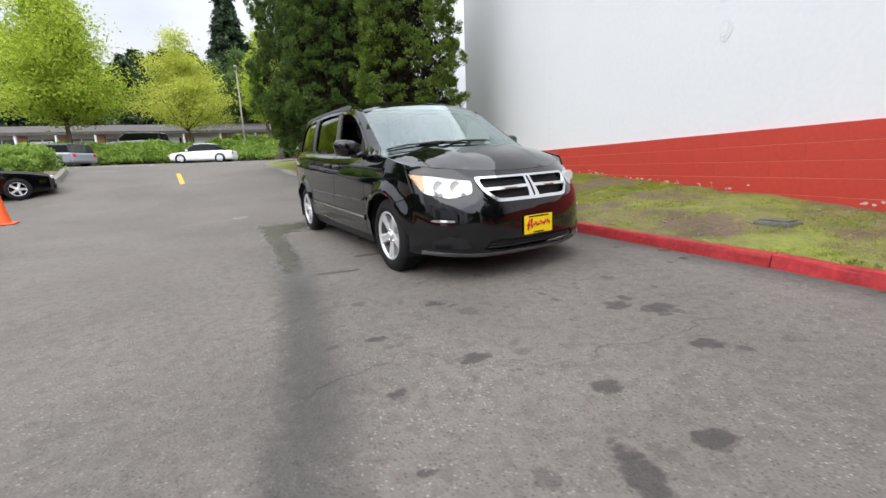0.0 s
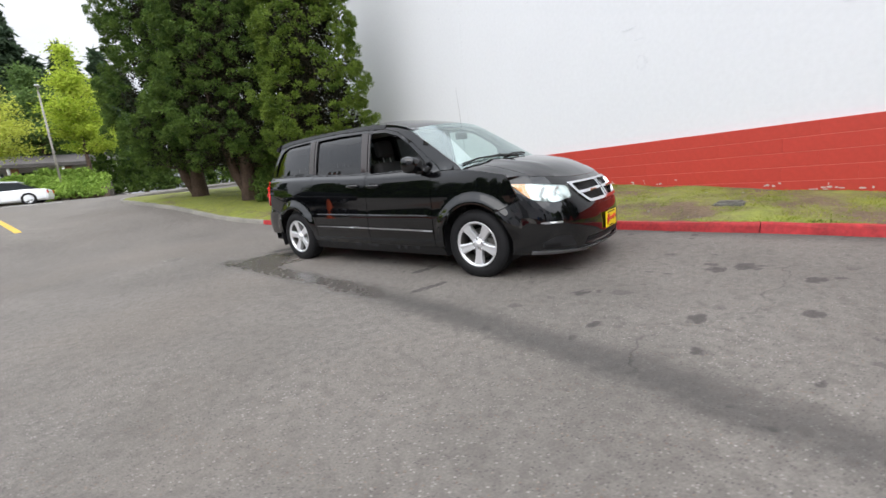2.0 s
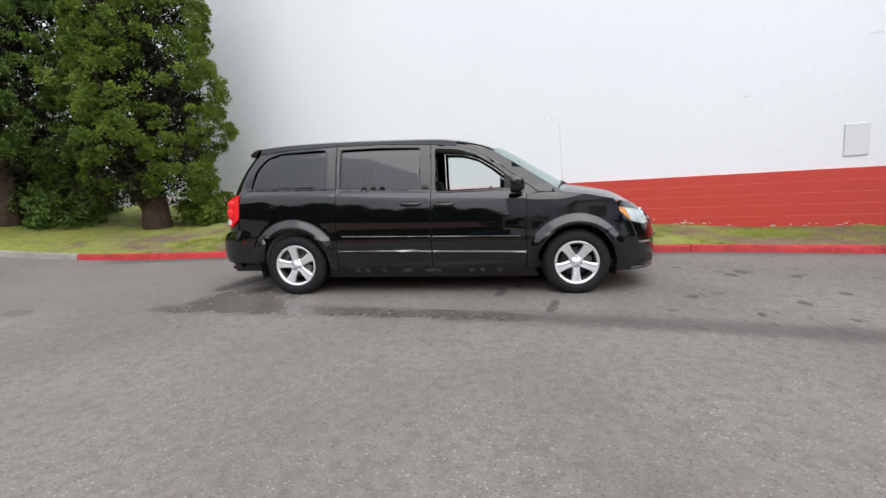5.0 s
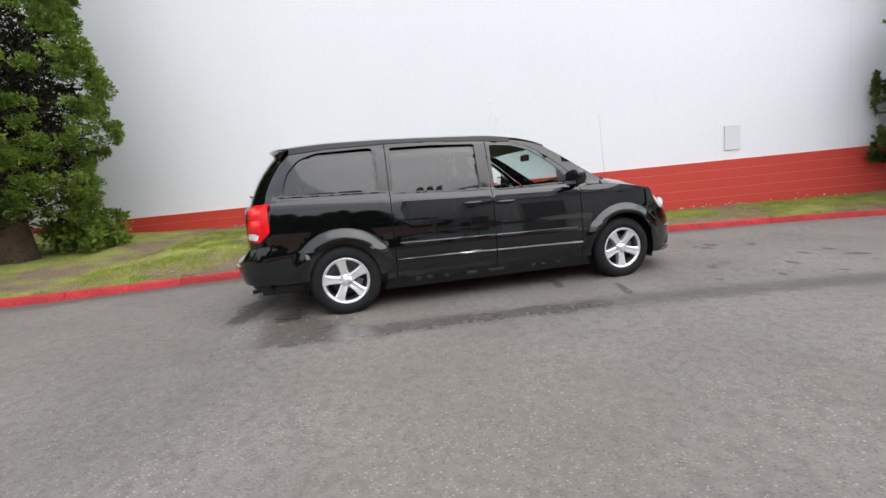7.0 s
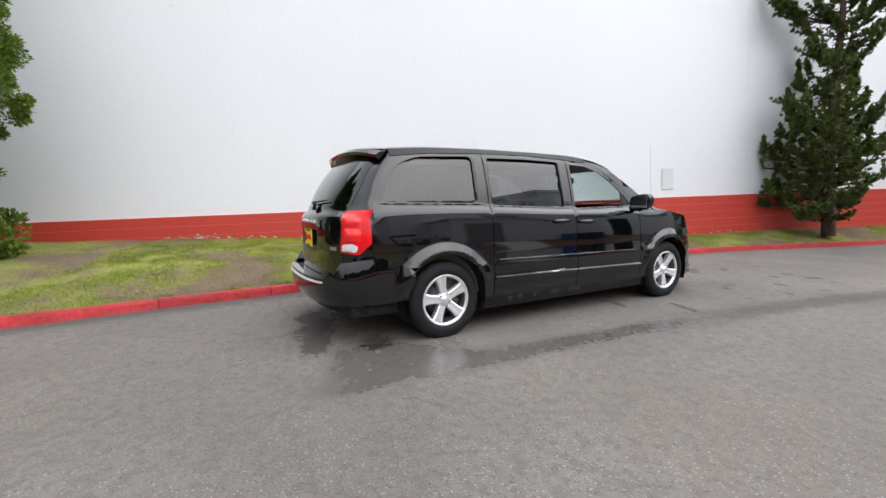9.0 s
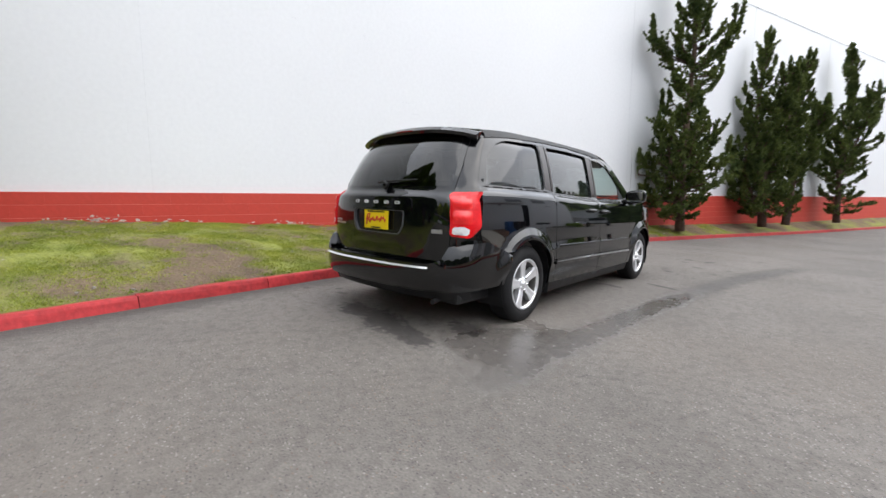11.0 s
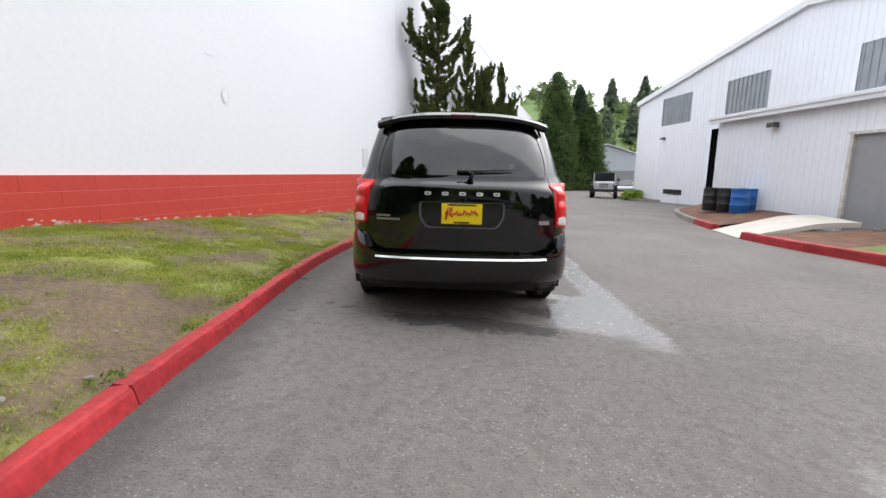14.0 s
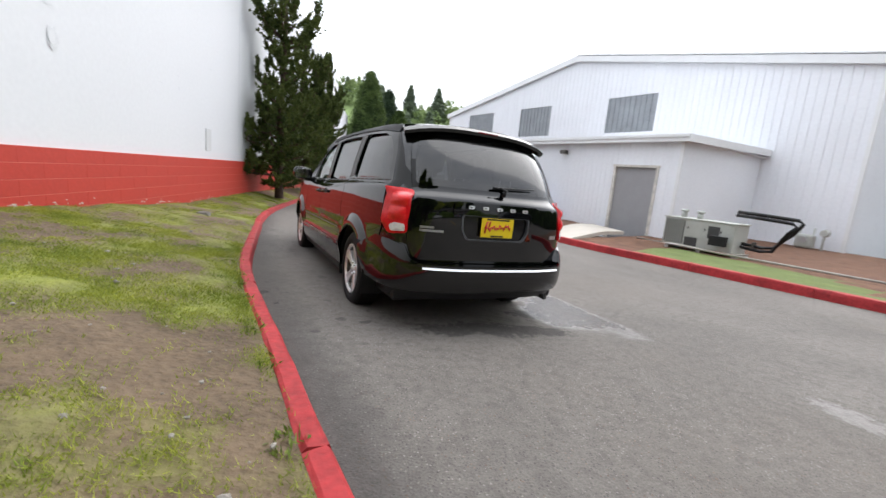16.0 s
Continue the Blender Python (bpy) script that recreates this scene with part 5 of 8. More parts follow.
def make_tail(pts, arcs, inn):
    def f(a, b, d):
        s = abs(a)
        u, v = plan_point(pts, arcs, s)
        k = max(0.0, min(1.0, (-1.85 - u) / 0.5))
        u += cval(b, inn) * k ** 0.7
        v *= 1 - max(0.0, cval(b, INSET) + (0.012 if b > 1.1 else 0.0) - 0.004) / 0.95 if b > 0.7 else 1.0
        v += flare(u, b) * max(0.0, min(1.0, (u + 2.2) / 0.2))
        if b > 1.05:
            f = max(0.0, min(1.0, (s - 0.84) / 0.14)) * min(1.0, (b - 1.05) / 0.10)
            v += (side_w(u, b) - v) * f * f * (3 - 2 * f)
        u2, v2 = plan_point(pts, arcs, min(arcs[-1], s + 0.02))
        u1, v1 = plan_point(pts, arcs, max(0, s - 0.02))
        t = Vector((u2 - u1, v2 - v1)).normalized()
        return Vector((u + d * abs(t.y), math.copysign(v - d * abs(t.x), a) if a else v - d * abs(t.x), b))
    return f


tail_map = make_tail(TAIL, TAIL_S, TAIL_IN)
rbump_map = make_tail(BUMP_R, BUMP_S, BUMP_IN)

FENDER_TOP = [(1.02, 1.105), (1.36, 1.085), (1.6, 1.06), (1.8, 1.02), (1.95, 0.99), (2.06, 0.955), (2.2, 0.905)]
HOOD_MID = [(1.0, 1.20), (1.3, 1.185), (1.6, 1.150), (1.9, 1.095), (2.1, 1.05), (2.25, 0.985), (2.34, 0.92), (2.40, 0.86)]
RAIL = [(-2.4, 1.60), (-2.25, 1.622), (-2.0, 1.658), (-1.5, 1.692), (-1.0, 1.70), (0.0, 1.685), (0.35, 1.648), (0.6, 1.588), (0.8, 1.50)]


HALF_SKIN = [(0.0, 0.908), (0.3, 0.914), (0.5, 0.93), (0.65, 0.946), (0.8, 0.962), (0.95, 0.978), (1.13, 0.985)]
LIP = [nose_map(1.13 * i / 24, cval(1.13 * i / 24, HALF_SKIN), 0.0) for i in range(25)]
LIP_V, LIP_U, LIP_Z = [p.y for p in LIP], [p.x for p in LIP], [p.z for p in LIP]


def lip_u(v):
    return float(np.interp(abs(v), LIP_V, LIP_U))


def hood_map(a, b, d):
    """a along, b across; the front edge runs into the nose."""
    p = hood_raw(a, b, d)
    fu, fz = lip_u(b), float(np.interp(abs(b), LIP_V, LIP_Z))
    t = max(0.0, min(1.0, (a - fu + 0.4) / 0.4))
    p.z += (fz - hood_raw(fu, b, 0).z) * t * t * (3 - 2 * t)
    return p


def hood_raw(a, b, d):
    zf = cval(a, FENDER_TOP)
    w = side_w(a, zf)
    if a > 2.0:
        w = min(w, 0.90 - (a - 2.0) * 0.9)
    t = min(1.0, abs(b) / max(0.2, w))
    z = zf + (cval(a, HOOD_MID) - zf) * (1 - t ** 2.3)
    z += 0.010 * math.exp(-((abs(b) - 0.47 + 0.14 * (a - 1.5)) / 0.05) ** 2) * max(0.0, min(1, (2.25 - a) / 0.3))
    return Vector((a, b, z - d))


def roof_map(a, b, d):
    zf = cval(a, RAIL)
    w = side_w(a, zf)
    t = min(1.0, abs(b) / w)
    return Vector((a, b, zf + 0.062 * (1 - t ** 2.4) - d))


def inside(p, poly):
    x, y, c = p[0], p[1], False
    for (x0, y0), (x1, y1) in zip(poly, poly[1:] + poly[:1]):
        if (y0 > y) != (y1 > y) and x < (x1 - x0) * (y - y0) / (y1 - y0) + x0:
            c = not c
    return c


def dense(poly, step):
    out = []
    for p, q in zip(poly, poly[1:] + poly[:1]):
        n = max(1, int(math.hypot(q[0] - p[0], q[1] - p[1]) / step))
        out += [(p[0] + (q[0] - p[0]) * i / n, p[1] + (q[1] - p[1]) * i / n) for i in range(n)]
    return out


def rounded(poly, r, n=4):
    """Polygon with its corners rounded off."""
    out = []
    for i, p in enumerate(poly):
        a, b = Vector(poly[i - 1]), Vector(poly[(i + 1) % len(poly)])
        v = Vector(p)
        da, db = (a - v), (b - v)
        rr = min(r, da.length * 0.45, db.length * 0.45)
        s, e = v + da.normalized() * rr, v + db.normalized() * rr
        for k in range(n + 1):
            t = k / n
            q = s * (1 - t) ** 2 + v * 2 * t * (1 - t) + e * t * t
            out.append((q.x, q.y))
    return out


def panel(poly, fmap, step=0.06, holes=(), d=0.0, thick=0.016, extra=()):
    """Curved sheet: an outline with holes in two parameters, carried onto a body surface, with a turned-in rim."""
    loops = [dense(poly, step)] + [dense(h, step) for h in holes]
    pts, edges = [], []
    for lp in loops:
        k = len(pts)
        pts += [Vector(p) for p in lp]
        edges += [(k + i, k + (i + 1) % len(lp)) for i in range(len(lp))]
    xs, ys = [p[0] for p in poly], [p[1] for p in poly]
    rim = len(pts)
    for q in extra:
        if inside(q, loops[0]) and not any(inside(q, h) for h in loops[1:]):
            if all((q[0] - e[0]) ** 2 + (q[1] - e[1]) ** 2 > 8e-5 for e in pts[:rim]):
                pts.append(Vector(q))
    near = pts[:]
    x = min(xs) + step * 0.5
    while x < max(xs):
        y = math.ceil(min(ys) / step) * step
        while y < max(ys):
            q = (x, y)
            if inside(q, loops[0]) and not any(inside(q, h) for h in loops[1:]):
                if all((q[0] - e[0]) ** 2 + (q[1] - e[1]) ** 2 > (step * 0.45) ** 2 for e in near):
                    pts.append(Vector(q))
            y += step
        x += step
    res = delaunay_2d_cdt(pts, edges, [], 0, 1e-6)
    vco, tris = res[0], res[2]
    bm = bmesh.new()
    vs = [bm.verts.new(fmap(p[0], p[1], d)) for p in vco]
    inner = {}
    for t in tris:
        c = sum((vco[i] for i in t), Vector((0, 0))) / len(t)
        if inside(c, loops[0]) and not any(inside(c, h) for h in loops[1:]):
            try:
                f = bm.faces.new([vs[i] for i in t])
                f.smooth = True
            except ValueError:
                pass
    if thick:
        idx = {v: i for i, v in enumerate(vs)}
        for e in [e for e in bm.edges if len(e.link_faces) == 1]:
            e.smooth = False
            q = []
            for v in e.verts:
                if v not in inner:
                    p = vco[idx[v]]
                    inner[v] = bm.verts.new(fmap(p[0], p[1], d + thick))
                q.append(inner[v])
            bm.faces.new((e.verts[0], e.verts[1], q[1], q[0]))
    loose = [v for v in bm.verts if not v.link_faces]
    bmesh.ops.delete(bm, geom=loose, context="VERTS")
    return bm


def arc(cu, r, a0, a1, n=14):
    return [(cu + r * math.cos(radians(a0 + (a1 - a0) * i / n)), HUBZ + r * math.sin(radians(a0 + (a1 - a0) * i / n))) for i in range(n + 1)]


def ppart(name, bm, mat, parent=van, label=""):
    """Part of the van with outward shading."""
    me = bpy.data.meshes.new(name)
    bmesh.ops.recalc_face_normals(bm, faces=bm.faces)
    bm.to_mesh(me)
    bm.free()
    me.materials.append(mat)
    ob = new(name, me)
    ob.parent = parent
    if label:
        ob["label"] = label
    return ob


G = 0.004
ARCH = 0.405
FWIN = rounded([(0.065, 1.122), (0.065, 1.585), (0.30, 1.568), (0.50, 1.51), (0.70, 1.385), (0.90, 1.215), (0.955, 1.145)], 0.03)
SWIN = rounded([(-0.995, 1.172), (-0.985, 1.612), (-0.55, 1.617), (-0.10, 1.603), (-0.095, 1.135)], 0.025)
QWIN = rounded([(-2.085, 1.212), (-1.99, 1.42), (-1.87, 1.545), (-1.70, 1.600), (-1.155, 1.622), (-1.165, 1.19)], 0.05)


def tuck(poly, k=1.04):
    """The outline a little enlarged, so that the pane runs in under the frame."""
    cx, cy = sum(p[0] for p in poly) / len(poly), sum(p[1] for p in poly) / len(poly)
    return [((p[0] - cx) * k + cx, (p[1] - cy) * k + cy) for p in poly]


def rail_pts(a, b, n, off=0.0):
    return [(a + (b - a) * i / n, cval(a + (b - a) * i / n, RAIL) - off) for i in range(n + 1)]


def LAMP_POLY(sign):
    return rounded([(sign * 0.525, 0.848), (sign * 0.56, 0.748), (sign * 0.75, 0.715), (sign * 0.97, 0.757), (sign * 1.11, 0.918), (sign * 0.82, 0.893)], 0.03)


def build_side(sign):
    fm = side_map(sign)
    # front wing
    fender = [(1.025 + G, 0.30), (1.025 + G, 1.075), (1.19, 1.085)] + [(u, cval(u, FENDER_TOP)) for u in (1.36, 1.5, 1.65, 1.8, 1.9)] + [(1.925, 0.955), (1.95, 0.905), (2.02, 0.765)]
    fender += arc(1.539, ARCH, 52, 186, 20)
    ppart("front_wing", panel(fender, fm, 0.045, extra=arch_points(AXLES[1])), M_BLACK)
    # doors
    fdoor = [(0.022 + G, 0.30), (0.022 + G, 1.625)] + [(0.30, 1.605), (0.50, 1.548), (0.72, 1.415), (0.95, 1.235), (1.14, 1.092), (1.025 - G, 1.07), (1.025 - G, 0.30)]
    door = ppart("front_door", panel(fdoor, fm, 0.05, [FWIN], extra=belt_points(0.03, 1.02)), M_BLACK)
    sdoor = [(-1.035 + G, 0.31), (-1.035 + G, 1.652), (-0.5, 1.655), (0.022 - G, 1.63), (0.022 - G, 0.30)]
    slide = ppart("sliding_door", panel(sdoor, fm, 0.05, [SWIN], extra=belt_points(-1.03, 0.02) + arch_points(AXLES[0])), M_BLACK)
    # rear quarter
    q = [(-1.035 - G, 0.31), (-1.035 - G, 1.652)] + rail_pts(-1.1, -1.93, 8, 0.012) + [(tail_map(1.0, z, 0).x, z) for z in (1.60, 1.55, 1.50, 1.42, 1.34, 1.26, 1.20, 1.14)] + [(-2.16, 1.12), (-2.19, 0.83), (-2.165, 0.755), (-1.935, 0.66)]
    q += arc(-1.539, ARCH, 128, -6, 20)
    ppart("rear_quarter", panel(q, fm, 0.045, [QWIN], extra=arch_points(AXLES[0]) + belt_points(-2.15, -1.04)), M_BLACK)
    # rail between doors and roof, and the windscreen pillar
    ppart("roof_rail", panel([(p[0], p[1]) for p in rail_pts(-1.95, 0.3, 30)] + [(0.30, 1.608), (0.02, 1.63), (-0.5, 1.658), (-1.03, 1.656), (-1.6, 1.635), (-1.95, 1.60)], fm, 0.03, d=-0.007), M_PLASTIC)
    pillar = [(0.30, 1.609), (0.30, 1.625), (0.48, 1.60), (0.66, 1.55), (0.86, 1.435), (1.08, 1.295), (1.30, 1.155), (1.40, 1.087), (1.15, 1.096), (0.955, 1.239), (0.725, 1.42), (0.505, 1.552)]
    ppart("windscreen_pillar", panel(pillar, fm, 0.05), M_BLACK)
    # sill between the wheels
    sill = [(-1.17, 0.20), (-1.135, 0.305), (1.10, 0.295), (1.15, 0.20)]
    ppart("sill", panel(sill, fm, 0.06, d=0.004), M_PLASTIC)
    # glass
    # panes sit flush in their openings
    ppart("window_glass", panel(tuck(SWIN), pane_map(sign), 0.05, d=0.014, thick=0), M_TINT, slide, "dark tinted glass")
    ppart("quarter_glass", panel(tuck(QWIN), pane_map(sign), 0.045, d=0.014, thick=0), M_TINT, van, "dark tinted glass")
    if sign > 0:
        ppart("window_glass", panel(tuck(FWIN), pane_map(sign), 0.05, d=0.020, thick=0), M_GLASS, door, "clear glass")
    # belt moulding under the windows
    for nm, a, b, za, zb, par in (("belt_strip", 0.04, 0.97, 1.117, 1.137, door), ("belt_strip", -1.01, 0.0, 1.165, 1.13, slide), ("belt_strip", -2.10, -1.06, 1.20, 1.18, van)):
        ppart(nm, panel([(a, za - 0.009), (a, za + 0.003), (b, zb + 0.003), (b, zb - 0.009)], fm, 0.035, d=-0.004, thick=0.008), M_GLOSSBLK, par)
    # silver strip low on the doors, grey highlight line above
    for a, b, par in ((-1.02, 0.012, slide), (0.032, 1.015, door)):
        za, zb = 0.512 - (a + 1.06) * 0.018, 0.512 - (b + 1.06) * 0.018
        ppart("side_moulding", panel([(a, za - 0.034), (a, za + 0.02), (b, zb + 0.02), (b, zb - 0.034)], fm, 0.1, d=-0.009, thick=0.012), M_BLACK, par)
        ppart("silver_strip", panel([(a, za - 0.006), (a, za + 0.009), (b, zb + 0.009), (b, zb - 0.006)], lambda p, q, d: fm(p, q, d + (q - 0.48) * 0.25), 0.1, d=-0.016, thick=0.008), M_STRIP, par, "thin silver strip")
    # highlight of the door crease put on as a grey strip, satin trim on the pillars between the windows
    for a, b, par in ((-0.98, 0.012, slide), (0.032, 0.96, door)):
        za, zb = 0.668 - (a + 1.0) * 0.014, 0.668 - (b + 1.0) * 0.014
        ppart("crease_highlight", panel([(a, za - 0.005), (a, za + 0.005), (b, zb + 0.005), (b, zb - 0.005)], fm, 0.1, d=-0.004, thick=0.006), M_GREY_RECESS, par)
    for poly, par in (([(-0.088, 1.15), (-0.093, 1.598), (0.014, 1.594), (0.014, 1.145)], slide), ([(0.030, 1.14), (0.030, 1.585), (0.060, 1.582), (0.060, 1.14)], door), ([(-1.150, 1.20), (-1.143, 1.620), (-1.043, 1.620), (-1.043, 1.19)], van), ([(-1.027, 1.18), (-1.027, 1.612), (-0.992, 1.610), (-1.0, 1.18)], slide)):
        ppart("pillar_trim", panel(poly, fm, 0.05, d=-0.003, thick=0.006), M_PILLAR, par, "satin grey pillar trim")
    # door handles: cup and bar
    for u0, z0, par in ((0.157, 0.985, door), (-0.198, 1.0, slide)):
        w = side_w(u0, z0)
        bm = bmesh.new()
        add_tube(bm, [(u0 - 0.105, sign * (w - 0.005), z0), (u0 - 0.085, sign * (w + 0.022), z0), (u0 - 0.03, sign * (w + 0.032), z0), (u0 + 0.03, sign * (w + 0.032), z0), (u0 + 0.085, sign * (w + 0.022), z0), (u0 + 0.105, sign * (w - 0.005), z0)], [0.014, 0.017, 0.018, 0.018, 0.017, 0.014], 8)
        h = ppart("handle", bm, M_BLACK, par, "black door handle")
        ppart("handle_cup", panel(rounded([(u0 - 0.07, z0 - 0.028), (u0 - 0.07, z0 + 0.03), (u0 + 0.07, z0 + 0.03), (u0 + 0.07, z0 - 0.028)], 0.025), fm, 0.03, d=-0.002, thick=0), M_PLASTIC, h)
    # wheel house liners
    for a in AXLES:
        bm = bmesh.new()
        n = 18
        prev = None
        for i in range(n + 1):
            t = radians(-20 + 220 * i / n)
            ring = [bm.verts.new((a + (ARCH + 0.004) * math.cos(t), sign * y, HUBZ + (ARCH + 0.004) * math.sin(t))) for y in (0.55, 0.935)]
            if prev:
                bm.faces.new((prev[0], prev[1], ring[1], ring[0]))
            prev = ring
        ppart("wheel_liner", bm, M_PLASTIC)
    # mirror
    u0, z0, w = 0.92, 1.175, 0.90
    bm = bmesh.new()
    bmesh.ops.create_uvsphere(bm, u_segments=28, v_segments=16, radius=1.0)
    for v in bm.verts:
        c = [math.copysign(abs(q) ** 0.62, q) for q in v.co]
        x = max(-0.62, c[0])
        taper = 1.0 - 0.22 * max(0.0, x)
        v.co = Vector((0.09 * x, 0.128 * c[1] * taper, 0.086 * c[2] * taper + 0.012 * c[1] * sign))
    for f in bm.faces:
        f.smooth = True
    bmesh.ops.transform(bm, matrix=Matrix.Translation((u0 - 0.01, sign * 1.045, z0)), verts=bm.verts)
    mir = ppart("door_mirror", bm, M_BLACK, door, "black door mirror")
    bm = bmesh.new()
    add_tube(bm, [(u0 + 0.05, sign * 0.87, z0 - 0.055), (u0 + 0.03, sign * 0.95, z0 - 0.075), (u0 + 0.01, sign * 1.02, z0 - 0.07)], [0.035, 0.03, 0.03], 8)
    ppart("mirror_arm", bm, M_BLACK, mir)
    ppart("mirror_glass", box((u0 - 0.071, sign * 1.045 - 0.095, z0 - 0.062), (u0 - 0.067, sign * 1.045 + 0.095, z0 + 0.062), 0.002), M_CHROME, mir, "mirror glass")
    bm = panel([(0.80, 1.14), (0.955, 1.145), (0.80, 1.292)], fm, 0.05, d=0.002, thick=0.01)
    ppart("mirror_sail", bm, M_PLASTIC, door)
    # headlamp, in nose parameters
    lamp = LAMP_POLY(sign)
    hl = ppart("headlamp", panel(lamp, nose_map, 0.035, d=0.012, thick=0.02), M_LAMPIN, van, "clear headlamp with amber corner")
    lens = ppart("lamp_lens", panel(lamp, nose_map, 0.035, d=-0.004, thick=0.01), M_GLASS, hl, "clear lens")
    ppart("indicator", panel(rounded([(sign * 0.965, 0.768), (sign * 1.0, 0.775), (sign * 1.10, 0.912), (sign * 0.93, 0.90), (sign * 0.965, 0.83)], 0.015), nose_map, 0.03, d=0.006, thick=0.006), M_AMBER, hl, "amber indicator")
    for s0, r in ((0.68, 0.05), (0.82, 0.055)):
        c = nose_map(sign * s0, 0.808, 0.004)
        bm = bmesh.new()
        add_lathe(bm, [(r, 0.003), (r * 0.93, 0.007), (r * 0.85, 0.003), (r * 0.4, 0.001), (0.001, 0.0005)], 18, "x", c)
        ppart("lamp_bowl", bm, M_LAMPIN, hl)
    ppart("rear_corner", panel([(sign * 0.757, 0.66), (sign * 0.772, 0.85), (sign * 0.806, 1.13), (sign * 0.846, 1.35), (sign * 0.836, 1.64), (sign * 0.90, 1.655), (sign * 1.08, 1.65), (sign * 1.10, 1.40), (sign * 1.10, 1.15), (sign * 1.13, 0.70)], tail_map, 0.05, d=0.002), M_BLACK)
    ppart("pillar_lining", panel([(sign * 0.80, 1.10), (sign * 0.825, 1.35), (sign * 0.80, 1.66), (sign * 1.16, 1.66), (sign * 1.16, 1.10)], tail_map, 0.08, d=0.045, thick=0), M_PLASTIC)
    # rear lamp, in tail parameters
    lamp = rounded([(sign * 0.760, 0.808), (sign * 0.788, 1.140), (sign * 1.005, 1.150), (sign * 1.020, 0.880), (sign * 0.915, 0.790)], 0.025)
    rl = ppart("rear_lamp", panel(lamp, tail_map, 0.035, d=-0.016, thick=0.03), M_REDLENS, van, "red rear lamp with clear reversing light")
    for z0, z1 in ((0.898, 1.002), (1.014, 1.115)):
        def lobe(a, b, d, zc=(z0 + z1) / 2):
            t = ((abs(a) - 0.855) / 0.085) ** 2 + ((b - zc) / 0.052) ** 2
            return tail_map(a, b, d - 0.018 * max(0.0, 1 - t))
        ppart("lamp_bowl", panel(rounded([(sign * 0.782, z0), (sign * 0.79, z1), (sign * 0.94, z1), (sign * 0.94, z0)], 0.02), lobe, 0.02, d=-0.018, thick=0.004), M_REDLOBE, rl, "bright red lamp bowl")
    ppart("reversing_light", panel(rounded([(sign * 0.778, 0.822), (sign * 0.785, 0.874), (sign * 0.868, 0.880), (sign * 0.915, 0.856), (sign * 0.895, 0.812)], 0.015), tail_map, 0.03, d=-0.020, thick=0.006), M_LAMPIN, rl, "clear reversing light")


for sgn in (-1, 1):
    build_side(sgn)

# front bumper skin, with the lower intake and the chin
NS = NOSE_S[-1]
half_top = [(0.2, 0.64), (0.42, 0.668), (0.50, 0.74), (0.548, 0.738), (0.75, 0.705), (0.97, 0.747), (1.08, 0.762)]
bump_top = [(-p[0], p[1]) for p in half_top[::-1]] + half_top
side_edge = [(1.355, 0.662), (1.263, 0.55), (1.21, 0.40), (1.21, 0.26)]
outline = bump_top + side_edge + [(0.9, 0.245), (0.5, 0.235), (-0.5, 0.235), (-0.9, 0.245)] + [(-p[0], p[1]) for p in side_edge[::-1]]
INTAKE = rounded([(-0.52, 0.292), (-0.46, 0.365), (0.46, 0.365), (0.52, 0.292), (0.30, 0.280), (-0.30, 0.280)], 0.025)
fbump = ppart("front_bumper", panel(outline, nose_map, 0.045, [INTAKE]), M_BLACK)
ppart("lower_intake", panel(INTAKE, nose_map, 0.06, d=0.045, thick=0), M_PLASTIC, fbump, "black lower intake")
bm = bmesh.new()
for z in (0.305, 0.328, 0.350):
    pts = [nose_map(-0.5 + 1.0 * i / 12, z, 0.02) for i in range(13)]
    add_tube(bm, pts, 0.008, 6)
ppart("intake_bar", bm, M_PLASTIC, fbump)
ppart("chin_strip", panel([(-1.03, 0.262), (-1.03, 0.292), (-0.55, 0.262), (0.55, 0.262), (1.03, 0.292), (1.03, 0.262), (0.55, 0.232), (-0.55, 0.232)], nose_map, 0.06, d=-0.022, thick=0.03), M_CHIN, fbump, "dark grey chin strip")
for s in (-1, 1):
    ppart("fog_slot", panel(rounded([(s * 0.60, 0.305), (s * 0.66, 0.395), (s * 0.80, 0.415), (s * 0.93, 0.36), (s * 0.95, 0.315)], 0.03), nose_map, 0.04, d=-0.003, thick=0.006), M_PLASTIC, fbump)
    # silver strip put on as the glint along the bumper crease
    ppart("bumper_glint", panel(rounded([(s * 0.74, 0.528), (s * 0.74, 0.545), (s * 0.92, 0.55), (s * 0.95, 0.54), (s * 0.9, 0.53)], 0.006), nose_map, 0.04, d=-0.006, thick=0.006), M_SATIN, fbump)
# grille with a chrome surround and cross
GR = rounded([(-0.505, 0.875), (-0.475, 0.77), (-0.375, 0.672), (0.375, 0.672), (0.475, 0.77), (0.505, 0.875)], 0.04)
GR_IN = rounded([(-0.472, 0.858), (-0.447, 0.775), (-0.36, 0.698), (0.36, 0.698), (0.447, 0.775), (0.472, 0.858)], 0.035)
grille = ppart("grille", panel(GR, nose_map, 0.05, d=0.05, thick=0.0), M_PLASTIC, van, "black grille with chrome surround")
ppart("grille_surround", panel(GR, nose_map, 0.03, [GR_IN], d=-0.014, thick=0.03), M_CHROME, grille, "chrome surround")
bars = [[(-0.47, 0.762), (-0.46, 0.786), (-0.035, 0.796), (-0.035, 0.772)], [(0.47, 0.762), (0.46, 0.786), (0.035, 0.796), (0.035, 0.772)],
        [(-0.055, 0.69), (-0.03, 0.865), (-0.010, 0.865), (-0.010, 0.69)], [(0.055, 0.69), (0.03, 0.865), (0.010, 0.865), (0.010, 0.69)]]
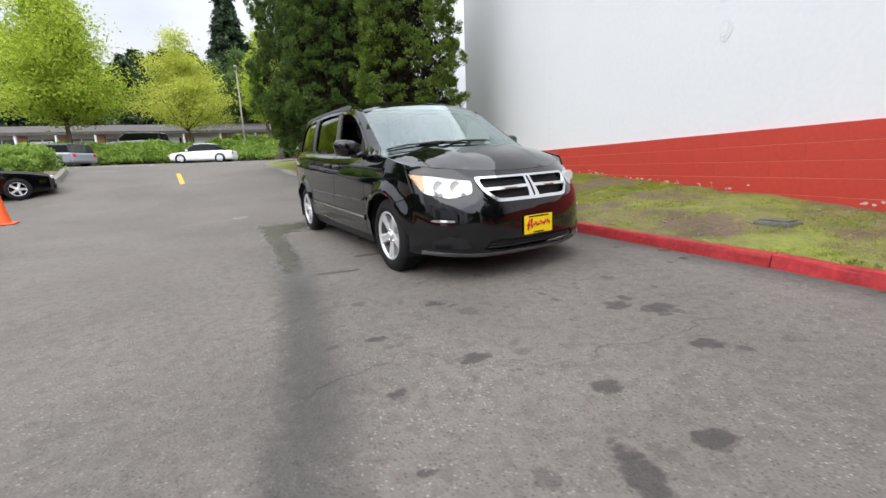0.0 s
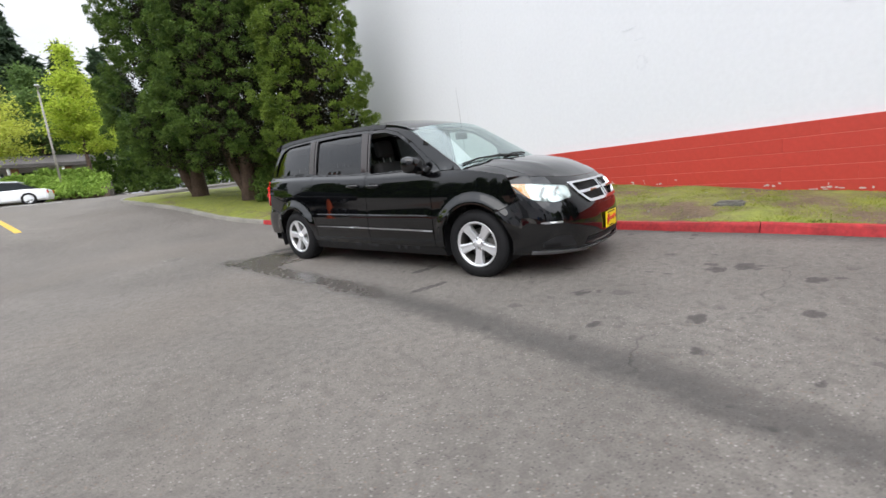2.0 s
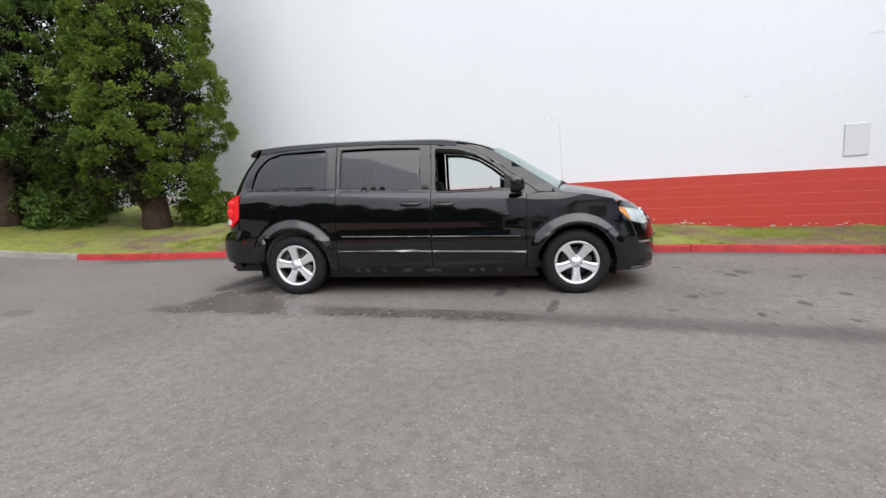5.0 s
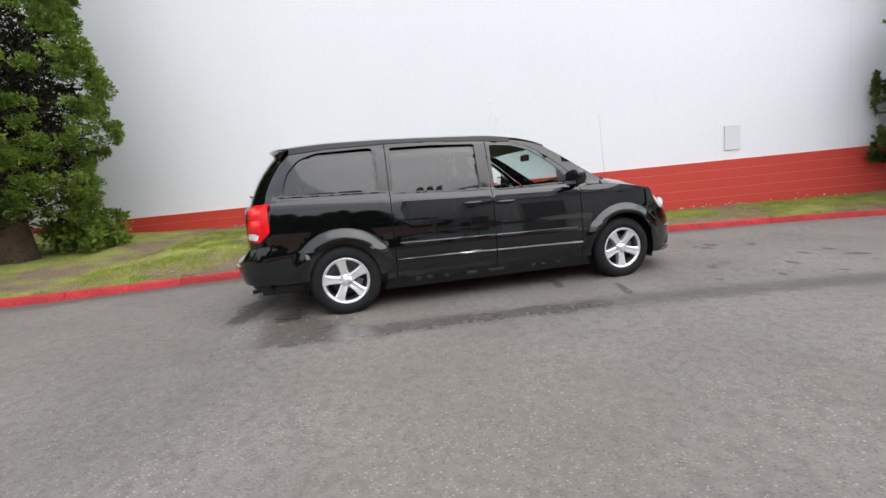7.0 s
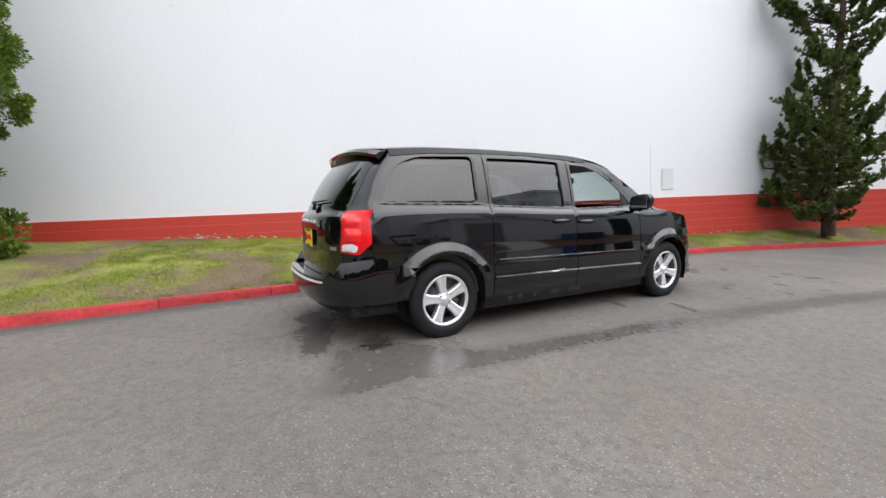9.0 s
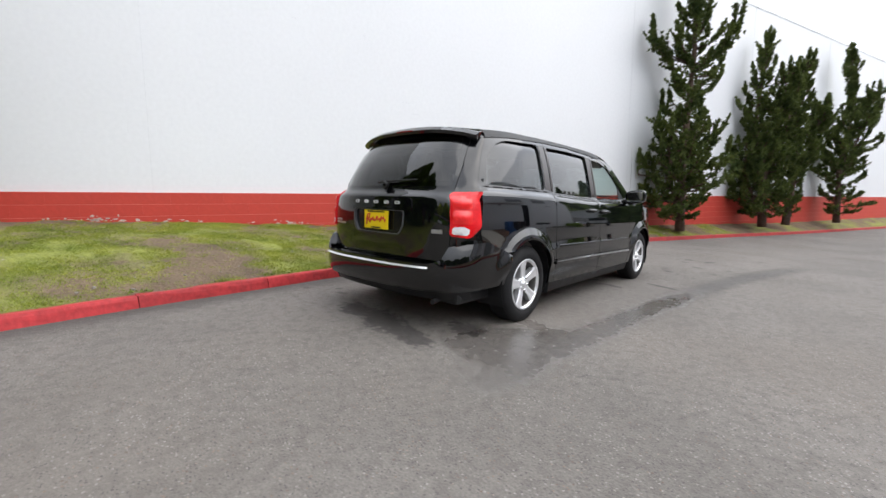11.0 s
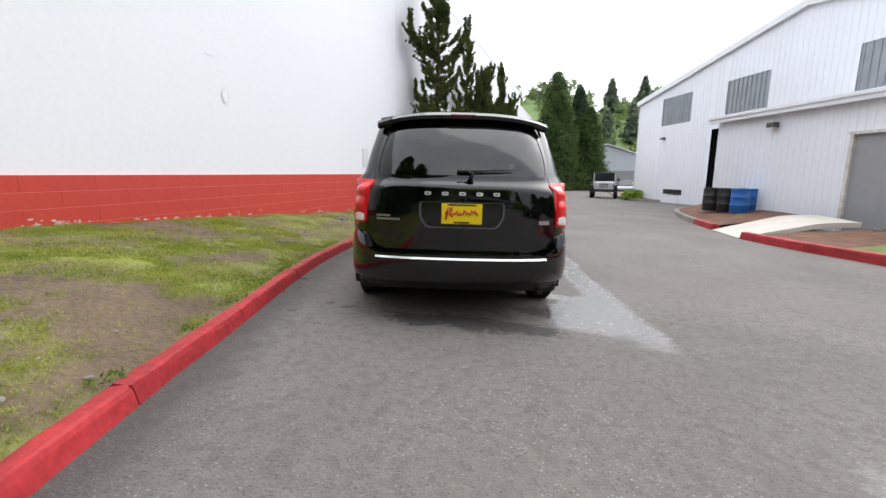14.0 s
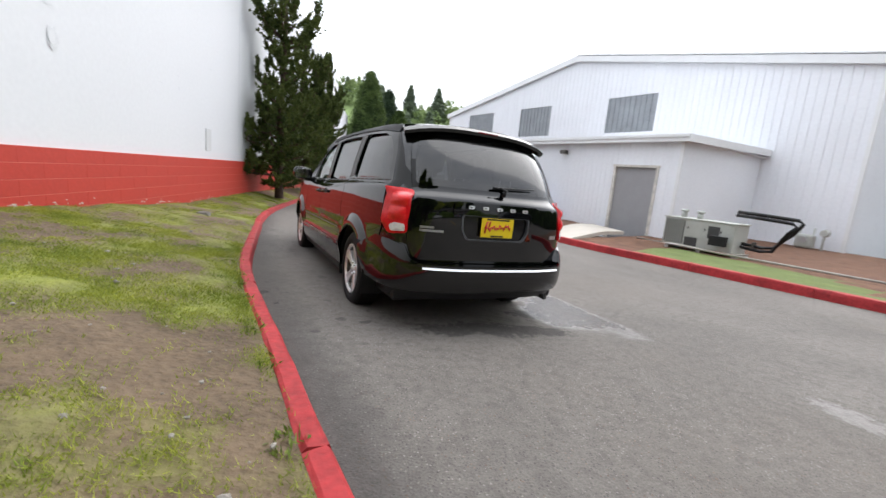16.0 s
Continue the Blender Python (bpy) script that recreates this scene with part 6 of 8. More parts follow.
for b in bars:
    ppart("grille_bar", panel(b, nose_map, 0.04, d=-0.016, thick=0.03), M_CHROME, grille, "chrome bar")
bm = bmesh.new()
for i in range(9):
    z = 0.685 + i * 0.018
    add_tube(bm, [nose_map(-0.44 + 0.88 * k / 10, z, 0.03) for k in range(11)], 0.003, 4)
ppart("grille_mesh", bm, M_PLASTIC, grille)
# skin round the grille and lamps, up to the bonnet edge
skin = HALF_SKIN + [(1.15, 0.70), (0.5, 0.64), (-0.5, 0.64), (-1.15, 0.70)] + [(-p[0], p[1]) for p in HALF_SKIN[:0:-1]]
ppart("nose_skin", panel(skin, nose_map, 0.04, [GR, LAMP_POLY(1), LAMP_POLY(-1)], d=0.004), M_BLACK)

# bonnet, wing tops and cowl
def hood_front(v):
    return lip_u(v) - 0.004


def screen_base(v):
    return 1.64 - 0.27 * (abs(v) / 0.8) ** 2


hv = [-0.735 + 1.47 * i / 14 for i in range(15)]
bonnet = [(screen_base(v) - 0.03, v) for v in hv] + [(hood_front(v), v) for v in hv[::-1]]
ppart("bonnet", panel(bonnet, hood_map, 0.05), M_BLACK)
for s in (-1, 1):
    us = [1.20 + (1.93 - 1.20) * i / 8 for i in range(9)]
    strip = [(u, s * 0.742) for u in us] + [(lip_u(0.742) - 0.004, s * 0.742), (lip_u(0.82) - 0.004, s * 0.82)] + [(u, s * (side_w(u, cval(u, FENDER_TOP)) - 0.001)) for u in us[::-1]]
    ppart("wing_top", panel(strip, hood_map, 0.05), M_BLACK)
cowl = [(screen_base(v) - 0.02, v) for v in hv] + [(screen_base(v) - 0.24, v) for v in hv[::-1]]
ppart("cowl", panel(cowl, lambda a, b, d: hood_map(a, b, d + 0.02), 0.06, thick=0), M_PLASTIC)

# windscreen between the pillars
EDGE_U, EDGE_Z = [1.40, 1.30, 1.08, 0.86, 0.66], [1.087, 1.155, 1.295, 1.435, 1.555]
EB = [0.0, 0.13, 0.42, 0.71, 1.0]


def screen_map(a, b, d):
    u, z = smooth_interp(b, EB, EDGE_U), smooth_interp(b, EB, EDGE_Z)
    w = side_w(u, z) - 0.012
    k = 1 - a * a
    return Vector((u + (0.20 - 0.06 * b) * k - d * 0.5, a * w, z + (0.04 + 0.02 * b) * k - d * 0.7))


ppart("windscreen", panel([(-1, 0), (-1, 1), (1, 1), (1, 0)], screen_map, 0.06, thick=0), M_SCREEN, van, "clear windscreen")
ppart("screen_band", panel([(-0.97, 0.955), (-0.97, 0.995), (0.97, 0.995), (0.97, 0.955)], screen_map, 0.06, d=0.004, thick=0), M_PLASTIC)
for v0, v1 in ((0.55, -0.05), (0.02, -0.60)):
    bm = bmesh.new()
    p0 = hood_map(screen_base(v0) - 0.09, v0, -0.01)
    p1 = screen_map(v1 / 0.86, 0.10, -0.02)
    p2 = screen_map((v0 * 0.2 + v1 * 0.8) / 0.86, 0.17, -0.02)
    add_tube(bm, [p0, p0.lerp(p1, 0.5) + Vector((0, 0, 0.02)), p1], [0.012, 0.009, 0.006], 6)
    add_tube(bm, [screen_map((v1 - 0.22) / 0.86, 0.065, -0.016), p1, screen_map((v1 + 0.28) / 0.86, 0.085, -0.016)], 0.009, 6)
    ppart("wiper", bm, M_PLASTIC, van, "black wiper")

# roof, aerial
rv = [-1 + 2 * i / 12 for i in range(13)]
front = [(0.70 + 0.07 * (1 - t * t), t * (side_w(0.62, 1.56) - 0.02)) for t in rv]
sidel = [(u, side_w(u, cval(u, RAIL))) for u in [0.4 - 2.35 * i / 30 for i in range(31)]]
rear = [(-2.10 - 0.03 * (1 - t * t) + 0.10 * abs(t) ** 4, t * 0.69) for t in rv[::-1]]
roof_poly = front + sidel + rear + [(u, -w) for u, w in sidel[::-1]]
ppart("roof", panel(roof_poly, roof_map, 0.07), M_BLACK)
ppart("aerial", rod((1.42, -0.80, 1.06), (1.36, -0.80, 1.85), 0.0012, 0.0007, 6), M_PLASTIC, van, "thin black aerial")

# tailgate with glass, rear bumper
TG = rounded([(-0.75, 0.60), (-0.765, 0.85), (-0.80, 1.13), (-0.84, 1.35), (-0.83, 1.645), (0.83, 1.645), (0.84, 1.35), (0.80, 1.13), (0.765, 0.85), (0.75, 0.60)], 0.03)
RG = rounded([(-0.78, 1.185), (-0.80, 1.35), (-0.765, 1.60), (0.765, 1.60), (0.80, 1.35), (0.78, 1.185)], 0.05)
RECESS = rounded([(-0.34, 0.985), (-0.33, 0.86), (-0.28, 0.785), (0.28, 0.785), (0.33, 0.86), (0.34, 0.985)], 0.03)
gate = ppart("tailgate", panel(TG, tail_map, 0.05, [RG, RECESS], extra=[(-0.82 + 0.04 * i, z) for i in range(42) for z in (1.070, 1.090, 1.104, 1.120, 1.136, 1.152, 1.166)]), M_BLACK)
ppart("rear_glass", panel([((p[0]) * 1.02, (p[1] - 1.38) * 1.04 + 1.38) for p in RG], tail_map, 0.08, d=0.004, thick=0), M_TINT, gate, "dark tinted rear window")
ppart("plate_recess", panel([(p[0] * 1.01, (p[1] - 0.88) * 1.02 + 0.88) for p in RECESS], tail_map, 0.06, d=0.022, thick=0), M_GLOSSBLK, gate, "black number plate recess")
ppart("recess_lip", panel(RECESS, tail_map, 0.04, [[((p[0]) * 0.955, (p[1] - 0.89) * 0.93 + 0.89) for p in RECESS]], d=-0.003, thick=0.025), M_GREY_RECESS, gate)
ppart("gate_garnish", panel(rounded([(-0.42, 0.985), (-0.42, 1.085), (0.42, 1.085), (0.42, 0.985)], 0.02), tail_map, 0.05, d=-0.012, thick=0.03), M_BLACK, gate)
for i in range(5):
    c = -0.27 + 0.135 * i
    ppart("badge_bar", panel(rounded([(c - 0.026, 1.034), (c - 0.026, 1.060), (c + 0.026, 1.060), (c + 0.026, 1.034)], 0.010), tail_map, 0.03, [rounded([(c - 0.013, 1.043), (c - 0.013, 1.051), (c + 0.013, 1.051), (c + 0.013, 1.043)], 0.004)], d=-0.020, thick=0.01), M_BADGE, gate, "chrome badge")
for zc, a, b in ((0.868, 0.56, 0.67), (0.842, 0.48, 0.67)):
    ppart("badge_bar", panel([(a, zc - 0.008), (a, zc + 0.008), (b, zc + 0.008), (b, zc - 0.008)], tail_map, 0.05, d=-0.006, thick=0.005), M_SATIN, gate, "small silver badge")
ppart("badge_bar", panel([(-0.70, 0.82), (-0.70, 0.85), (-0.61, 0.85), (-0.61, 0.82)], tail_map, 0.05, d=-0.006, thick=0.005), M_SATIN, gate, "small silver badge")
bm = bmesh.new()
add_tube(bm, [tail_map(-0.06, 1.155, -0.02), tail_map(-0.09, 1.20, -0.03), tail_map(-0.02, 1.222, -0.03)], [0.02, 0.016, 0.012], 6)
add_tube(bm, [tail_map(0.05 - 0.05 * i, 1.215 + 0.002 * i, -0.026) for i in range(11)], [0.013, 0.013, 0.012, 0.011, 0.010, 0.009, 0.008, 0.008, 0.007, 0.006, 0.005], 6)
ppart("rear_wiper", bm, M_PLASTIC, gate, "black rear wiper")
# spoiler
bm = bmesh.new()
secs = []
for i in range(15):
    t = -1 + 2 * i / 14
    w = t * 0.712
    back = -2.195 + 0.12 * abs(t) ** 3
    z = 1.672 - 0.066 * abs(t) ** 3
    secs.append([bm.verts.new(p) for p in ((-2.02 + 0.05 * abs(t) ** 3, w * 0.98, z + 0.04), (back + 0.04, w, z + 0.022), (back, w, z - 0.004), (back + 0.015, w, z - 0.03), (-2.10 + 0.06 * abs(t) ** 3, w * 0.98, z - 0.045))])
for a, b in zip(secs, secs[1:]):
    for k in range(4):
        f = bm.faces.new((a[k], a[k + 1], b[k + 1], b[k]))
        f.smooth = k == 0
bm.faces.new(secs[0])
bm.faces.new(secs[-1][::-1])
sp = ppart("spoiler", bm, M_BLACK, gate)
ppart("brake_light", box((-2.198, -0.10, 1.660), (-2.18, 0.10, 1.674), 0.004), M_REDDIM, sp, "red high brake light")
# bumper
half_rb = [(0.66, 0.592), (0.76, 0.63), (0.80, 0.715), (0.93, 0.742), (1.14, 0.757), (1.40, 0.668), (1.475, 0.625), (1.405, 0.44), (1.39, 0.395), (0.9, 0.375)]
rb = [(-p[0], p[1]) for p in half_rb[::-1]] + half_rb
rbump = ppart("rear_bumper", panel(rb, rbump_map, 0.045), M_BLACK)
ppart("bumper_shelf", panel([(-0.80, 0.0), (-0.80, 0.16), (0.80, 0.16), (0.80, 0.0)], lambda a, b, d: Vector((rbump_map(a, 0.592, 0).x + b, rbump_map(a, 0.592, 0).y, 0.594 - d)), 0.06, thick=0), M_BLACK, rbump)
ppart("chrome_strip", panel([(-0.66, 0.558), (-0.66, 0.572), (0.66, 0.572), (0.66, 0.558)], lambda a, b, d: rbump_map(a, b, d + (b - 0.558) * 0.6), 0.06, d=-0.012, thick=0.012), M_BADGE, rbump, "thin chrome strip")
ppart("bumper_valance", panel([(-0.98, 0.30), (-0.98, 0.40), (0.98, 0.40), (0.98, 0.30)], lambda a, b, d: rbump_map(a, b, d + 0.03), 0.06), M_PLASTIC, rbump)
for s in (-1, 1):
    ppart("bumper_cheek", panel([(s * 0.775, 0.60), (s * 0.755, 0.62), (s * 0.79, 0.72), (s * 0.93, 0.75), (s * 1.02, 0.762)], lambda a, b, d: rbump_map(a, b, d + 0.02), 0.05, thick=0.05), M_BLACK, rbump)
bm = bmesh.new()
add_tube(bm, [(-2.0, -0.60, 0.30), (-2.30, -0.62, 0.30), (-2.46, -0.64, 0.285)], 0.022, 10)
ppart("exhaust", bm, M_PLASTIC, van, "dark sooty exhaust pipe")

# yellow dealer plates front and back, with unreadable red script as strokes
def plate(name, centre, normal_sign, tilt):
    m = Matrix.Translation(centre) @ Matrix.Rotation(tilt, 4, "Y")
    bm = box((-0.004, -0.155, -0.078), (0.004, 0.155, 0.078), 0.002)
    bmesh.ops.transform(bm, matrix=m, verts=bm.verts)
    pl = ppart("number_plate", bm, M_YELLOWP, van, "yellow dealer plate with red script")
    x = 0.006 * normal_sign
    bm = bmesh.new()
    rnd = random.Random(5)
    pts = []
    for i in range(31):
        t = i / 30
        pts.append((x, (-0.125 + 0.25 * t) * normal_sign, 0.004 + 0.016 * math.sin(i * 1.9) + 0.012 * math.sin(i * 0.8) - 0.01 + 0.02 * t))
    add_tube(bm, pts, 0.006, 5)
    add_tube(bm, [(x, -0.12 * normal_sign, -0.045), (x, -0.105 * normal_sign, 0.045), (x, -0.075 * normal_sign, 0.05), (x, -0.085 * normal_sign, 0.01)], 0.007, 5)
    bmesh.ops.transform(bm, matrix=m, verts=bm.verts)
    ppart("script_stroke", bm, M_REDINK, pl, "red script strokes")
    for a, b, z in ((-0.11, 0.11, 0.068), (-0.06, 0.06, -0.066)):
        bm = box((min(x, 0), a, z - 0.006), (max(x, 0), b, z + 0.006))
        bmesh.ops.transform(bm, matrix=m, verts=bm.verts)
        ppart("plate_frame_bar", bm, M_PLASTIC, pl)


plate("rear", tail_map(0.0, 0.895, -0.004), -1, 0.0)
plate("front", nose_map(0.001, 0.46, -0.012), 1, 0.0)

# underbody, engine block, cabin
part("floor_pan", box((-2.35, -0.80, 0.26), (2.10, 0.80, 0.36), 0.03), M_PLASTIC, van)
part("engine_block", box((1.15, -0.52, 0.36), (2.15, 0.52, 0.98), 0.05), M_PLASTIC, van)
part("radiator_panel", box((2.15, -0.60, 0.30), (2.25, 0.60, 0.80)), M_PLASTIC, van)
for s in (-1, 1):
    part("inner_arch", box((-2.0, s * 0.60 - 0.02, 0.36), (-1.08, s * 0.60 + 0.02, 0.80)), M_PLASTIC, van)
    part("side_trim", box((-2.2, s * 0.80 - 0.02, 0.36), (1.05, s * 0.80 + 0.02, 1.05)), M_LINER, van)
part("headliner", panel([(p[0] * 0.95, p[1] * 0.90) for p in roof_poly], lambda a, b, d: roof_map(a, b, d + 0.05), 0.12, thick=0), M_HEADLINER, van, "pale grey headlining")
bm = bmesh.new()
add_box(bm, (0.92, -0.80, 0.62), (1.36, 0.80, 1.03), 0.06)
add_box(bm, (0.86, 0.18, 0.98), (1.20, 0.58, 1.09), 0.04)
dash = part("dashboard", bm, M_PLASTIC, van)
bm = bmesh.new()
ring = []
for i in range(24):
    a = 2 * math.pi * i / 24
    c = Matrix.Translation((0.74, 0.38, 0.98)) @ Matrix.Rotation(radians(-25), 4, "Y") @ Vector((0, 0.19 * math.cos(a), 0.19 * math.sin(a)))
    ring.append(c)
add_tube(bm, ring + ring[:1], 0.015, 8)
add_rod(bm, (0.74, 0.38, 0.98), (0.95, 0.38, 0.93), 0.05, 0.04)
add_tube(bm, [ring[0], (0.745, 0.38, 0.98), ring[12]], 0.016, 6)
part("steering_wheel", bm, M_PLASTIC, dash)


def car_seat(u, v, wide=0.50):
    bm = bmesh.new()
    add_box(bm, (u - 0.25, v - wide / 2, 0.52), (u + 0.27, v + wide / 2, 0.70), 0.06)
    add_box(bm, (u - 0.22, v - 0.15, 0.34), (u + 0.18, v + 0.15, 0.54), 0.02)
    seat = part("seat", bm, M_SEAT, van, "dark cloth seat")
    m = Matrix.Translation((u - 0.22, v, 0.66)) @ Matrix.Rotation(radians(-14), 4, "Y")
    part("backrest", box((-0.08, -wide / 2, 0.0), (0.08, wide / 2, 0.60), 0.06, m), M_SEAT, seat)
    for o in ((0,) if wide < 0.7 else (-0.42, 0.42)):
        hr = part("headrest", box((-0.06, o - 0.14, 0.66), (0.05, o + 0.14, 0.88), 0.05, m), M_SEAT, seat)
        part("headrest_post", rod(m @ Vector((0, o - 0.06, 0.58)), m @ Vector((0, o - 0.06, 0.70)), 0.008, n=6), M_SATIN, hr)
        part("headrest_post", rod(m @ Vector((0, o + 0.06, 0.58)), m @ Vector((0, o + 0.06, 0.70)), 0.008, n=6), M_SATIN, hr)


for v in (-0.40, 0.40):
    car_seat(0.28, v)
    car_seat(-0.65, v)
car_seat(-1.55, 0.0, 1.2)
part("rear_view_mirror", box((0.80, -0.11, 1.42), (0.83, 0.11, 1.50), 0.012), M_PLASTIC, van)


# ---- wheels ----
def build_wheel():
    """Alloy wheel, outer face towards -y, hub at the origin."""
    root = new("wheel", None)
    R, W = TYRE_R, 0.112
    bm = bmesh.new()
    prof = [(0.222, -W * 0.80), (0.243, -W * 0.97), (0.275, -W), (0.312, -W * 0.93), (0.334, -W * 0.78), (R - 0.002, -W * 0.55), (R, -W * 0.25), (R, W * 0.25), (R - 0.002, W * 0.55), (0.334, W * 0.78), (0.312, W * 0.93), (0.275, W), (0.212, W * 0.8)]
    add_lathe(bm, prof, 48, "y")
    tyre = part("tyre", bm, M_TYRE, root, "black rubber tyre")
    bm = bmesh.new()
    for k in range(60):
        a = 2 * math.pi * k / 60
        for y0, y1 in ((-0.075, -0.03), (-0.02, 0.02), (0.03, 0.075)):
            m = Matrix.Rotation(a, 4, "Y") @ Matrix.Translation((0, 0, R))
            add_box(bm, (-0.010, y0, -0.004), (0.010, y1, 0.0025), 0, m)
    part("tread", bm, M_TYRE, tyre)
    bm = bmesh.new()
    add_lathe(bm, [(0.226, -0.094), (0.231, -0.100), (0.224, -0.104), (0.212, -0.099), (0.203, -0.086)], 48, "y")
    rim = part("rim", bm, M_ALLOY, root, "silver alloy rim")
    # dark steel colour stands in for the shade behind the spokes
    part("barrel", add_lathe(bmesh.new(), [(0.204, -0.087), (0.197, -0.07), (0.192, 0.06), (0.205, 0.085), (0.216, 0.085)], 48, "y"), M_DISC, rim, "inner barrel coloured dark grey for shade")
    for k in range(5):
        a = 2 * math.pi * k / 5 + math.pi / 2
        bm = bmesh.new()
        rings = []
        for r, hw, y, th in ((0.030, 0.030, -0.072, 0.06), (0.070, 0.036, -0.079, 0.06), (0.110, 0.037, -0.085, 0.06), (0.150, 0.041, -0.090, 0.055), (0.188, 0.050, -0.094, 0.05), (0.214, 0.066, -0.096, 0.05)):
            rings.append([bm.verts.new(p) for p in ((r, y + th, -hw), (r, y + 0.006, -hw), (r, y, -hw * 0.72), (r, y + 0.004, 0), (r, y, hw * 0.72), (r, y + 0.006, hw), (r, y + th, hw))])
        for p, q in zip(rings, rings[1:]):
            for j in range(6):
                bm.faces.new((p[j], p[j + 1], q[j + 1], q[j]))
        bm.faces.new(rings[0])
        bm.faces.new(rings[-1][::-1])
        bmesh.ops.transform(bm, matrix=Matrix.Rotation(a, 4, "Y"), verts=bm.verts)
        part("spoke", bm, M_ALLOY, rim)
    bm = bmesh.new()
    add_lathe(bm, [(0.001, -0.094), (0.022, -0.094), (0.029, -0.089), (0.031, -0.076), (0.070, -0.074), (0.076, -0.062), (0.076, -0.02)], 24, "y")
    part("hub_cap", bm, M_ALLOY, rim)
    for k in range(5):
        a = 2 * math.pi * (k + 0.5) / 5 + math.pi / 2
        part("wheel_nut", rod((0.056 * math.cos(a), -0.055, -0.056 * math.sin(a)), (0.056 * math.cos(a), -0.090, -0.056 * math.sin(a)), 0.012, 0.010, 6), M_CHROME, rim)
    bm = bmesh.new()
    add_lathe(bm, [(0.001, -0.012), (0.07, -0.02), (0.075, -0.004), (0.150, -0.004), (0.150, 0.016), (0.001, 0.016)], 32, "y")
    add_box(bm, (0.09, -0.035, -0.06), (0.165, 0.05, 0.06), 0.01)
    part("brake_disc", bm, M_DISC, root, "grey brake disc")
    bm = bmesh.new()
    add_lathe(bm, [(0.001, 0.075), (0.2, 0.075)], 24, "y")
    part("wheel_back", bm, M_PLASTIC, root)
    return root


wheel = build_wheel()
wheel.parent = van
wheel["label"] = "five-spoke silver alloy wheel with black tyre"
wheel.matrix_basis = pose(AXLES[1], -0.838, HUBZ, 0, 0, 0)
for u, v, rz, spin in ((AXLES[0], -0.822, 0, 25), (AXLES[1], 0.838, 180, 10), (AXLES[0], 0.822, 180, 50)):
    copy_thing(wheel, pose(u, v, HUBZ, 0, 0, rz) @ pose(0, 0, 0, 0, spin, 0))

# ---- beds, slab and kerbs across the drive ----
M_MULCH = surface("bark_mulch", (0.15, 0.075, 0.045), rough=0.95, vary=0.5, scale=3, fine=30, bump=1.0, depth=0.04)
M_LAWN = surface("bright_lawn", (0.115, 0.15, 0.040), rough=0.9, vary=0.3, scale=2, fine=40, bump=0.8, depth=0.03)
KERB_A = [(-9.72, -5.75), (-10.1, -4.1), (-10.6, -2.7), (-11.2, -1.2), (-11.8, 0.4), (-12.5, 2.4), (-13.4, 4.8), (-14.0, 6.6)]
KERB_B = [(-13.4, -20.6), (-11.6, -19.4), (-10.45, -17.2), (-9.95, -14.0), (-9.75, -11.0), (-9.72, -8.0)]
KERB_C = [(-9.2, -62), (-9.0, -45), (-9.0, -34), (-9.3, -30.2), (-10.4, -28.4), (-12.2, -27.6)]
kerb_run("kerb_2", KERB_A, -1, lambda x, y: True, "red painted concrete kerb beside the lawn strip")
kerb_run("kerb_3", KERB_B, -1, lambda x, y: y > -9.6, "grey concrete kerb with a red painted end")
kerb_run("kerb_4", KERB_C, -1, lambda x, y: False, "grey concrete kerb in front of the metal building")


def bed(name, pts, deep, material, label, end_z=0.0, lift=0.12):
    line = catmull(pts, 0.3)
    verts, n = [], 14
    for p in line:
        z0 = ground_z(p.x, p.y) + lift
        for k in range(n + 1):
            t = k / n
            x, y = p.x - 0.919 * (0.12 + deep * t), p.y - 0.395 * (0.12 + deep * t)
            verts.append((x, y, z0 + (end_z - z0) * min(1, t * 1.6) + 0.03 * noise.noise((x * 2, y * 2, 0)) * min(1, k / 2)))
    w = n + 1
    faces = [(j * w + i, j * w + i + 1, (j + 1) * w + i + 1, (j + 1) * w + i) for j in range(len(line) - 1) for i in range(n)]
    return tagged(new(name, mesh_from(name, verts, faces, material, True)), label, "flower bed", kind="structure")


bed("bed_1", KERB_B, 4.0, M_MULCH, "brown bark mulch bed behind the kerb")
bed("lawn_strip", [(-10.35, -3.4)] + KERB_A[2:], 2.3, M_LAWN, "bright green lawn strip behind the kerb", -0.03)
bed("bed_2", KERB_A, 11.0, M_MULCH, "bare brown soil round the metal building", 0.0, 0.09)
bed("bed_3", KERB_C, 3.5, M_SOIL, "planted soil in front of the metal building", -0.5)


def build_slab():
    a, b = Vector((-9.70, -7.95, 0)), Vector((-9.70, -5.80, 0))
    back = Vector((-0.919, -0.395, 0))
    bm = bmesh.new()
    rows = []
    for k in range(9):
        t = k / 8
        r = []
        for p in (a, b):
            q = p + back * 3.3 * t
            z = ground_z(p.x, p.y) + 0.02 + (0.05 - ground_z(p.x, p.y)) * min(1, t * 1.5)
            r.append(bm.verts.new((q.x, q.y, z)))
        rows.append(r)
    for p, q in zip(rows, rows[1:]):
        bm.faces.new((p[0], p[1], q[1], q[0]))
    thicken(bm, 0.12)
    ob = part("slab", bm, surface("pale_concrete", (0.50, 0.46, 0.40), rough=0.85, vary=0.15, scale=1.5, fine=30, bump=0.3), None)
    tagged(ob, "pale concrete apron in front of the grey door", "pavement", kind="structure")


build_slab()


def to_annex(lx, ly, z):
    return AX @ Vector((lx, ly, z))


# ---- drums ----
M_BLUE = surface("blue_plastic_drum", (0.02, 0.13, 0.42), rough=0.4, vary=0.15, bump=0.05)
M_DRUMBLK = surface("black_steel_drum", (0.02, 0.02, 0.021), rough=0.5, vary=0.3, bump=0.05)


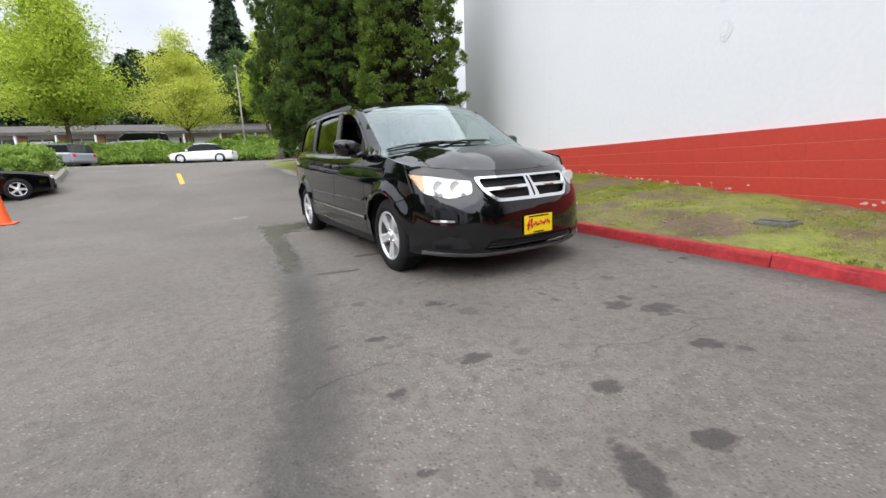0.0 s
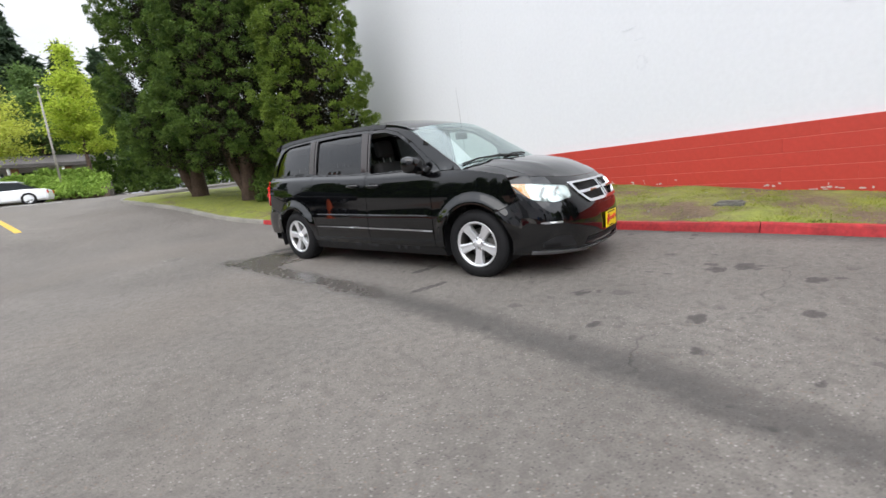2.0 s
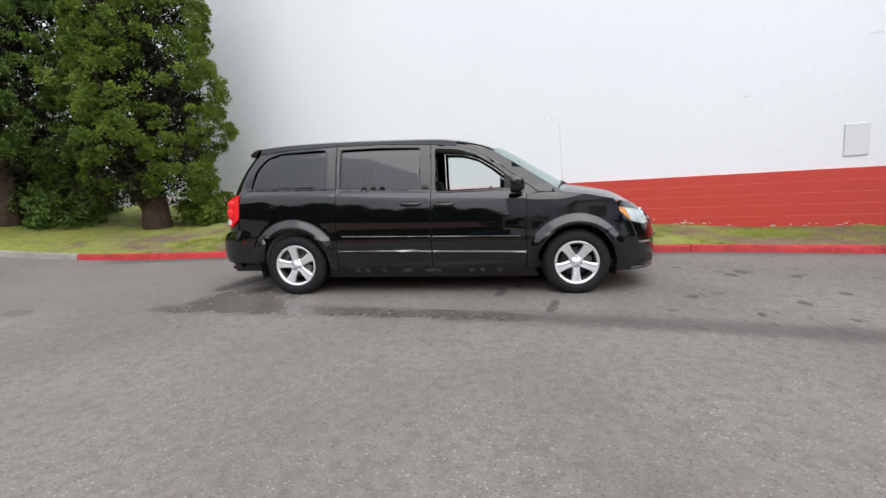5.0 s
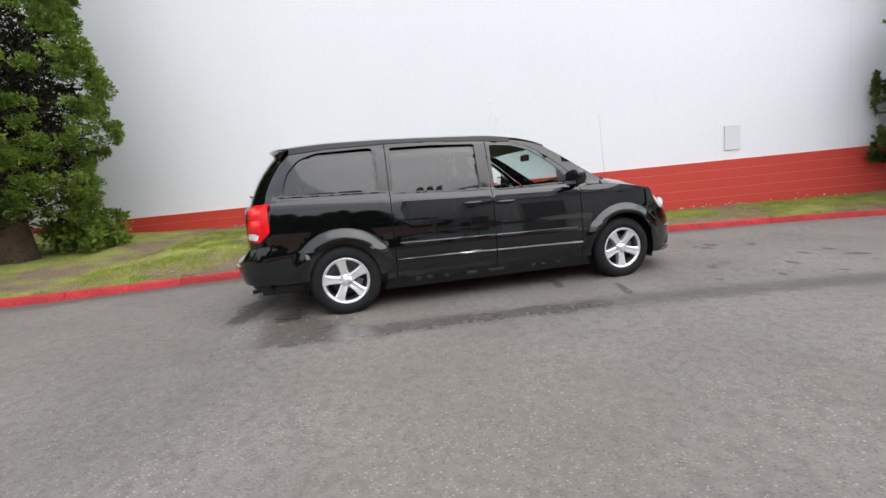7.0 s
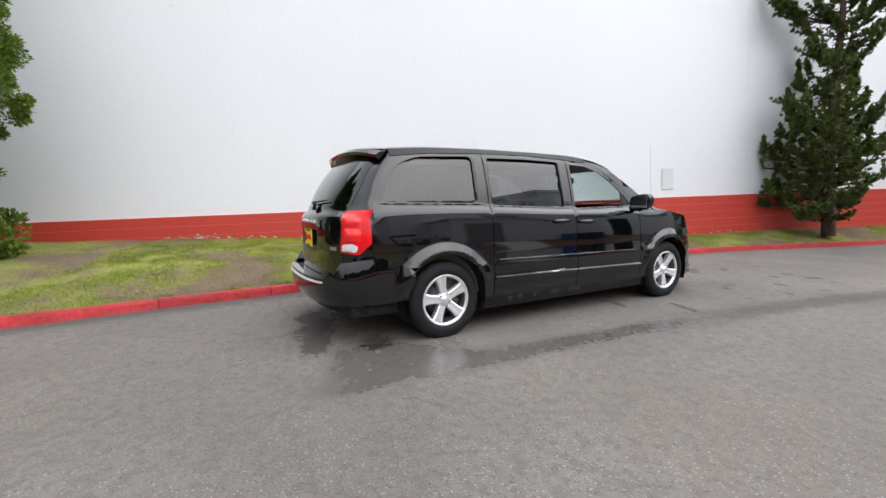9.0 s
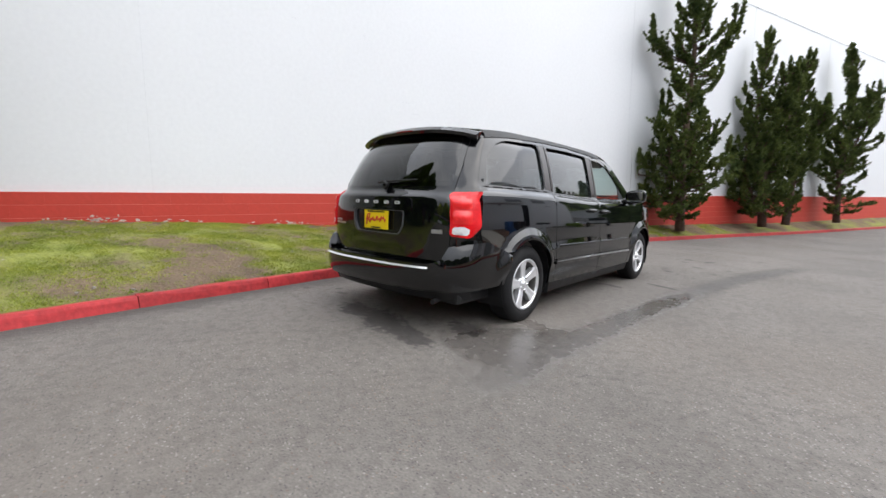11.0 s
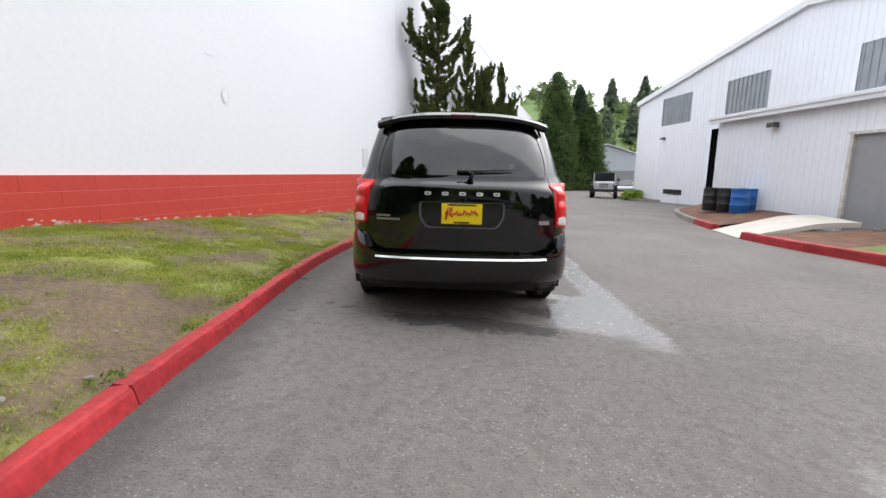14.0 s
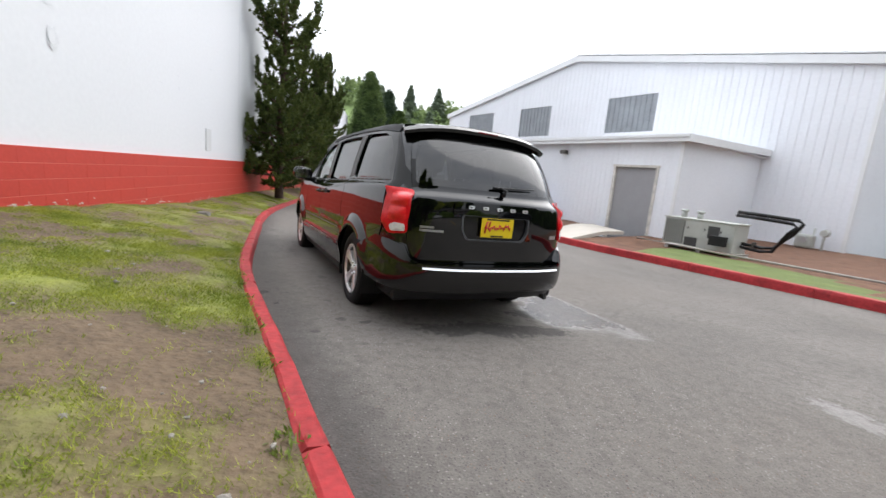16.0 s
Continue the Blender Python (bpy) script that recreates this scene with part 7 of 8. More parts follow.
def drum(name, at, material, label, group="drums by the annex"):
    root = thing(name, label, "drum", at, 0, group)
    bm = bmesh.new()
    prof = [(0.0005, 0.0), (0.275, 0.0), (0.29, 0.02), (0.288, 0.27), (0.298, 0.285), (0.298, 0.305), (0.288, 0.32), (0.288, 0.56), (0.298, 0.575), (0.298, 0.595), (0.288, 0.61), (0.288, 0.85), (0.295, 0.865), (0.29, 0.88), (0.275, 0.88), (0.27, 0.862), (0.0005, 0.862)]
    add_lathe(bm, prof, 28)
    part("barrel", bm, material, root)
    part("bung", rod((0.17, 0, 0.86), (0.17, 0, 0.885), 0.035, 0.03, 10), material, root)
    part("rim_band", add_lathe(bmesh.new(), [(0.292, 0.845), (0.300, 0.85), (0.300, 0.872), (0.292, 0.878)], 28), M_DRUMBLK if material is M_DRUMBLK else M_BLUE, root)
    return root


drum("drum", (-11.42, -11.55, -0.13), M_BLUE, "blue plastic drum standing on the mulch")
drum("drum", (-11.80, -12.02, -0.13), M_BLUE, "blue plastic drum beside a black one")
drum("drum", (-11.18, -12.28, -0.14), M_DRUMBLK, "black steel drum beside the blue drums")
drum("drum", (-10.85, -12.82, -0.14), M_DRUMBLK, "black steel drum at the annex corner")

# ---- air conditioner beside the annex ----
M_ACBOX = surface("beige_grey_metal", (0.42, 0.43, 0.40), rough=0.5, vary=0.12, scale=3, bump=0.05)
M_ACDARK = surface("dark_coil", (0.05, 0.05, 0.05), rough=0.7, vary=0.3)


def build_ac():
    root = new("air_conditioner")
    root.matrix_world = AX @ Matrix.Translation((1.02, 1.3, 0.0)) @ Matrix.Scale(0.83, 4)
    tagged(root, "weathered grey rooftop-style air conditioner standing on blocks", "air conditioner")
    L, D, H = 2.3, 0.95, 0.98
    part("case", box((0, 0, 0.06), (L, D, H), 0.02), M_ACBOX, root)
    part("lid", box((-0.03, -0.03, H), (L + 0.03, D + 0.03, H + 0.04), 0.01), M_ACBOX, root)
    part("coil", box((0.03, D, 0.12), (0.72, D + 0.006, H - 0.05)), M_ACDARK, root)
    for i in range(9):
        part("louvre", box((0.05 + i * 0.075, D + 0.006, 0.10), (0.075 + i * 0.075, D + 0.03, H - 0.03)), M_ACBOX, root)
    for x0, x1 in ((0.80, 1.30), (1.35, 1.80), (1.85, 2.27)):
        part("panel", box((x0, D, 0.40), (x1, D + 0.012, H - 0.04), 0.006), M_ACBOX, root)
        part("panel_latch", box((x0 + 0.03, D + 0.012, 0.66), (x0 + 0.07, D + 0.03, 0.74), 0.004), M_ACDARK, root)
    # dark plate on the closed case gives the shade of an open bay
    part("bay_shade_plate", box((0.78, D, 0.10), (1.2, D + 0.008, 0.38)), M_ACDARK, root, "dark plate for the shade of an open bay")
    part("grille_panel", box((1.5, D, 0.44), (1.85, D + 0.02, 0.85), 0.004), M_ACDARK, root)
    for x, y in ((0.35, 0.4), (0.95, 0.5)):
        v = part("vent_cowl", rod((x, y, H + 0.03), (x, y, H + 0.24), 0.09, 0.09, 12), M_ACBOX, root)
        part("cowl_cap", rod((x, y, H + 0.24), (x, y, H + 0.32), 0.13, 0.11, 12), M_ACBOX, v)
    for x in (0.1, 1.2, 2.3):
        part("foot_block", box((x, 0.05, -0.12), (x + 0.14, D - 0.05, 0.06)), M_CONC, root)
    return root


build_ac()


def build_pipes():
    root = new("black_pipework")
    root.matrix_world = AX @ Matrix.Translation((2.7, 1.6, 0.0))
    tagged(root, "black insulated pipes and conduit beside the air conditioner", "pipes")
    for k, (dz, dy) in enumerate(((0, 0), (-0.09, 0.05))):
        bm = bmesh.new()
        add_tube(bm, [(0.0, dy, 1.16 + dz), (0.6, dy, 1.14 + dz), (1.35 - k * 0.1, dy, 1.10 + dz), (1.45 - k * 0.1, dy, 1.02 + dz), (1.30 - k * 0.1, dy, 0.75), (0.95, dy, 0.34 + dz), (0.7, dy, 0.30 + dz), (-0.1, dy, 0.36 + dz)], 0.045, 8)
        part("pipe", bm, M_PLASTIC, root)
    for x in (-0.9, -0.2, 0.5):
        part("strap", box((x, -0.06, 0.24), (x + 0.04, 0.12, 0.42)), M_DISC, root)
    part("junction_box", box((-0.25, 0.62, 0.22), (0.15, 0.8, 0.48), 0.01), M_PLASTIC, root, "black junction box")
    bm = bmesh.new()
    add_tube(bm, [(-2.2, 0.95, 0.08), (-1.0, 1.0, 0.1), (0.2, 0.95, 0.06), (1.6, 0.8, 0.06), (3.2, 0.6, 0.05)], 0.03, 6)
    part("ground_pipe", bm, M_CONC, root)


build_pipes()


def build_meter():
    root = new("gas_meter")
    root.matrix_world = AX @ Matrix.Translation((2.2, -5.2, -0.25)) @ Matrix.Scale(1.25, 4)
    tagged(root, "grey gas meter with pipes on the wall foot", "gas meter")
    part("meter_body", box((-0.22, -0.15, 0.22), (0.22, 0.15, 0.62), 0.06), M_ACBOX, root)
    part("dial_head", rod((0, 0.16, 0.46), (0, 0.20, 0.46), 0.09, 0.09, 14), M_SATIN, root)
    for x in (-0.16, 0.16, 0.42):
        bm = bmesh.new()
        add_tube(bm, [(x, 0, -0.1), (x, 0, 0.5), (x + 0.02, 0, 0.82)], 0.03, 8)
        part("pipe", bm, M_ACBOX, root)
    part("regulator", rod((0.42, -0.1, 0.7), (0.42, 0.12, 0.7), 0.11, 0.09, 14), M_ACBOX, root)


build_meter()


def wall_lamp(at, name="wall_lamp"):
    root = new(name)
    root.matrix_world = Matrix.Translation(at) @ MB.to_3x3().to_4x4()
    tagged(root, "small bronze wall lamp on the metal cladding", "lamp")
    part("back_plate", box((-0.12, 0, -0.09), (0.12, 0.04, 0.09), 0.01), M_DISC, root)
    bm = bmesh.new()
    add_box(bm, (-0.16, 0.03, -0.07), (0.16, 0.24, 0.09), 0.03)
    part("shade", bm, M_DISC, root)
    part("lens", box((-0.13, 0.06, -0.085), (0.13, 0.22, -0.07)), M_TRIM, root)


wall_lamp(to_annex(along_annex(-11.47), 0.02, 2.9))
wall_lamp(MB @ Vector((along_main(-28.0), 0.02, 3.7)))

# ---- marks and fittings on the white wall ----
M_PATCH = surface("grey_render_patch", (0.675, 0.69, 0.715), rough=0.8, vary=0.08, scale=14, fine=60, bump=0.5)
M_PANEL = surface("light_grey_panel", (0.60, 0.61, 0.62), rough=0.5, vary=0.05)


def blob(name, y, z, ry, rz, seed, material, label, x=-0.006, n=22):
    rnd = random.Random(seed)
    bm = bmesh.new()
    ring = []
    for i in range(n):
        a = 2 * math.pi * i / n
        k = rnd.uniform(0.72, 1.1)
        ring.append(bm.verts.new((x, y + ry * k * math.cos(a), z + rz * k * math.sin(a))))
    f = bm.faces.new(ring)
    thicken(bm, 0.0015)
    return solo(name, bm, material, label, "patch")


blob("wall_patch", 0.0, 2.60, 0.11, 0.15, 3, M_PATCH, "round grey plaster patch on the white wall")
blob("wall_patch", 0.02, 2.61, 0.07, 0.09, 4, M_WHITE, "white filler inside the plaster patch", -0.011)
for i, (y, z, a, b) in enumerate(((0.23, 3.2, 0.16, 0.015), (0.05, 2.98, 0.10, 0.012), (-3.46, 2.62, 0.05, 0.05), (-3.4, 2.85, 0.04, 0.03), (-5.17, 3.36, 0.14, 0.012), (2.55, 4.47, 0.05, 0.02), (5.83, 5.26, 0.08, 0.02), (1.2, 4.4, 0.05, 0.03), (-2.7, 2.6, 0.16, 0.008))):
    blob("wall_chip", y, z, a, b, 40 + i, M_PATCH, "small grey chip in the white paint", -0.005, 10)
part_v = solo("wall_panel", box((-0.02, -5.16, 1.44), (0.0, -4.84, 1.96), 0.006), M_PANEL, "pale grey blanking panel on the white wall", "panel")
for y in (-7.3, 4.92, -14.5, -21.7):
    solo("control_joint", box((-0.004, y - 0.006, 1.25), (0.002, y + 0.006, WALL_TOP(y) - 0.02)), M_PATCH, "thin vertical joint in the white wall", "joint", kind="structure")

# utility cover in the grass, stones
root = thing("utility_cover", "weathered concrete utility cover in the grass", "cover", (-1.07, -1.81, 0.278), 12)
M_COVER = surface("weathered_dark_concrete", (0.105, 0.100, 0.085), rough=0.9, vary=0.4, scale=9, fine=40, bump=0.6)
part("collar", box((-0.12, -0.17, -0.1), (0.12, 0.17, 0.03), 0.03), M_COVER, root)
part("lid", box((-0.085, -0.13, 0.03), (0.085, 0.13, 0.045), 0.008), M_COVER, root)

# ---- sign by the far trees ----
root = thing("warning_sign", "small red and white sign on two wooden posts", "sign", (-2.0, -38.2, -0.35), 8)
M_POST = surface("red_brown_post", (0.22, 0.07, 0.05), rough=0.8, vary=0.2)
for x in (-0.28, 0.28):
    part("post", box((x - 0.05, -0.05, 0), (x + 0.05, 0.05, 2.3)), M_POST, root)
brd = part("board", box((-0.5, 0.05, 1.55), (0.5, 0.08, 2.45), 0.01), M_POST, root)
for z in (2.2, 2.0, 1.8):
    part("text_bar", box((-0.38, 0.08, z - 0.05), (0.38, 0.086, z + 0.05)), M_TRIM, brd, "pale unreadable line of writing")


# ---- far cars ----
def far_car(name, at, rz, length, height, width, paint, label, style="sedan", group=""):
    """Parked car: lofted body and cabin, glass, wheels and lamps. x forward."""
    root = thing(name, label, "car", at, rz, group)
    L, H, W = length, height, width / 2
    belt = 0.60 * H if style == "suv" else 0.62 * H
    low = 0.2
    secs_body = [(-L / 2, 0.80, 0.35, belt * 0.88), (-L / 2 + 0.08, 0.93, 0.24, belt), (-L * 0.3, 1.0, low, belt + 0.03), (0, 1.0, low, belt), (L * 0.22, 1.0, low, belt - 0.02), (L * 0.38, 0.97, low, belt - 0.08), (L / 2 - 0.12, 0.90, 0.24, belt - 0.16), (L / 2, 0.72, 0.34, belt - 0.30)]

    def loft(secs, rnd=0.07):
        bm = bmesh.new()
        rings = []
        for x, k, z0, z1 in secs:
            w = W * k
            ring = [(-w, z0 + 0.08), (-w, z1 - rnd), (-w + rnd * 0.6, z1), (w - rnd * 0.6, z1), (w, z1 - rnd), (w, z0 + 0.08), (w - 0.08, z0), (-w + 0.08, z0)]
            rings.append([bm.verts.new((x, p[0], p[1])) for p in ring])
        for a, b in zip(rings, rings[1:]):
            for i in range(8):
                f = bm.faces.new((a[i], a[(i + 1) % 8], b[(i + 1) % 8], b[i]))
        bm.faces.new(rings[0])
        bm.faces.new(rings[-1][::-1])
        return bm
    body = part("body", loft(secs_body), paint, root)
    if style == "suv":
        cab = [(-L / 2 + 0.12, 0.84, belt - 0.02, belt + 0.05), (-L / 2 + 0.30, 0.80, belt - 0.02, H - 0.04), (-L * 0.1, 0.80, belt - 0.02, H), (L * 0.10, 0.80, belt - 0.02, H - 0.02), (L * 0.26, 0.88, belt - 0.05, belt + 0.02)]
    else:
        cab = [(-L * 0.40, 0.85, belt - 0.02, belt + 0.02), (-L * 0.22, 0.74, belt - 0.02, H - 0.05), (-L * 0.02, 0.72, belt - 0.02, H), (L * 0.10, 0.74, belt - 0.02, H - 0.04), (L * 0.27, 0.86, belt - 0.05, belt)]
    part("cabin", loft(cab, 0.05), M_DARKGLASS, root, "dark windows")
    part("roof", loft([(x, k * 0.98, z1 - 0.05, z1 + 0.012) for x, k, z0, z1 in cab[1:-1]], 0.03), paint, root)
    for x in (-L * 0.30, L * 0.31):
        for s in (-1, 1):
            wh = new("wheel")
            wh.parent = root
            wh.matrix_basis = pose(x, s * (W - 0.1), 0.32, 0, 0, 0 if s < 0 else 180)
            bm = add_lathe(bmesh.new(), [(0.2, -0.1), (0.29, -0.11), (0.32, -0.08), (0.32, 0.08), (0.29, 0.1), (0.2, 0.1)], 22, "y")
            part("tyre", bm, M_TYRE, wh)
            bm = bmesh.new()
            add_lathe(bm, [(0.0005, -0.09), (0.05, -0.10), (0.06, -0.085)], 14, "y")
            for k in range(5):
                add_box(bm, (0.03, -0.095, -0.03), (0.2, -0.07, 0.03), 0, Matrix.Rotation(k * 1.2566, 4, "Y"))
            add_lathe(bm, [(0.185, -0.085), (0.203, -0.1), (0.205, -0.08)], 22, "y")
            part("rim", bm, M_ALLOY, wh)
            part("hub_back", add_lathe(bmesh.new(), [(0.0005, -0.02), (0.2, -0.02)], 16, "y"), M_PLASTIC, wh)
    for s in (-1, 1):
        part("headlamp", box((L / 2 - 0.16, s * (W * 0.68) - 0.14, belt - 0.30), (L / 2 - 0.01, s * (W * 0.68) + 0.14, belt - 0.20), 0.03), M_LAMPIN, root)
        part("rear_lamp", box((-L / 2 - 0.01, s * (W * 0.72) - 0.10, belt - 0.24), (-L / 2 + 0.10, s * (W * 0.72) + 0.10, belt - 0.06), 0.03), M_REDLENS, root)
        part("door_mirror", box((L * 0.18, s * (W + 0.02) - 0.06, belt + 0.0), (L * 0.18 + 0.12, s * (W + 0.02) + 0.08, belt + 0.12), 0.03), paint, root)
    part("front_bumper", box((L / 2 - 0.10, -W * 0.72, 0.30), (L / 2 + 0.03, W * 0.72, 0.46), 0.04), M_PLASTIC, root)
    return root


M_DARKGLASS = surface("dark_window_glass", (0.015, 0.018, 0.02), rough=0.06, vary=0.1, bump=0)
P_WHITE = surface("white_car_paint", (0.74, 0.75, 0.76), rough=0.25, vary=0.03, bump=0, coat=0.5)
P_SILVER = surface("silver_car_paint", (0.30, 0.31, 0.36), rough=0.3, metal=0.3, vary=0.05, bump=0, coat=0.5)
far_car("car", (-13.7, 26.2, 1.70), 178, 3.8, 1.25, 1.6, P_WHITE, "white sedan on the street in front of the hedge")
far_car("car", (-22.0, 25.9, 1.72), 160, 4.5, 1.35, 1.8, P_SILVER, "silver grey estate car parked behind the shrub bed", "suv")
far_car("car", (-16.1, 10.2, ground_z(-15.6, 10.2)), 31, 4.5, 1.5, 1.85, M_BLACK, "black car parked by the shrub bed with dark alloy wheels", "suv")
far_car("car", (-21.5, 36.5, 3.0), 175, 4.7, 1.6, 1.85, P_WHITE, "white car parked in front of the shops", "suv")
far_car("car", (-10.9, -46.0, -0.95), 80, 4.6, 1.5, 1.8, P_SILVER, "grey car parked beside the far garage")


def build_jeep():
    root = thing("off_road_car", "pale grey boxy off-road car seen head on", "car", (-7.9, -33.0, ground_z(-7.9, -33.0)), 86)
    root.scale = (1.15, 1.15, 1.15)
    P = surface("pale_grey_car_paint", (0.46, 0.47, 0.48), rough=0.3, vary=0.04, bump=0, coat=0.4)
    part("tub", box((-1.9, -0.78, 0.62), (0.55, 0.78, 1.18), 0.05), P, root)
    part("bonnet", box((0.5, -0.62, 0.75), (1.75, 0.62, 1.20), 0.06), P, root)
    gr = part("grille", box((1.75, -0.60, 0.66), (1.82, 0.60, 1.16), 0.03), P, root)
    for i in range(7):
        part("grille_slot", box((1.82, -0.27 + i * 0.085, 0.78), (1.826, -0.235 + i * 0.085, 1.08)), M_PLASTIC, gr)
    for s in (-1, 1):
        part("headlamp", rod((1.80, s * 0.43, 0.97), (1.85, s * 0.43, 0.97), 0.10, 0.10, 16), M_LAMPIN, gr)
        part("wing", box((0.75, s * 0.80 - 0.19, 0.86), (1.85, s * 0.80 + 0.15, 0.96), 0.04), M_PLASTIC, root)
        part("rear_wing", box((-1.75, s * 0.83 - 0.1, 0.86), (-0.75, s * 0.83 + 0.12, 0.96), 0.04), M_PLASTIC, root)
        part("door_mirror", box((0.45, s * 0.95 - 0.1, 1.25), (0.55, s * 0.95 + 0.1, 1.43), 0.03), M_PLASTIC, root)
        for x in (1.25, -1.25):
            wh = new("wheel")
            wh.parent = root
            wh.matrix_basis = pose(x, s * 0.80, 0.40, 0, 0, 0 if s < 0 else 180)
            part("tyre", add_lathe(bmesh.new(), [(0.22, -0.12), (0.36, -0.13), (0.40, -0.09), (0.40, 0.09), (0.36, 0.13), (0.22, 0.12)], 22, "y"), M_TYRE, wh)
            part("rim", add_lathe(bmesh.new(), [(0.0005, -0.08), (0.1, -0.09), (0.22, -0.11)], 16, "y"), M_ALLOY, wh)
    part("bumper", box((1.85, -0.80, 0.50), (2.02, 0.80, 0.68), 0.04), M_PLASTIC, root)
    part("windscreen", box((0.46, -0.70, 1.20), (0.50, 0.70, 1.72)), M_DARKGLASS, root)
    fr = part("screen_frame", box((0.44, -0.76, 1.16), (0.52, -0.68, 1.80)), P, root)
    part("screen_frame", box((0.44, 0.68, 1.16), (0.52, 0.76, 1.80)), P, root)
    part("top", box((-1.9, -0.75, 1.74), (0.52, 0.75, 1.84), 0.04), M_PLASTIC, root)
    part("side_window", box((-1.88, -0.72, 1.18), (0.44, 0.72, 1.74)), M_DARKGLASS, root)


build_jeep()

# ---- cone, lamp post, road line ----
M_CONE = surface("orange_cone", (0.85, 0.12, 0.02), rough=0.5, vary=0.1, bump=0.05)
root = thing("traffic_cone", "orange plastic traffic cone on the asphalt", "cone", (-12.62, 6.45, ground_z(-12.62, 6.45)), 20)
part("base", box((-0.24, -0.24, 0), (0.24, 0.24, 0.04), 0.012), M_CONE, root)
part("cone_body", add_lathe(bmesh.new(), [(0.17, 0.04), (0.155, 0.08), (0.035, 0.88), (0.03, 0.9), (0.0005, 0.9)], 24), M_CONE, root)
M_GALV = surface("galvanised_steel", (0.45, 0.45, 0.44), rough=0.5, metal=0.4, vary=0.1)
root = thing("street_lamp", "grey steel street lamp at the street corner", "street lamp", (-11.7, 29.2, 2.0), 0)
M_POLE = surface("weathered_steel_pole", (0.26, 0.24, 0.21), rough=0.6, vary=0.2, scale=3, fine=20)
part("pole", rod((0, 0, 0), (0.0, 0, 6.15), 0.065, 0.042, 12), M_POLE, root)
bm = bmesh.new()
add_tube(bm, [(0, 0, 6.0), (0.05, -0.15, 6.2), (0.1, -0.45, 6.26)], 0.03, 8)
arm = part("arm", bm, M_POLE, root)
part("lamp_head", box((0.0, -0.85, 6.21), (0.2, -0.4, 6.31), 0.04), M_GALV, arm)
part("base_plate", rod((0, 0, -0.1), (0, 0, 0.12), 0.2, 0.16, 12), M_CONC, root)


def drape(pts_a, pts_b, lift=0.006):
    """Thin painted strip lying on the ground between two edge lines."""
    v, f = [], []
    for a, b in zip(pts_a, pts_b):
        for p in (a, b):
            v.append((p[0], p[1], ground_z(p[0], p[1]) + lift))
    for i in range(len(pts_a) - 1):
        f.append((2 * i, 2 * i + 1, 2 * i + 3, 2 * i + 2))
    return v, f


M_YLINE = surface("worn_yellow_paint", (0.55, 0.36, 0.05), rough=0.7, vary=0.3, scale=4, fine=40)
n = 10
a = [(-10.55 - 0.9 * i / n, 11.4 + 2.5 * i / n) for i in range(n + 1)]
b = [(p[0] + 0.14, p[1] + 0.05) for p in a]
tagged(new("road_line", mesh_from("road_line", *drape(a, b), M_YLINE)), "short worn yellow centre line", "road marking", kind="structure")
M_WLINE = surface("worn_white_paint", (0.6, 0.6, 0.58), rough=0.7, vary=0.25, scale=4, fine=40)
for x0, x1, y0 in ((-21, -15.5, 22.6), (-13.2, -11.0, 23.0)):
    a = [(x0 + (x1 - x0) * i / 8, y0) for i in range(9)]
    b = [(p[0], p[1] + 0.3) for p in a]
    tagged(new("road_line", mesh_from("road_line", *drape(a, b), M_WLINE)), "worn white stop line at the street", "road marking", kind="structure")

# ---- shrub bed beside the drive ----
ISLE = [(-15.3, 11.0), (-14.8, 11.6), (-14.75, 12.7), (-15.65, 14.9), (-17.05, 17.6), (-18.6, 19.6), (-20.4, 20.2), (-24, 20.4)]
kerb_run("kerb_5", ISLE, -1, lambda x, y: False, "mossy grey concrete kerb round the shrub bed", height=0.18)
line = catmull(ISLE, 0.5)
verts = []
for p in line:
    for k in range(5):
        x, y = p.x - 0.9 * (0.15 + k * 1.2), p.y - 0.25 * (0.15 + k * 1.2)
        verts.append((x, y, ground_z(p.x, p.y) + 0.14 + 0.04 * k))
faces = [(j * 5 + i, j * 5 + i + 1, (j + 1) * 5 + i + 1, (j + 1) * 5 + i) for j in range(len(line) - 1) for i in range(4)]
tagged(new("bed_4", mesh_from("bed_4", verts, faces, M_SOIL, True)), "brown soil in the shrub bed", "flower bed", kind="structure")
for i, (x, y, sx, sz) in enumerate(((-17.0, 15.4, 1.5, 0.9), (-18.2, 16.9, 1.8, 1.1), (-16.3, 13.2, 1.2, 0.7), (-19.6, 18.2, 2.0, 1.0))):
    leafy_mound("shrub", (x, y, ground_z(x, y) + 0.15), (sx, sx, sz), 60 + i, "rounded green shrub in the kerbed bed", "shrub", M_HEDGE, 150, 0.12)

# ---- hedge bank, street trees, shops ----
rng = np.random.default_rng(77)
verts = []
count = 2300
cx = rng.uniform(-27, -9.6, count)
cy = 28.3 + 3.9 * rng.uniform(0, 1, count) ** 1.3
top = 1.95 + 1.35 * np.clip((cy - 28.2) / 1.5, 0.02, 1) ** 0.8 * (0.9 + 0.10 * np.sin(cx * 1.3) + 0.07 * np.sin(cx * 3.1))
cen = np.stack([cx, cy, top + rng.normal(0, 0.06, count)], axis=1)
tagged(new("hedge", quads_mesh("hedge", clump_leaves(rng, cen, np.full(count, 0.3), 18, 0.19, 0.12, 0.6), M_HEDGE)), "low green ivy hedge covering the street bank", "hedge", kind="stuff")
bm = bmesh.new()
add_box(bm, (-27, 29.6, 1.6), (-9.8, 33, 2.70), 0.25)
solo("hedge_bank", bm, M_SOIL, "earth bank under the hedge", "bank", kind="structure")
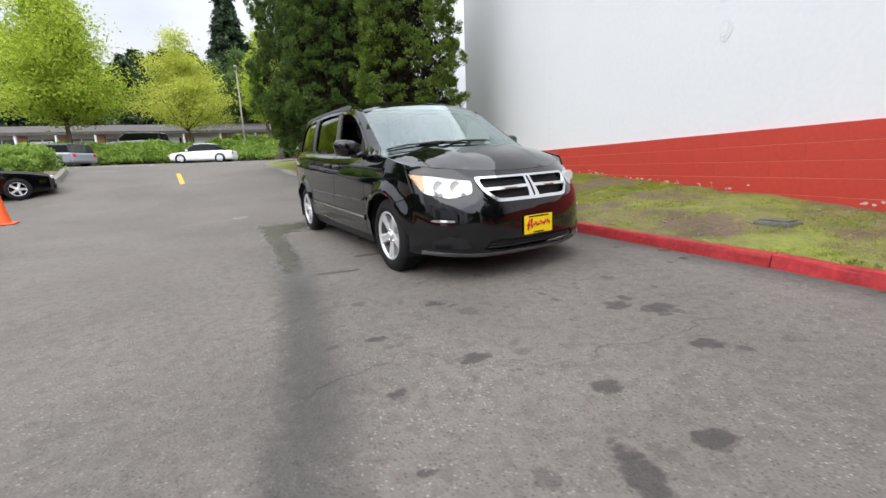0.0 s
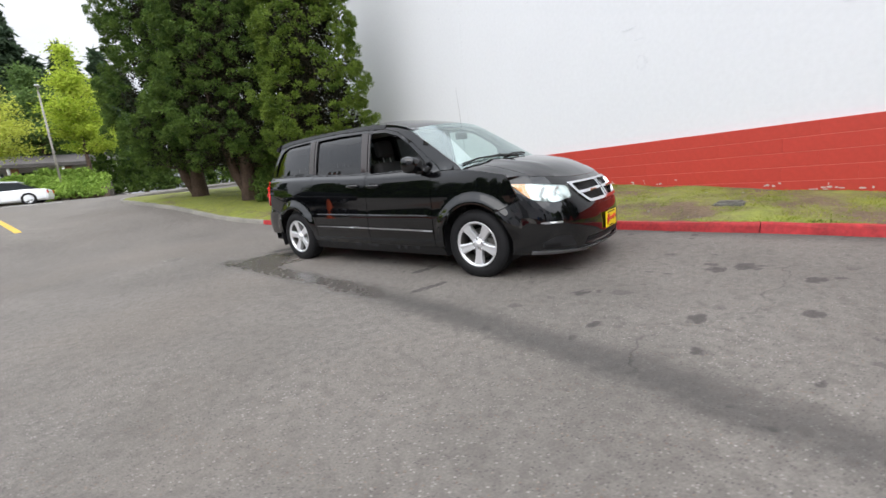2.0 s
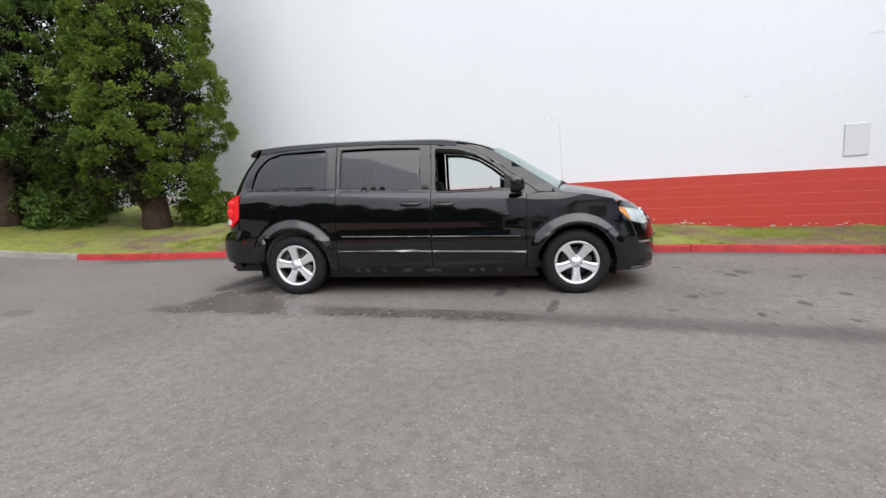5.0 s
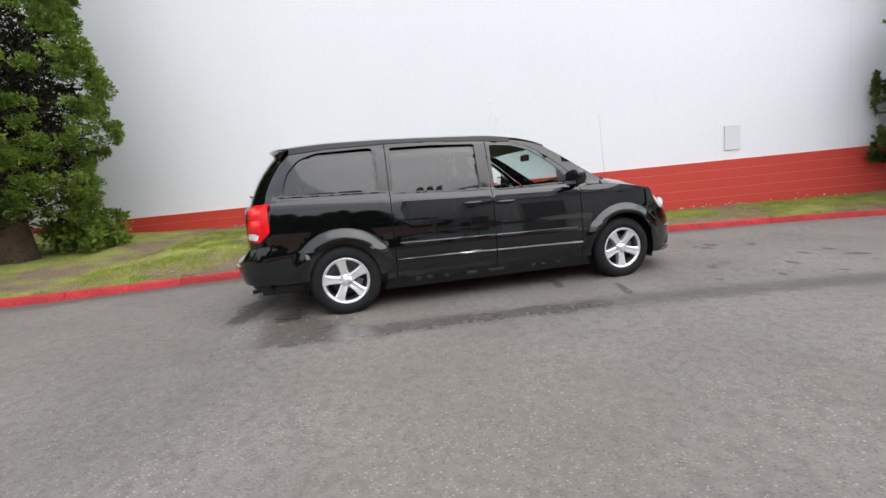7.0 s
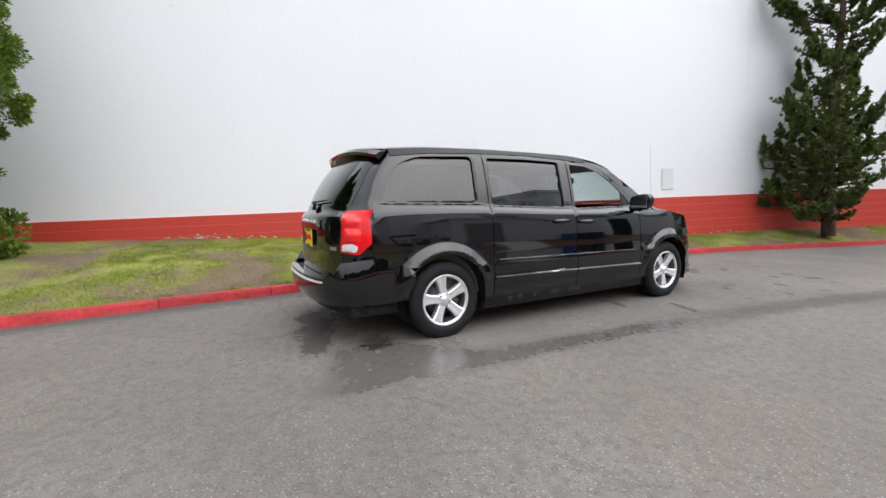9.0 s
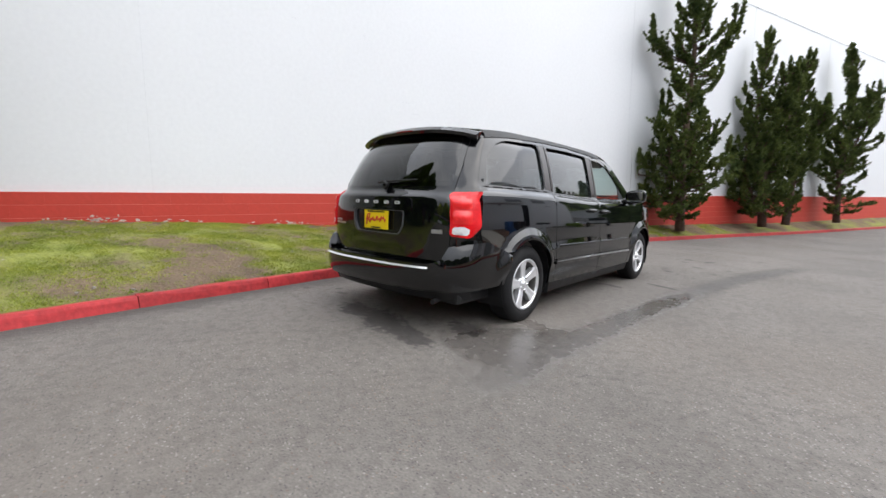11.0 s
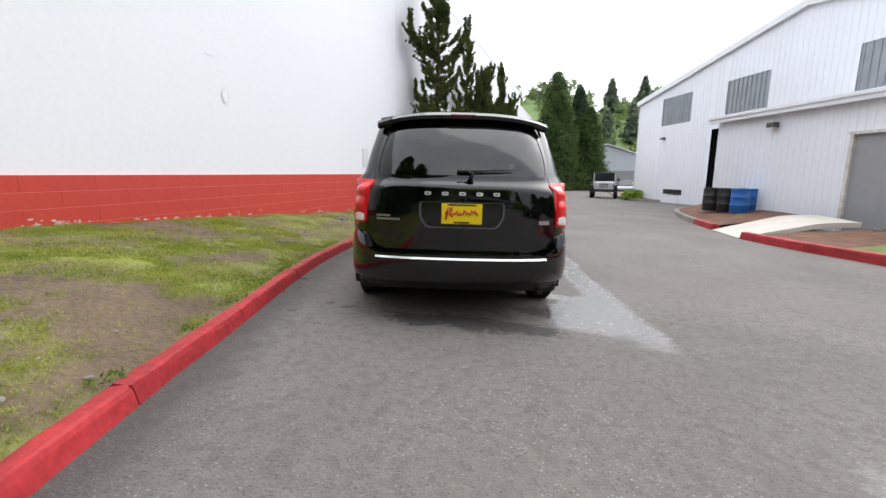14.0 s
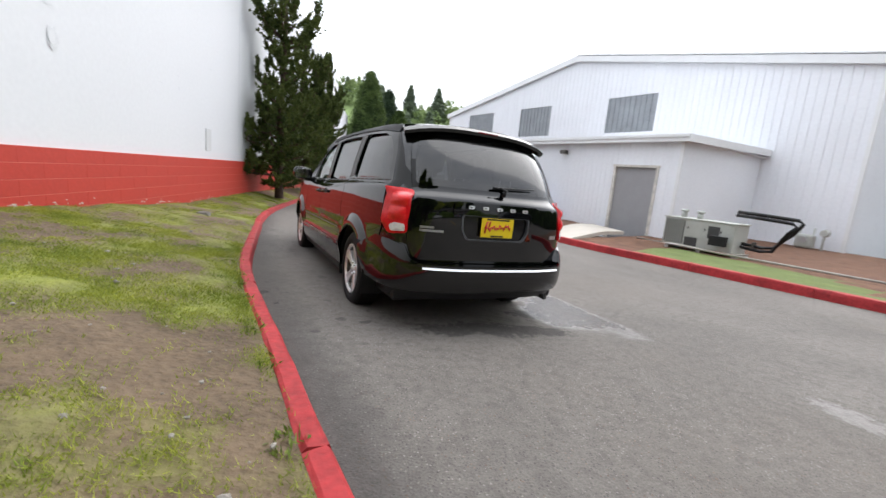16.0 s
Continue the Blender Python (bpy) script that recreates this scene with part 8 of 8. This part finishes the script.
solo("parking_terrace", box((-60, 33, 1.5), (-9.6, 60, 2.95)), M_ASPHALT, "raised asphalt parking in front of the shops", "pavement", kind="structure")
broadleaf("street_tree", (-23.9, 31.8, 2.3), 13.5, 5.2, 31, "large street tree with fresh yellow-green spring leaves", M_MAPLE, 2.4, 52000, 0.17, 9)
broadleaf("street_tree", (-16.1, 31.6, 2.3), 8.8, 3.5, 32, "young street tree with sparse yellow leaves", M_YELLOW, 2.0, 34000, 0.13, 8)
broadleaf("street_tree", (-10.6, 33.0, 2.6), 9.2, 2.4, 33, "slender street tree with bright yellow-green leaves", M_MAPLE, 2.2, 22000, 0.14, 8)
broadleaf("street_tree", (-14.6, 46.0, 3.0), 10.4, 3.6, 34, "rounded green tree behind the shops", M_WOOD_FAR, 3.0, 26000, 0.22)
broadleaf("street_tree", (-20.0, 58.0, 3.0), 12.0, 4.2, 35, "fresh green tree among the firs", M_WOOD_FAR, 4.0, 26000, 0.26)
for i, (x, y, sx, sz) in enumerate(((-8.4, 35.0, 4.6, 3.4), (-5.2, 36.0, 5.0, 4.4), (-1.6, 35.5, 5.2, 3.8), (2.2, 36.2, 5.4, 4.6), (6.0, 35.4, 5.0, 4.0))):
    leafy_mound("laurel_bush", (x, y, 2.2), (sx, 3.4, sz), 140 + i, "tall dark evergreen bush beyond the lawn", "bush", M_CEDAR_SHADED, 300, 0.2)
leafy_mound("shrub", (-11.8, 33.0, 2.9), (3.0, 2.0, 1.1), 65, "rounded evergreen shrub at the end of the hedge", "shrub", M_HEDGE, 200, 0.18)

M_ROOF = surface("grey_shingle_roof", (0.085, 0.077, 0.073), rough=0.9, vary=0.25, scale=1.5, fine=12, bump=0.5)
M_BRICK = surface("brown_brick", (0.42, 0.21, 0.13), rough=0.9, vary=0.25, scale=2, fine=14)
M_SHOP = surface("shop_front_paint", (0.50, 0.48, 0.44), rough=0.7, vary=0.1)


def shop_block(name, x0, x1, y, label, z0=2.95, eave=5.45, ridge=6.5):
    root = thing(name, label, "shop", (0, 0, 0), kind="")
    part("wall", box((x0, y, z0 - 0.5), (x1, y + 9, eave)), M_SHOP, root)
    bm = bmesh.new()
    v = [bm.verts.new(p) for p in ((x0 - 0.6, y - 1.0, eave - 0.1), (x1 + 0.6, y - 1.0, eave - 0.1), (x1 + 0.6, y + 4, ridge), (x0 - 0.6, y + 4, ridge), (x0 - 0.6, y + 10, eave), (x1 + 0.6, y + 10, eave))]
    bm.faces.new((v[0], v[1], v[2], v[3]))
    bm.faces.new((v[3], v[2], v[5], v[4]))
    thicken(bm, 0.2)
    part("roof", bm, M_ROOF, root, "dark grey shingle roof")
    part("fascia", box((x0 - 0.6, y - 1.06, eave - 0.28), (x1 + 0.6, y - 1.0, eave - 0.02)), M_ROOF, root)
    x, k = x0 + 0.2, 0
    while x < x1 - 2:
        part("brick_pier", box((x, y - 0.12, z0 - 0.4), (x + 0.7, y, eave - 0.3)), M_BRICK, root)
        w = part("shop_window", box((x + 0.8, y - 0.06, z0 + 0.4), (x + 3.0, y, eave - 0.6)), M_DARKGLASS, root)
        part("window_frame", box((x + 1.88, y - 0.1, z0 + 0.4), (x + 1.94, y - 0.06, eave - 0.6)), M_TRIM, w)
        part("window_frame", box((x + 0.8, y - 0.1, eave - 1.3), (x + 3.0, y - 0.06, eave - 1.24)), M_TRIM, w)
        if k % 3 != 2:
            part("poster", box((x + 0.9, y - 0.075, z0 + 0.5), (x + 2.8, y - 0.062, z0 + 1.7)), M_PURPLE if k == 4 else M_TRIM, w)
        part("post", box((x + 0.2, y - 0.95, z0 - 0.4), (x + 0.36, y - 0.79, eave - 0.2)), M_TRIM, root)
        x += 3.2
        k += 1


M_PURPLE = surface("purple_poster", (0.30, 0.14, 0.50), rough=0.6, vary=0.1)
shop_block("shop_row", -44, -24.4, 44, "low brown shop row with shingle roof and dark windows")
shop_block("shop_row", -23.0, -9.5, 42, "low shop row with brick piers and white-framed windows", 2.95, 5.2, 6.3)

# ---- distant conifers uphill ----
for i, (x, y, h, r) in enumerate(((-19.3, 66, 27, 4.4), (-26, 72, 17, 3.6), (-30, 68, 15.5, 3.4), (-34, 74, 17, 3.8), (-39, 70, 16, 3.6), (-44, 76, 18, 4), (-49, 70, 17, 4), (-23, 80, 17, 3.8), (-55, 75, 20, 4), (-13, 76, 17, 3.8), (-62, 66, 20, 4), (-8, 70, 16, 3.6), (-28, 78, 18, 3.6), (-37, 80, 19, 3.8), (-42, 66, 15, 3.4), (-33, 82, 20, 4), (-47, 82, 20, 4), (-37.5, 65, 15.5, 4.2), (-35.2, 67, 13.5, 4), (-32.5, 64, 14.4, 4.2), (-30.6, 66, 13, 4), (-28.2, 63, 13.5, 4), (-25.5, 65, 13, 4), (-23.2, 63, 14, 4), (-40.5, 64, 16, 4.4), (-44, 63, 15, 4.2), (-48, 64, 16, 4.2), (-16.5, 66, 17, 4.2), (-13.5, 64, 18, 4.2), (-10, 62, 17, 4))):
    fir_tree("fir_tree", (x, y, 2.6), h, r, 80 + i, "tall dark fir tree behind the shops", None, 9 if i == 0 else 2)

# ---- unseen tree belt west of the drive, added to darken the van's window reflections ----
for i in range(13):
    y = -8.0 + 2.5 * i
    cone_tree("unseen_evergreen", (-33.0 - 1.2 * math.sin(i * 2.1), y, ground_z(-33, y) - 0.1), 5.8 + 0.9 * math.sin(i * 1.7), 2.7, 200 + i, "dark green evergreen in the unseen belt west of the drive", M_CEDAR_SHADED, 420, 0.42, 13, 0.40)

# ---- downhill: clipped evergreens, garage, wooded hill ----
cone_tree("columnar_evergreen", (-2.6, -50.0, -0.9), 14.2, 3.5, 91, "tall dark green columnar evergreen at the end of the drive", M_ARBO, 2600, 0.34, 15, 0.55)
cone_tree("columnar_evergreen", (-6.6, -54.0, -1.0), 10.6, 2.9, 92, "dark green columnar evergreen beside a taller one", M_ARBO, 1900, 0.34, 15, 0.55)
cone_tree("columnar_evergreen", (-5.2, -60.0, -1.0), 14.0, 3.0, 93, "dark evergreen behind the clipped pair", M_FIR, 800, 0.6, 22, 0.7)
leafy_mound("shrub", (-9.9, -30.2, -0.75), (1.6, 2.2, 0.75), 66, "low green shrub at the corner of the metal building", "shrub", M_HEDGE, 160, 0.12)


def build_garage():
    root = thing("garage_building", "pale grey gabled garage with a wide door", "garage", (0, 0, 0))
    bm = bmesh.new()
    y0, y1 = -80, -66
    v = [(-19, -1.5), (-6, -1.5), (-6, 4.3), (-9.5, 5.6), (-19, 2.4)]
    a = [bm.verts.new((p[0], y1, p[1])) for p in v]
    b = [bm.verts.new((p[0], y0, p[1])) for p in v]
    bm.faces.new(a)
    bm.faces.new(b[::-1])
    for i in range(5):
        bm.faces.new((a[i], a[(i + 1) % 5], b[(i + 1) % 5], b[i]))
    part("wall", bm, surface("pale_grey_siding", (0.52, 0.55, 0.58), rough=0.6, vary=0.05), root)
    part("door", box((-15.6, y1, -1.4), (-9.6, y1 + 0.05, 1.7)), M_SHUTTER, root, "wide grey garage door")
    bm = bmesh.new()
    v = [bm.verts.new(p) for p in ((-19.4, y1 + 0.4, 2.35), (-9.5, y1 + 0.4, 5.72), (-9.5, y0, 5.72), (-19.4, y0, 2.35))]
    bm.faces.new(v)
    v = [bm.verts.new(p) for p in ((-5.6, y1 + 0.4, 4.3), (-9.5, y1 + 0.4, 5.72), (-9.5, y0, 5.72), (-5.6, y0, 4.3))]
    bm.faces.new(v[::-1])
    thicken(bm, 0.15)
    part("roof", bm, M_TRIM, root)


build_garage()


def build_hill():
    """Wooded slope beyond the drive: a bank with a cover of tree crowns."""
    rng = np.random.default_rng(5)
    xs = np.linspace(-90, 120, 60)
    ys = np.linspace(-230, -95, 24)

    def hz(x, y):
        t = min(1, max(0, (-92 - y) / 75))
        return -1.5 + 33 * t * t * (3 - 2 * t) * (0.85 + 0.12 * math.sin(x * 0.06) + 0.06 * math.sin(x * 0.17 + 1))
    verts = [(x, y, hz(x, y)) for y in ys for x in xs]
    faces = [(j * 60 + i, j * 60 + i + 1, (j + 1) * 60 + i + 1, (j + 1) * 60 + i) for j in range(23) for i in range(59)]
    tagged(new("hill", mesh_from("hill", verts, faces, M_HEDGEGROUND, True)), "green wooded hillside beyond the drive", "hill", kind="structure")
    cens, sizes = [], []
    for k in range(420):
        x, y = rng.uniform(-80, 100), rng.uniform(-190, -110)
        z = hz(x, y)
        h = rng.uniform(3, 8)
        for j in range(9):
            t = rng.uniform(0, 1)
            cens.append((x + rng.normal(0, 1.2 * (1.2 - t)), y + rng.normal(0, 1.2 * (1.2 - t)), z + h * t))
            sizes.append(rng.uniform(0.9, 1.6) * (1.2 - 0.5 * t))
    v = clump_leaves(rng, np.array(cens), np.array(sizes), 14, 1.05, 0.6)
    tagged(new("hill_woods", quads_mesh("hill_woods", v, M_HILL_LEAF)), "mixed woods covering the hillside, green lightened for haze", "woods", kind="stuff")


M_HEDGEGROUND = surface("green_slope", (0.17, 0.24, 0.085), rough=0.95, vary=0.4, scale=0.15, fine=1.2, bump=0.6)
build_hill()
# hillside firs in the needle colour lightened for haze
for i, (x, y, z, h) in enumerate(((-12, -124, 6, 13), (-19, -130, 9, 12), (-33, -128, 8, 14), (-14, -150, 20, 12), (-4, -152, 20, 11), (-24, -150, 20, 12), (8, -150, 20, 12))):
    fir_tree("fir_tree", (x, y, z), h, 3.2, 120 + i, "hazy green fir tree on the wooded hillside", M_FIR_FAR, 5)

# ---- red painted blocks at the foot of the white wall ----
def block_mesh(ln, h, deep=0.0515, r=0.002):
    x0 = -deep
    v = [(0.02, 0, 0), (0.02, ln, 0), (0.02, ln, h), (0.02, 0, h), (x0 + r, 0, 0), (x0 + r, ln, 0), (x0 + r, ln, h), (x0 + r, 0, h),
         (x0, r, r), (x0, ln - r, r), (x0, ln - r, h - r), (x0, r, h - r)]
    f = [(0, 1, 5, 4), (1, 2, 6, 5), (2, 3, 7, 6), (3, 0, 4, 7), (4, 5, 9, 8), (5, 6, 10, 9), (6, 7, 11, 10), (7, 4, 8, 11), (8, 9, 10, 11)]
    return v, f


def build_red_base():
    root = tagged(new("wall_base"), "red painted concrete block base course of the wall", "wall", kind="structure")
    part("mortar", box((-0.048, -36.0, -0.9), (0.01, 12.0, 1.243)), M_MORTAR, root)
    ln, h = 0.79, 0.195
    v, f = block_mesh(ln - 0.0008, h - 0.006)
    shared = mesh_from("block", v, f, M_RED)
    far_v, far_f = [], []
    for row in range(8):
        z = 1.25 - (row + 1) * h
        off = 0.0 if row % 2 else ln / 2
        y = -36.0 + off
        while y < 11.9 - ln:
            wall = smooth_interp(y, [-60, -33, -18, -12, -8, -4, -0.7, 2, 5.8, 9, 13, 20], [-0.55, 0.02, 0.1, 0.22, 0.28, 0.28, 0.46, 0.61, 0.8, 0.9, 1.25, 1.75])
            if z + h > wall - 0.15:
                if -13 < y < 10.5:
                    ob = new("block", shared)
                    ob.parent = root
                    ob.location = (0, y, z)
                else:
                    k = len(far_v)
                    far_v += [(p[0], p[1] + y, p[2] + z) for p in v]
                    far_f += [tuple(i + k for i in q) for q in f]
            y += ln
    ob = new("block_courses", mesh_from("block_courses", far_v, far_f, M_RED))
    ob.parent = root
    tagged(ob, "red painted blocks further along the wall", kind="stuff")


build_red_base()


# paint flaked off to the pale block along the foot of the wall
def build_flakes():
    rng = np.random.default_rng(8)
    bm = bmesh.new()
    for y0, wide, count in ((5.6, 0.5, 40), (4.6, 0.35, 10), (2.9, 0.6, 26), (1.4, 0.4, 12), (0.2, 0.9, 12), (-2.4, 0.8, 16), (-4.6, 1.0, 14), (-6.6, 0.8, 10)):
        for k in range(count):
            y = y0 + rng.normal(0, wide * 0.5)
            foot = smooth_interp(y, [-60, -33, -18, -12, -8, -4, -0.7, 2, 5.8, 9, 13, 20], [-0.55, 0.02, 0.1, 0.22, 0.28, 0.28, 0.46, 0.61, 0.8, 0.9, 1.25, 1.75])
            z = foot + abs(rng.normal(0.01, 0.035))
            a, b, n = rng.uniform(0.006, 0.045), rng.uniform(0.004, 0.018), 7
            ring = [(math.cos(i * 6.283 / n) * a * rng.uniform(0.6, 1.2), math.sin(i * 6.283 / n) * b * rng.uniform(0.6, 1.2)) for i in range(n)]
            out = [bm.verts.new((-0.0532, y + p[0], z + p[1])) for p in ring]
            back = [bm.verts.new((-0.050, y + p[0] * 1.1, z + p[1] * 1.1)) for p in ring]
            bm.faces.new(out[::-1])
            for i in range(n):
                bm.faces.new((out[i], out[(i + 1) % n], back[(i + 1) % n], back[i]))
    bmesh.ops.recalc_face_normals(bm, faces=bm.faces)
    me = bpy.data.meshes.new("flaked_paint")
    bm.to_mesh(me)
    me.materials.append(surface("bare_block", (0.52, 0.46, 0.42), rough=0.9, vary=0.25, scale=20, fine=60, bump=0.4))
    tagged(new("flaked_paint", me), "pale flakes where the red paint has peeled", "paint flakes", kind="stuff")


build_flakes()
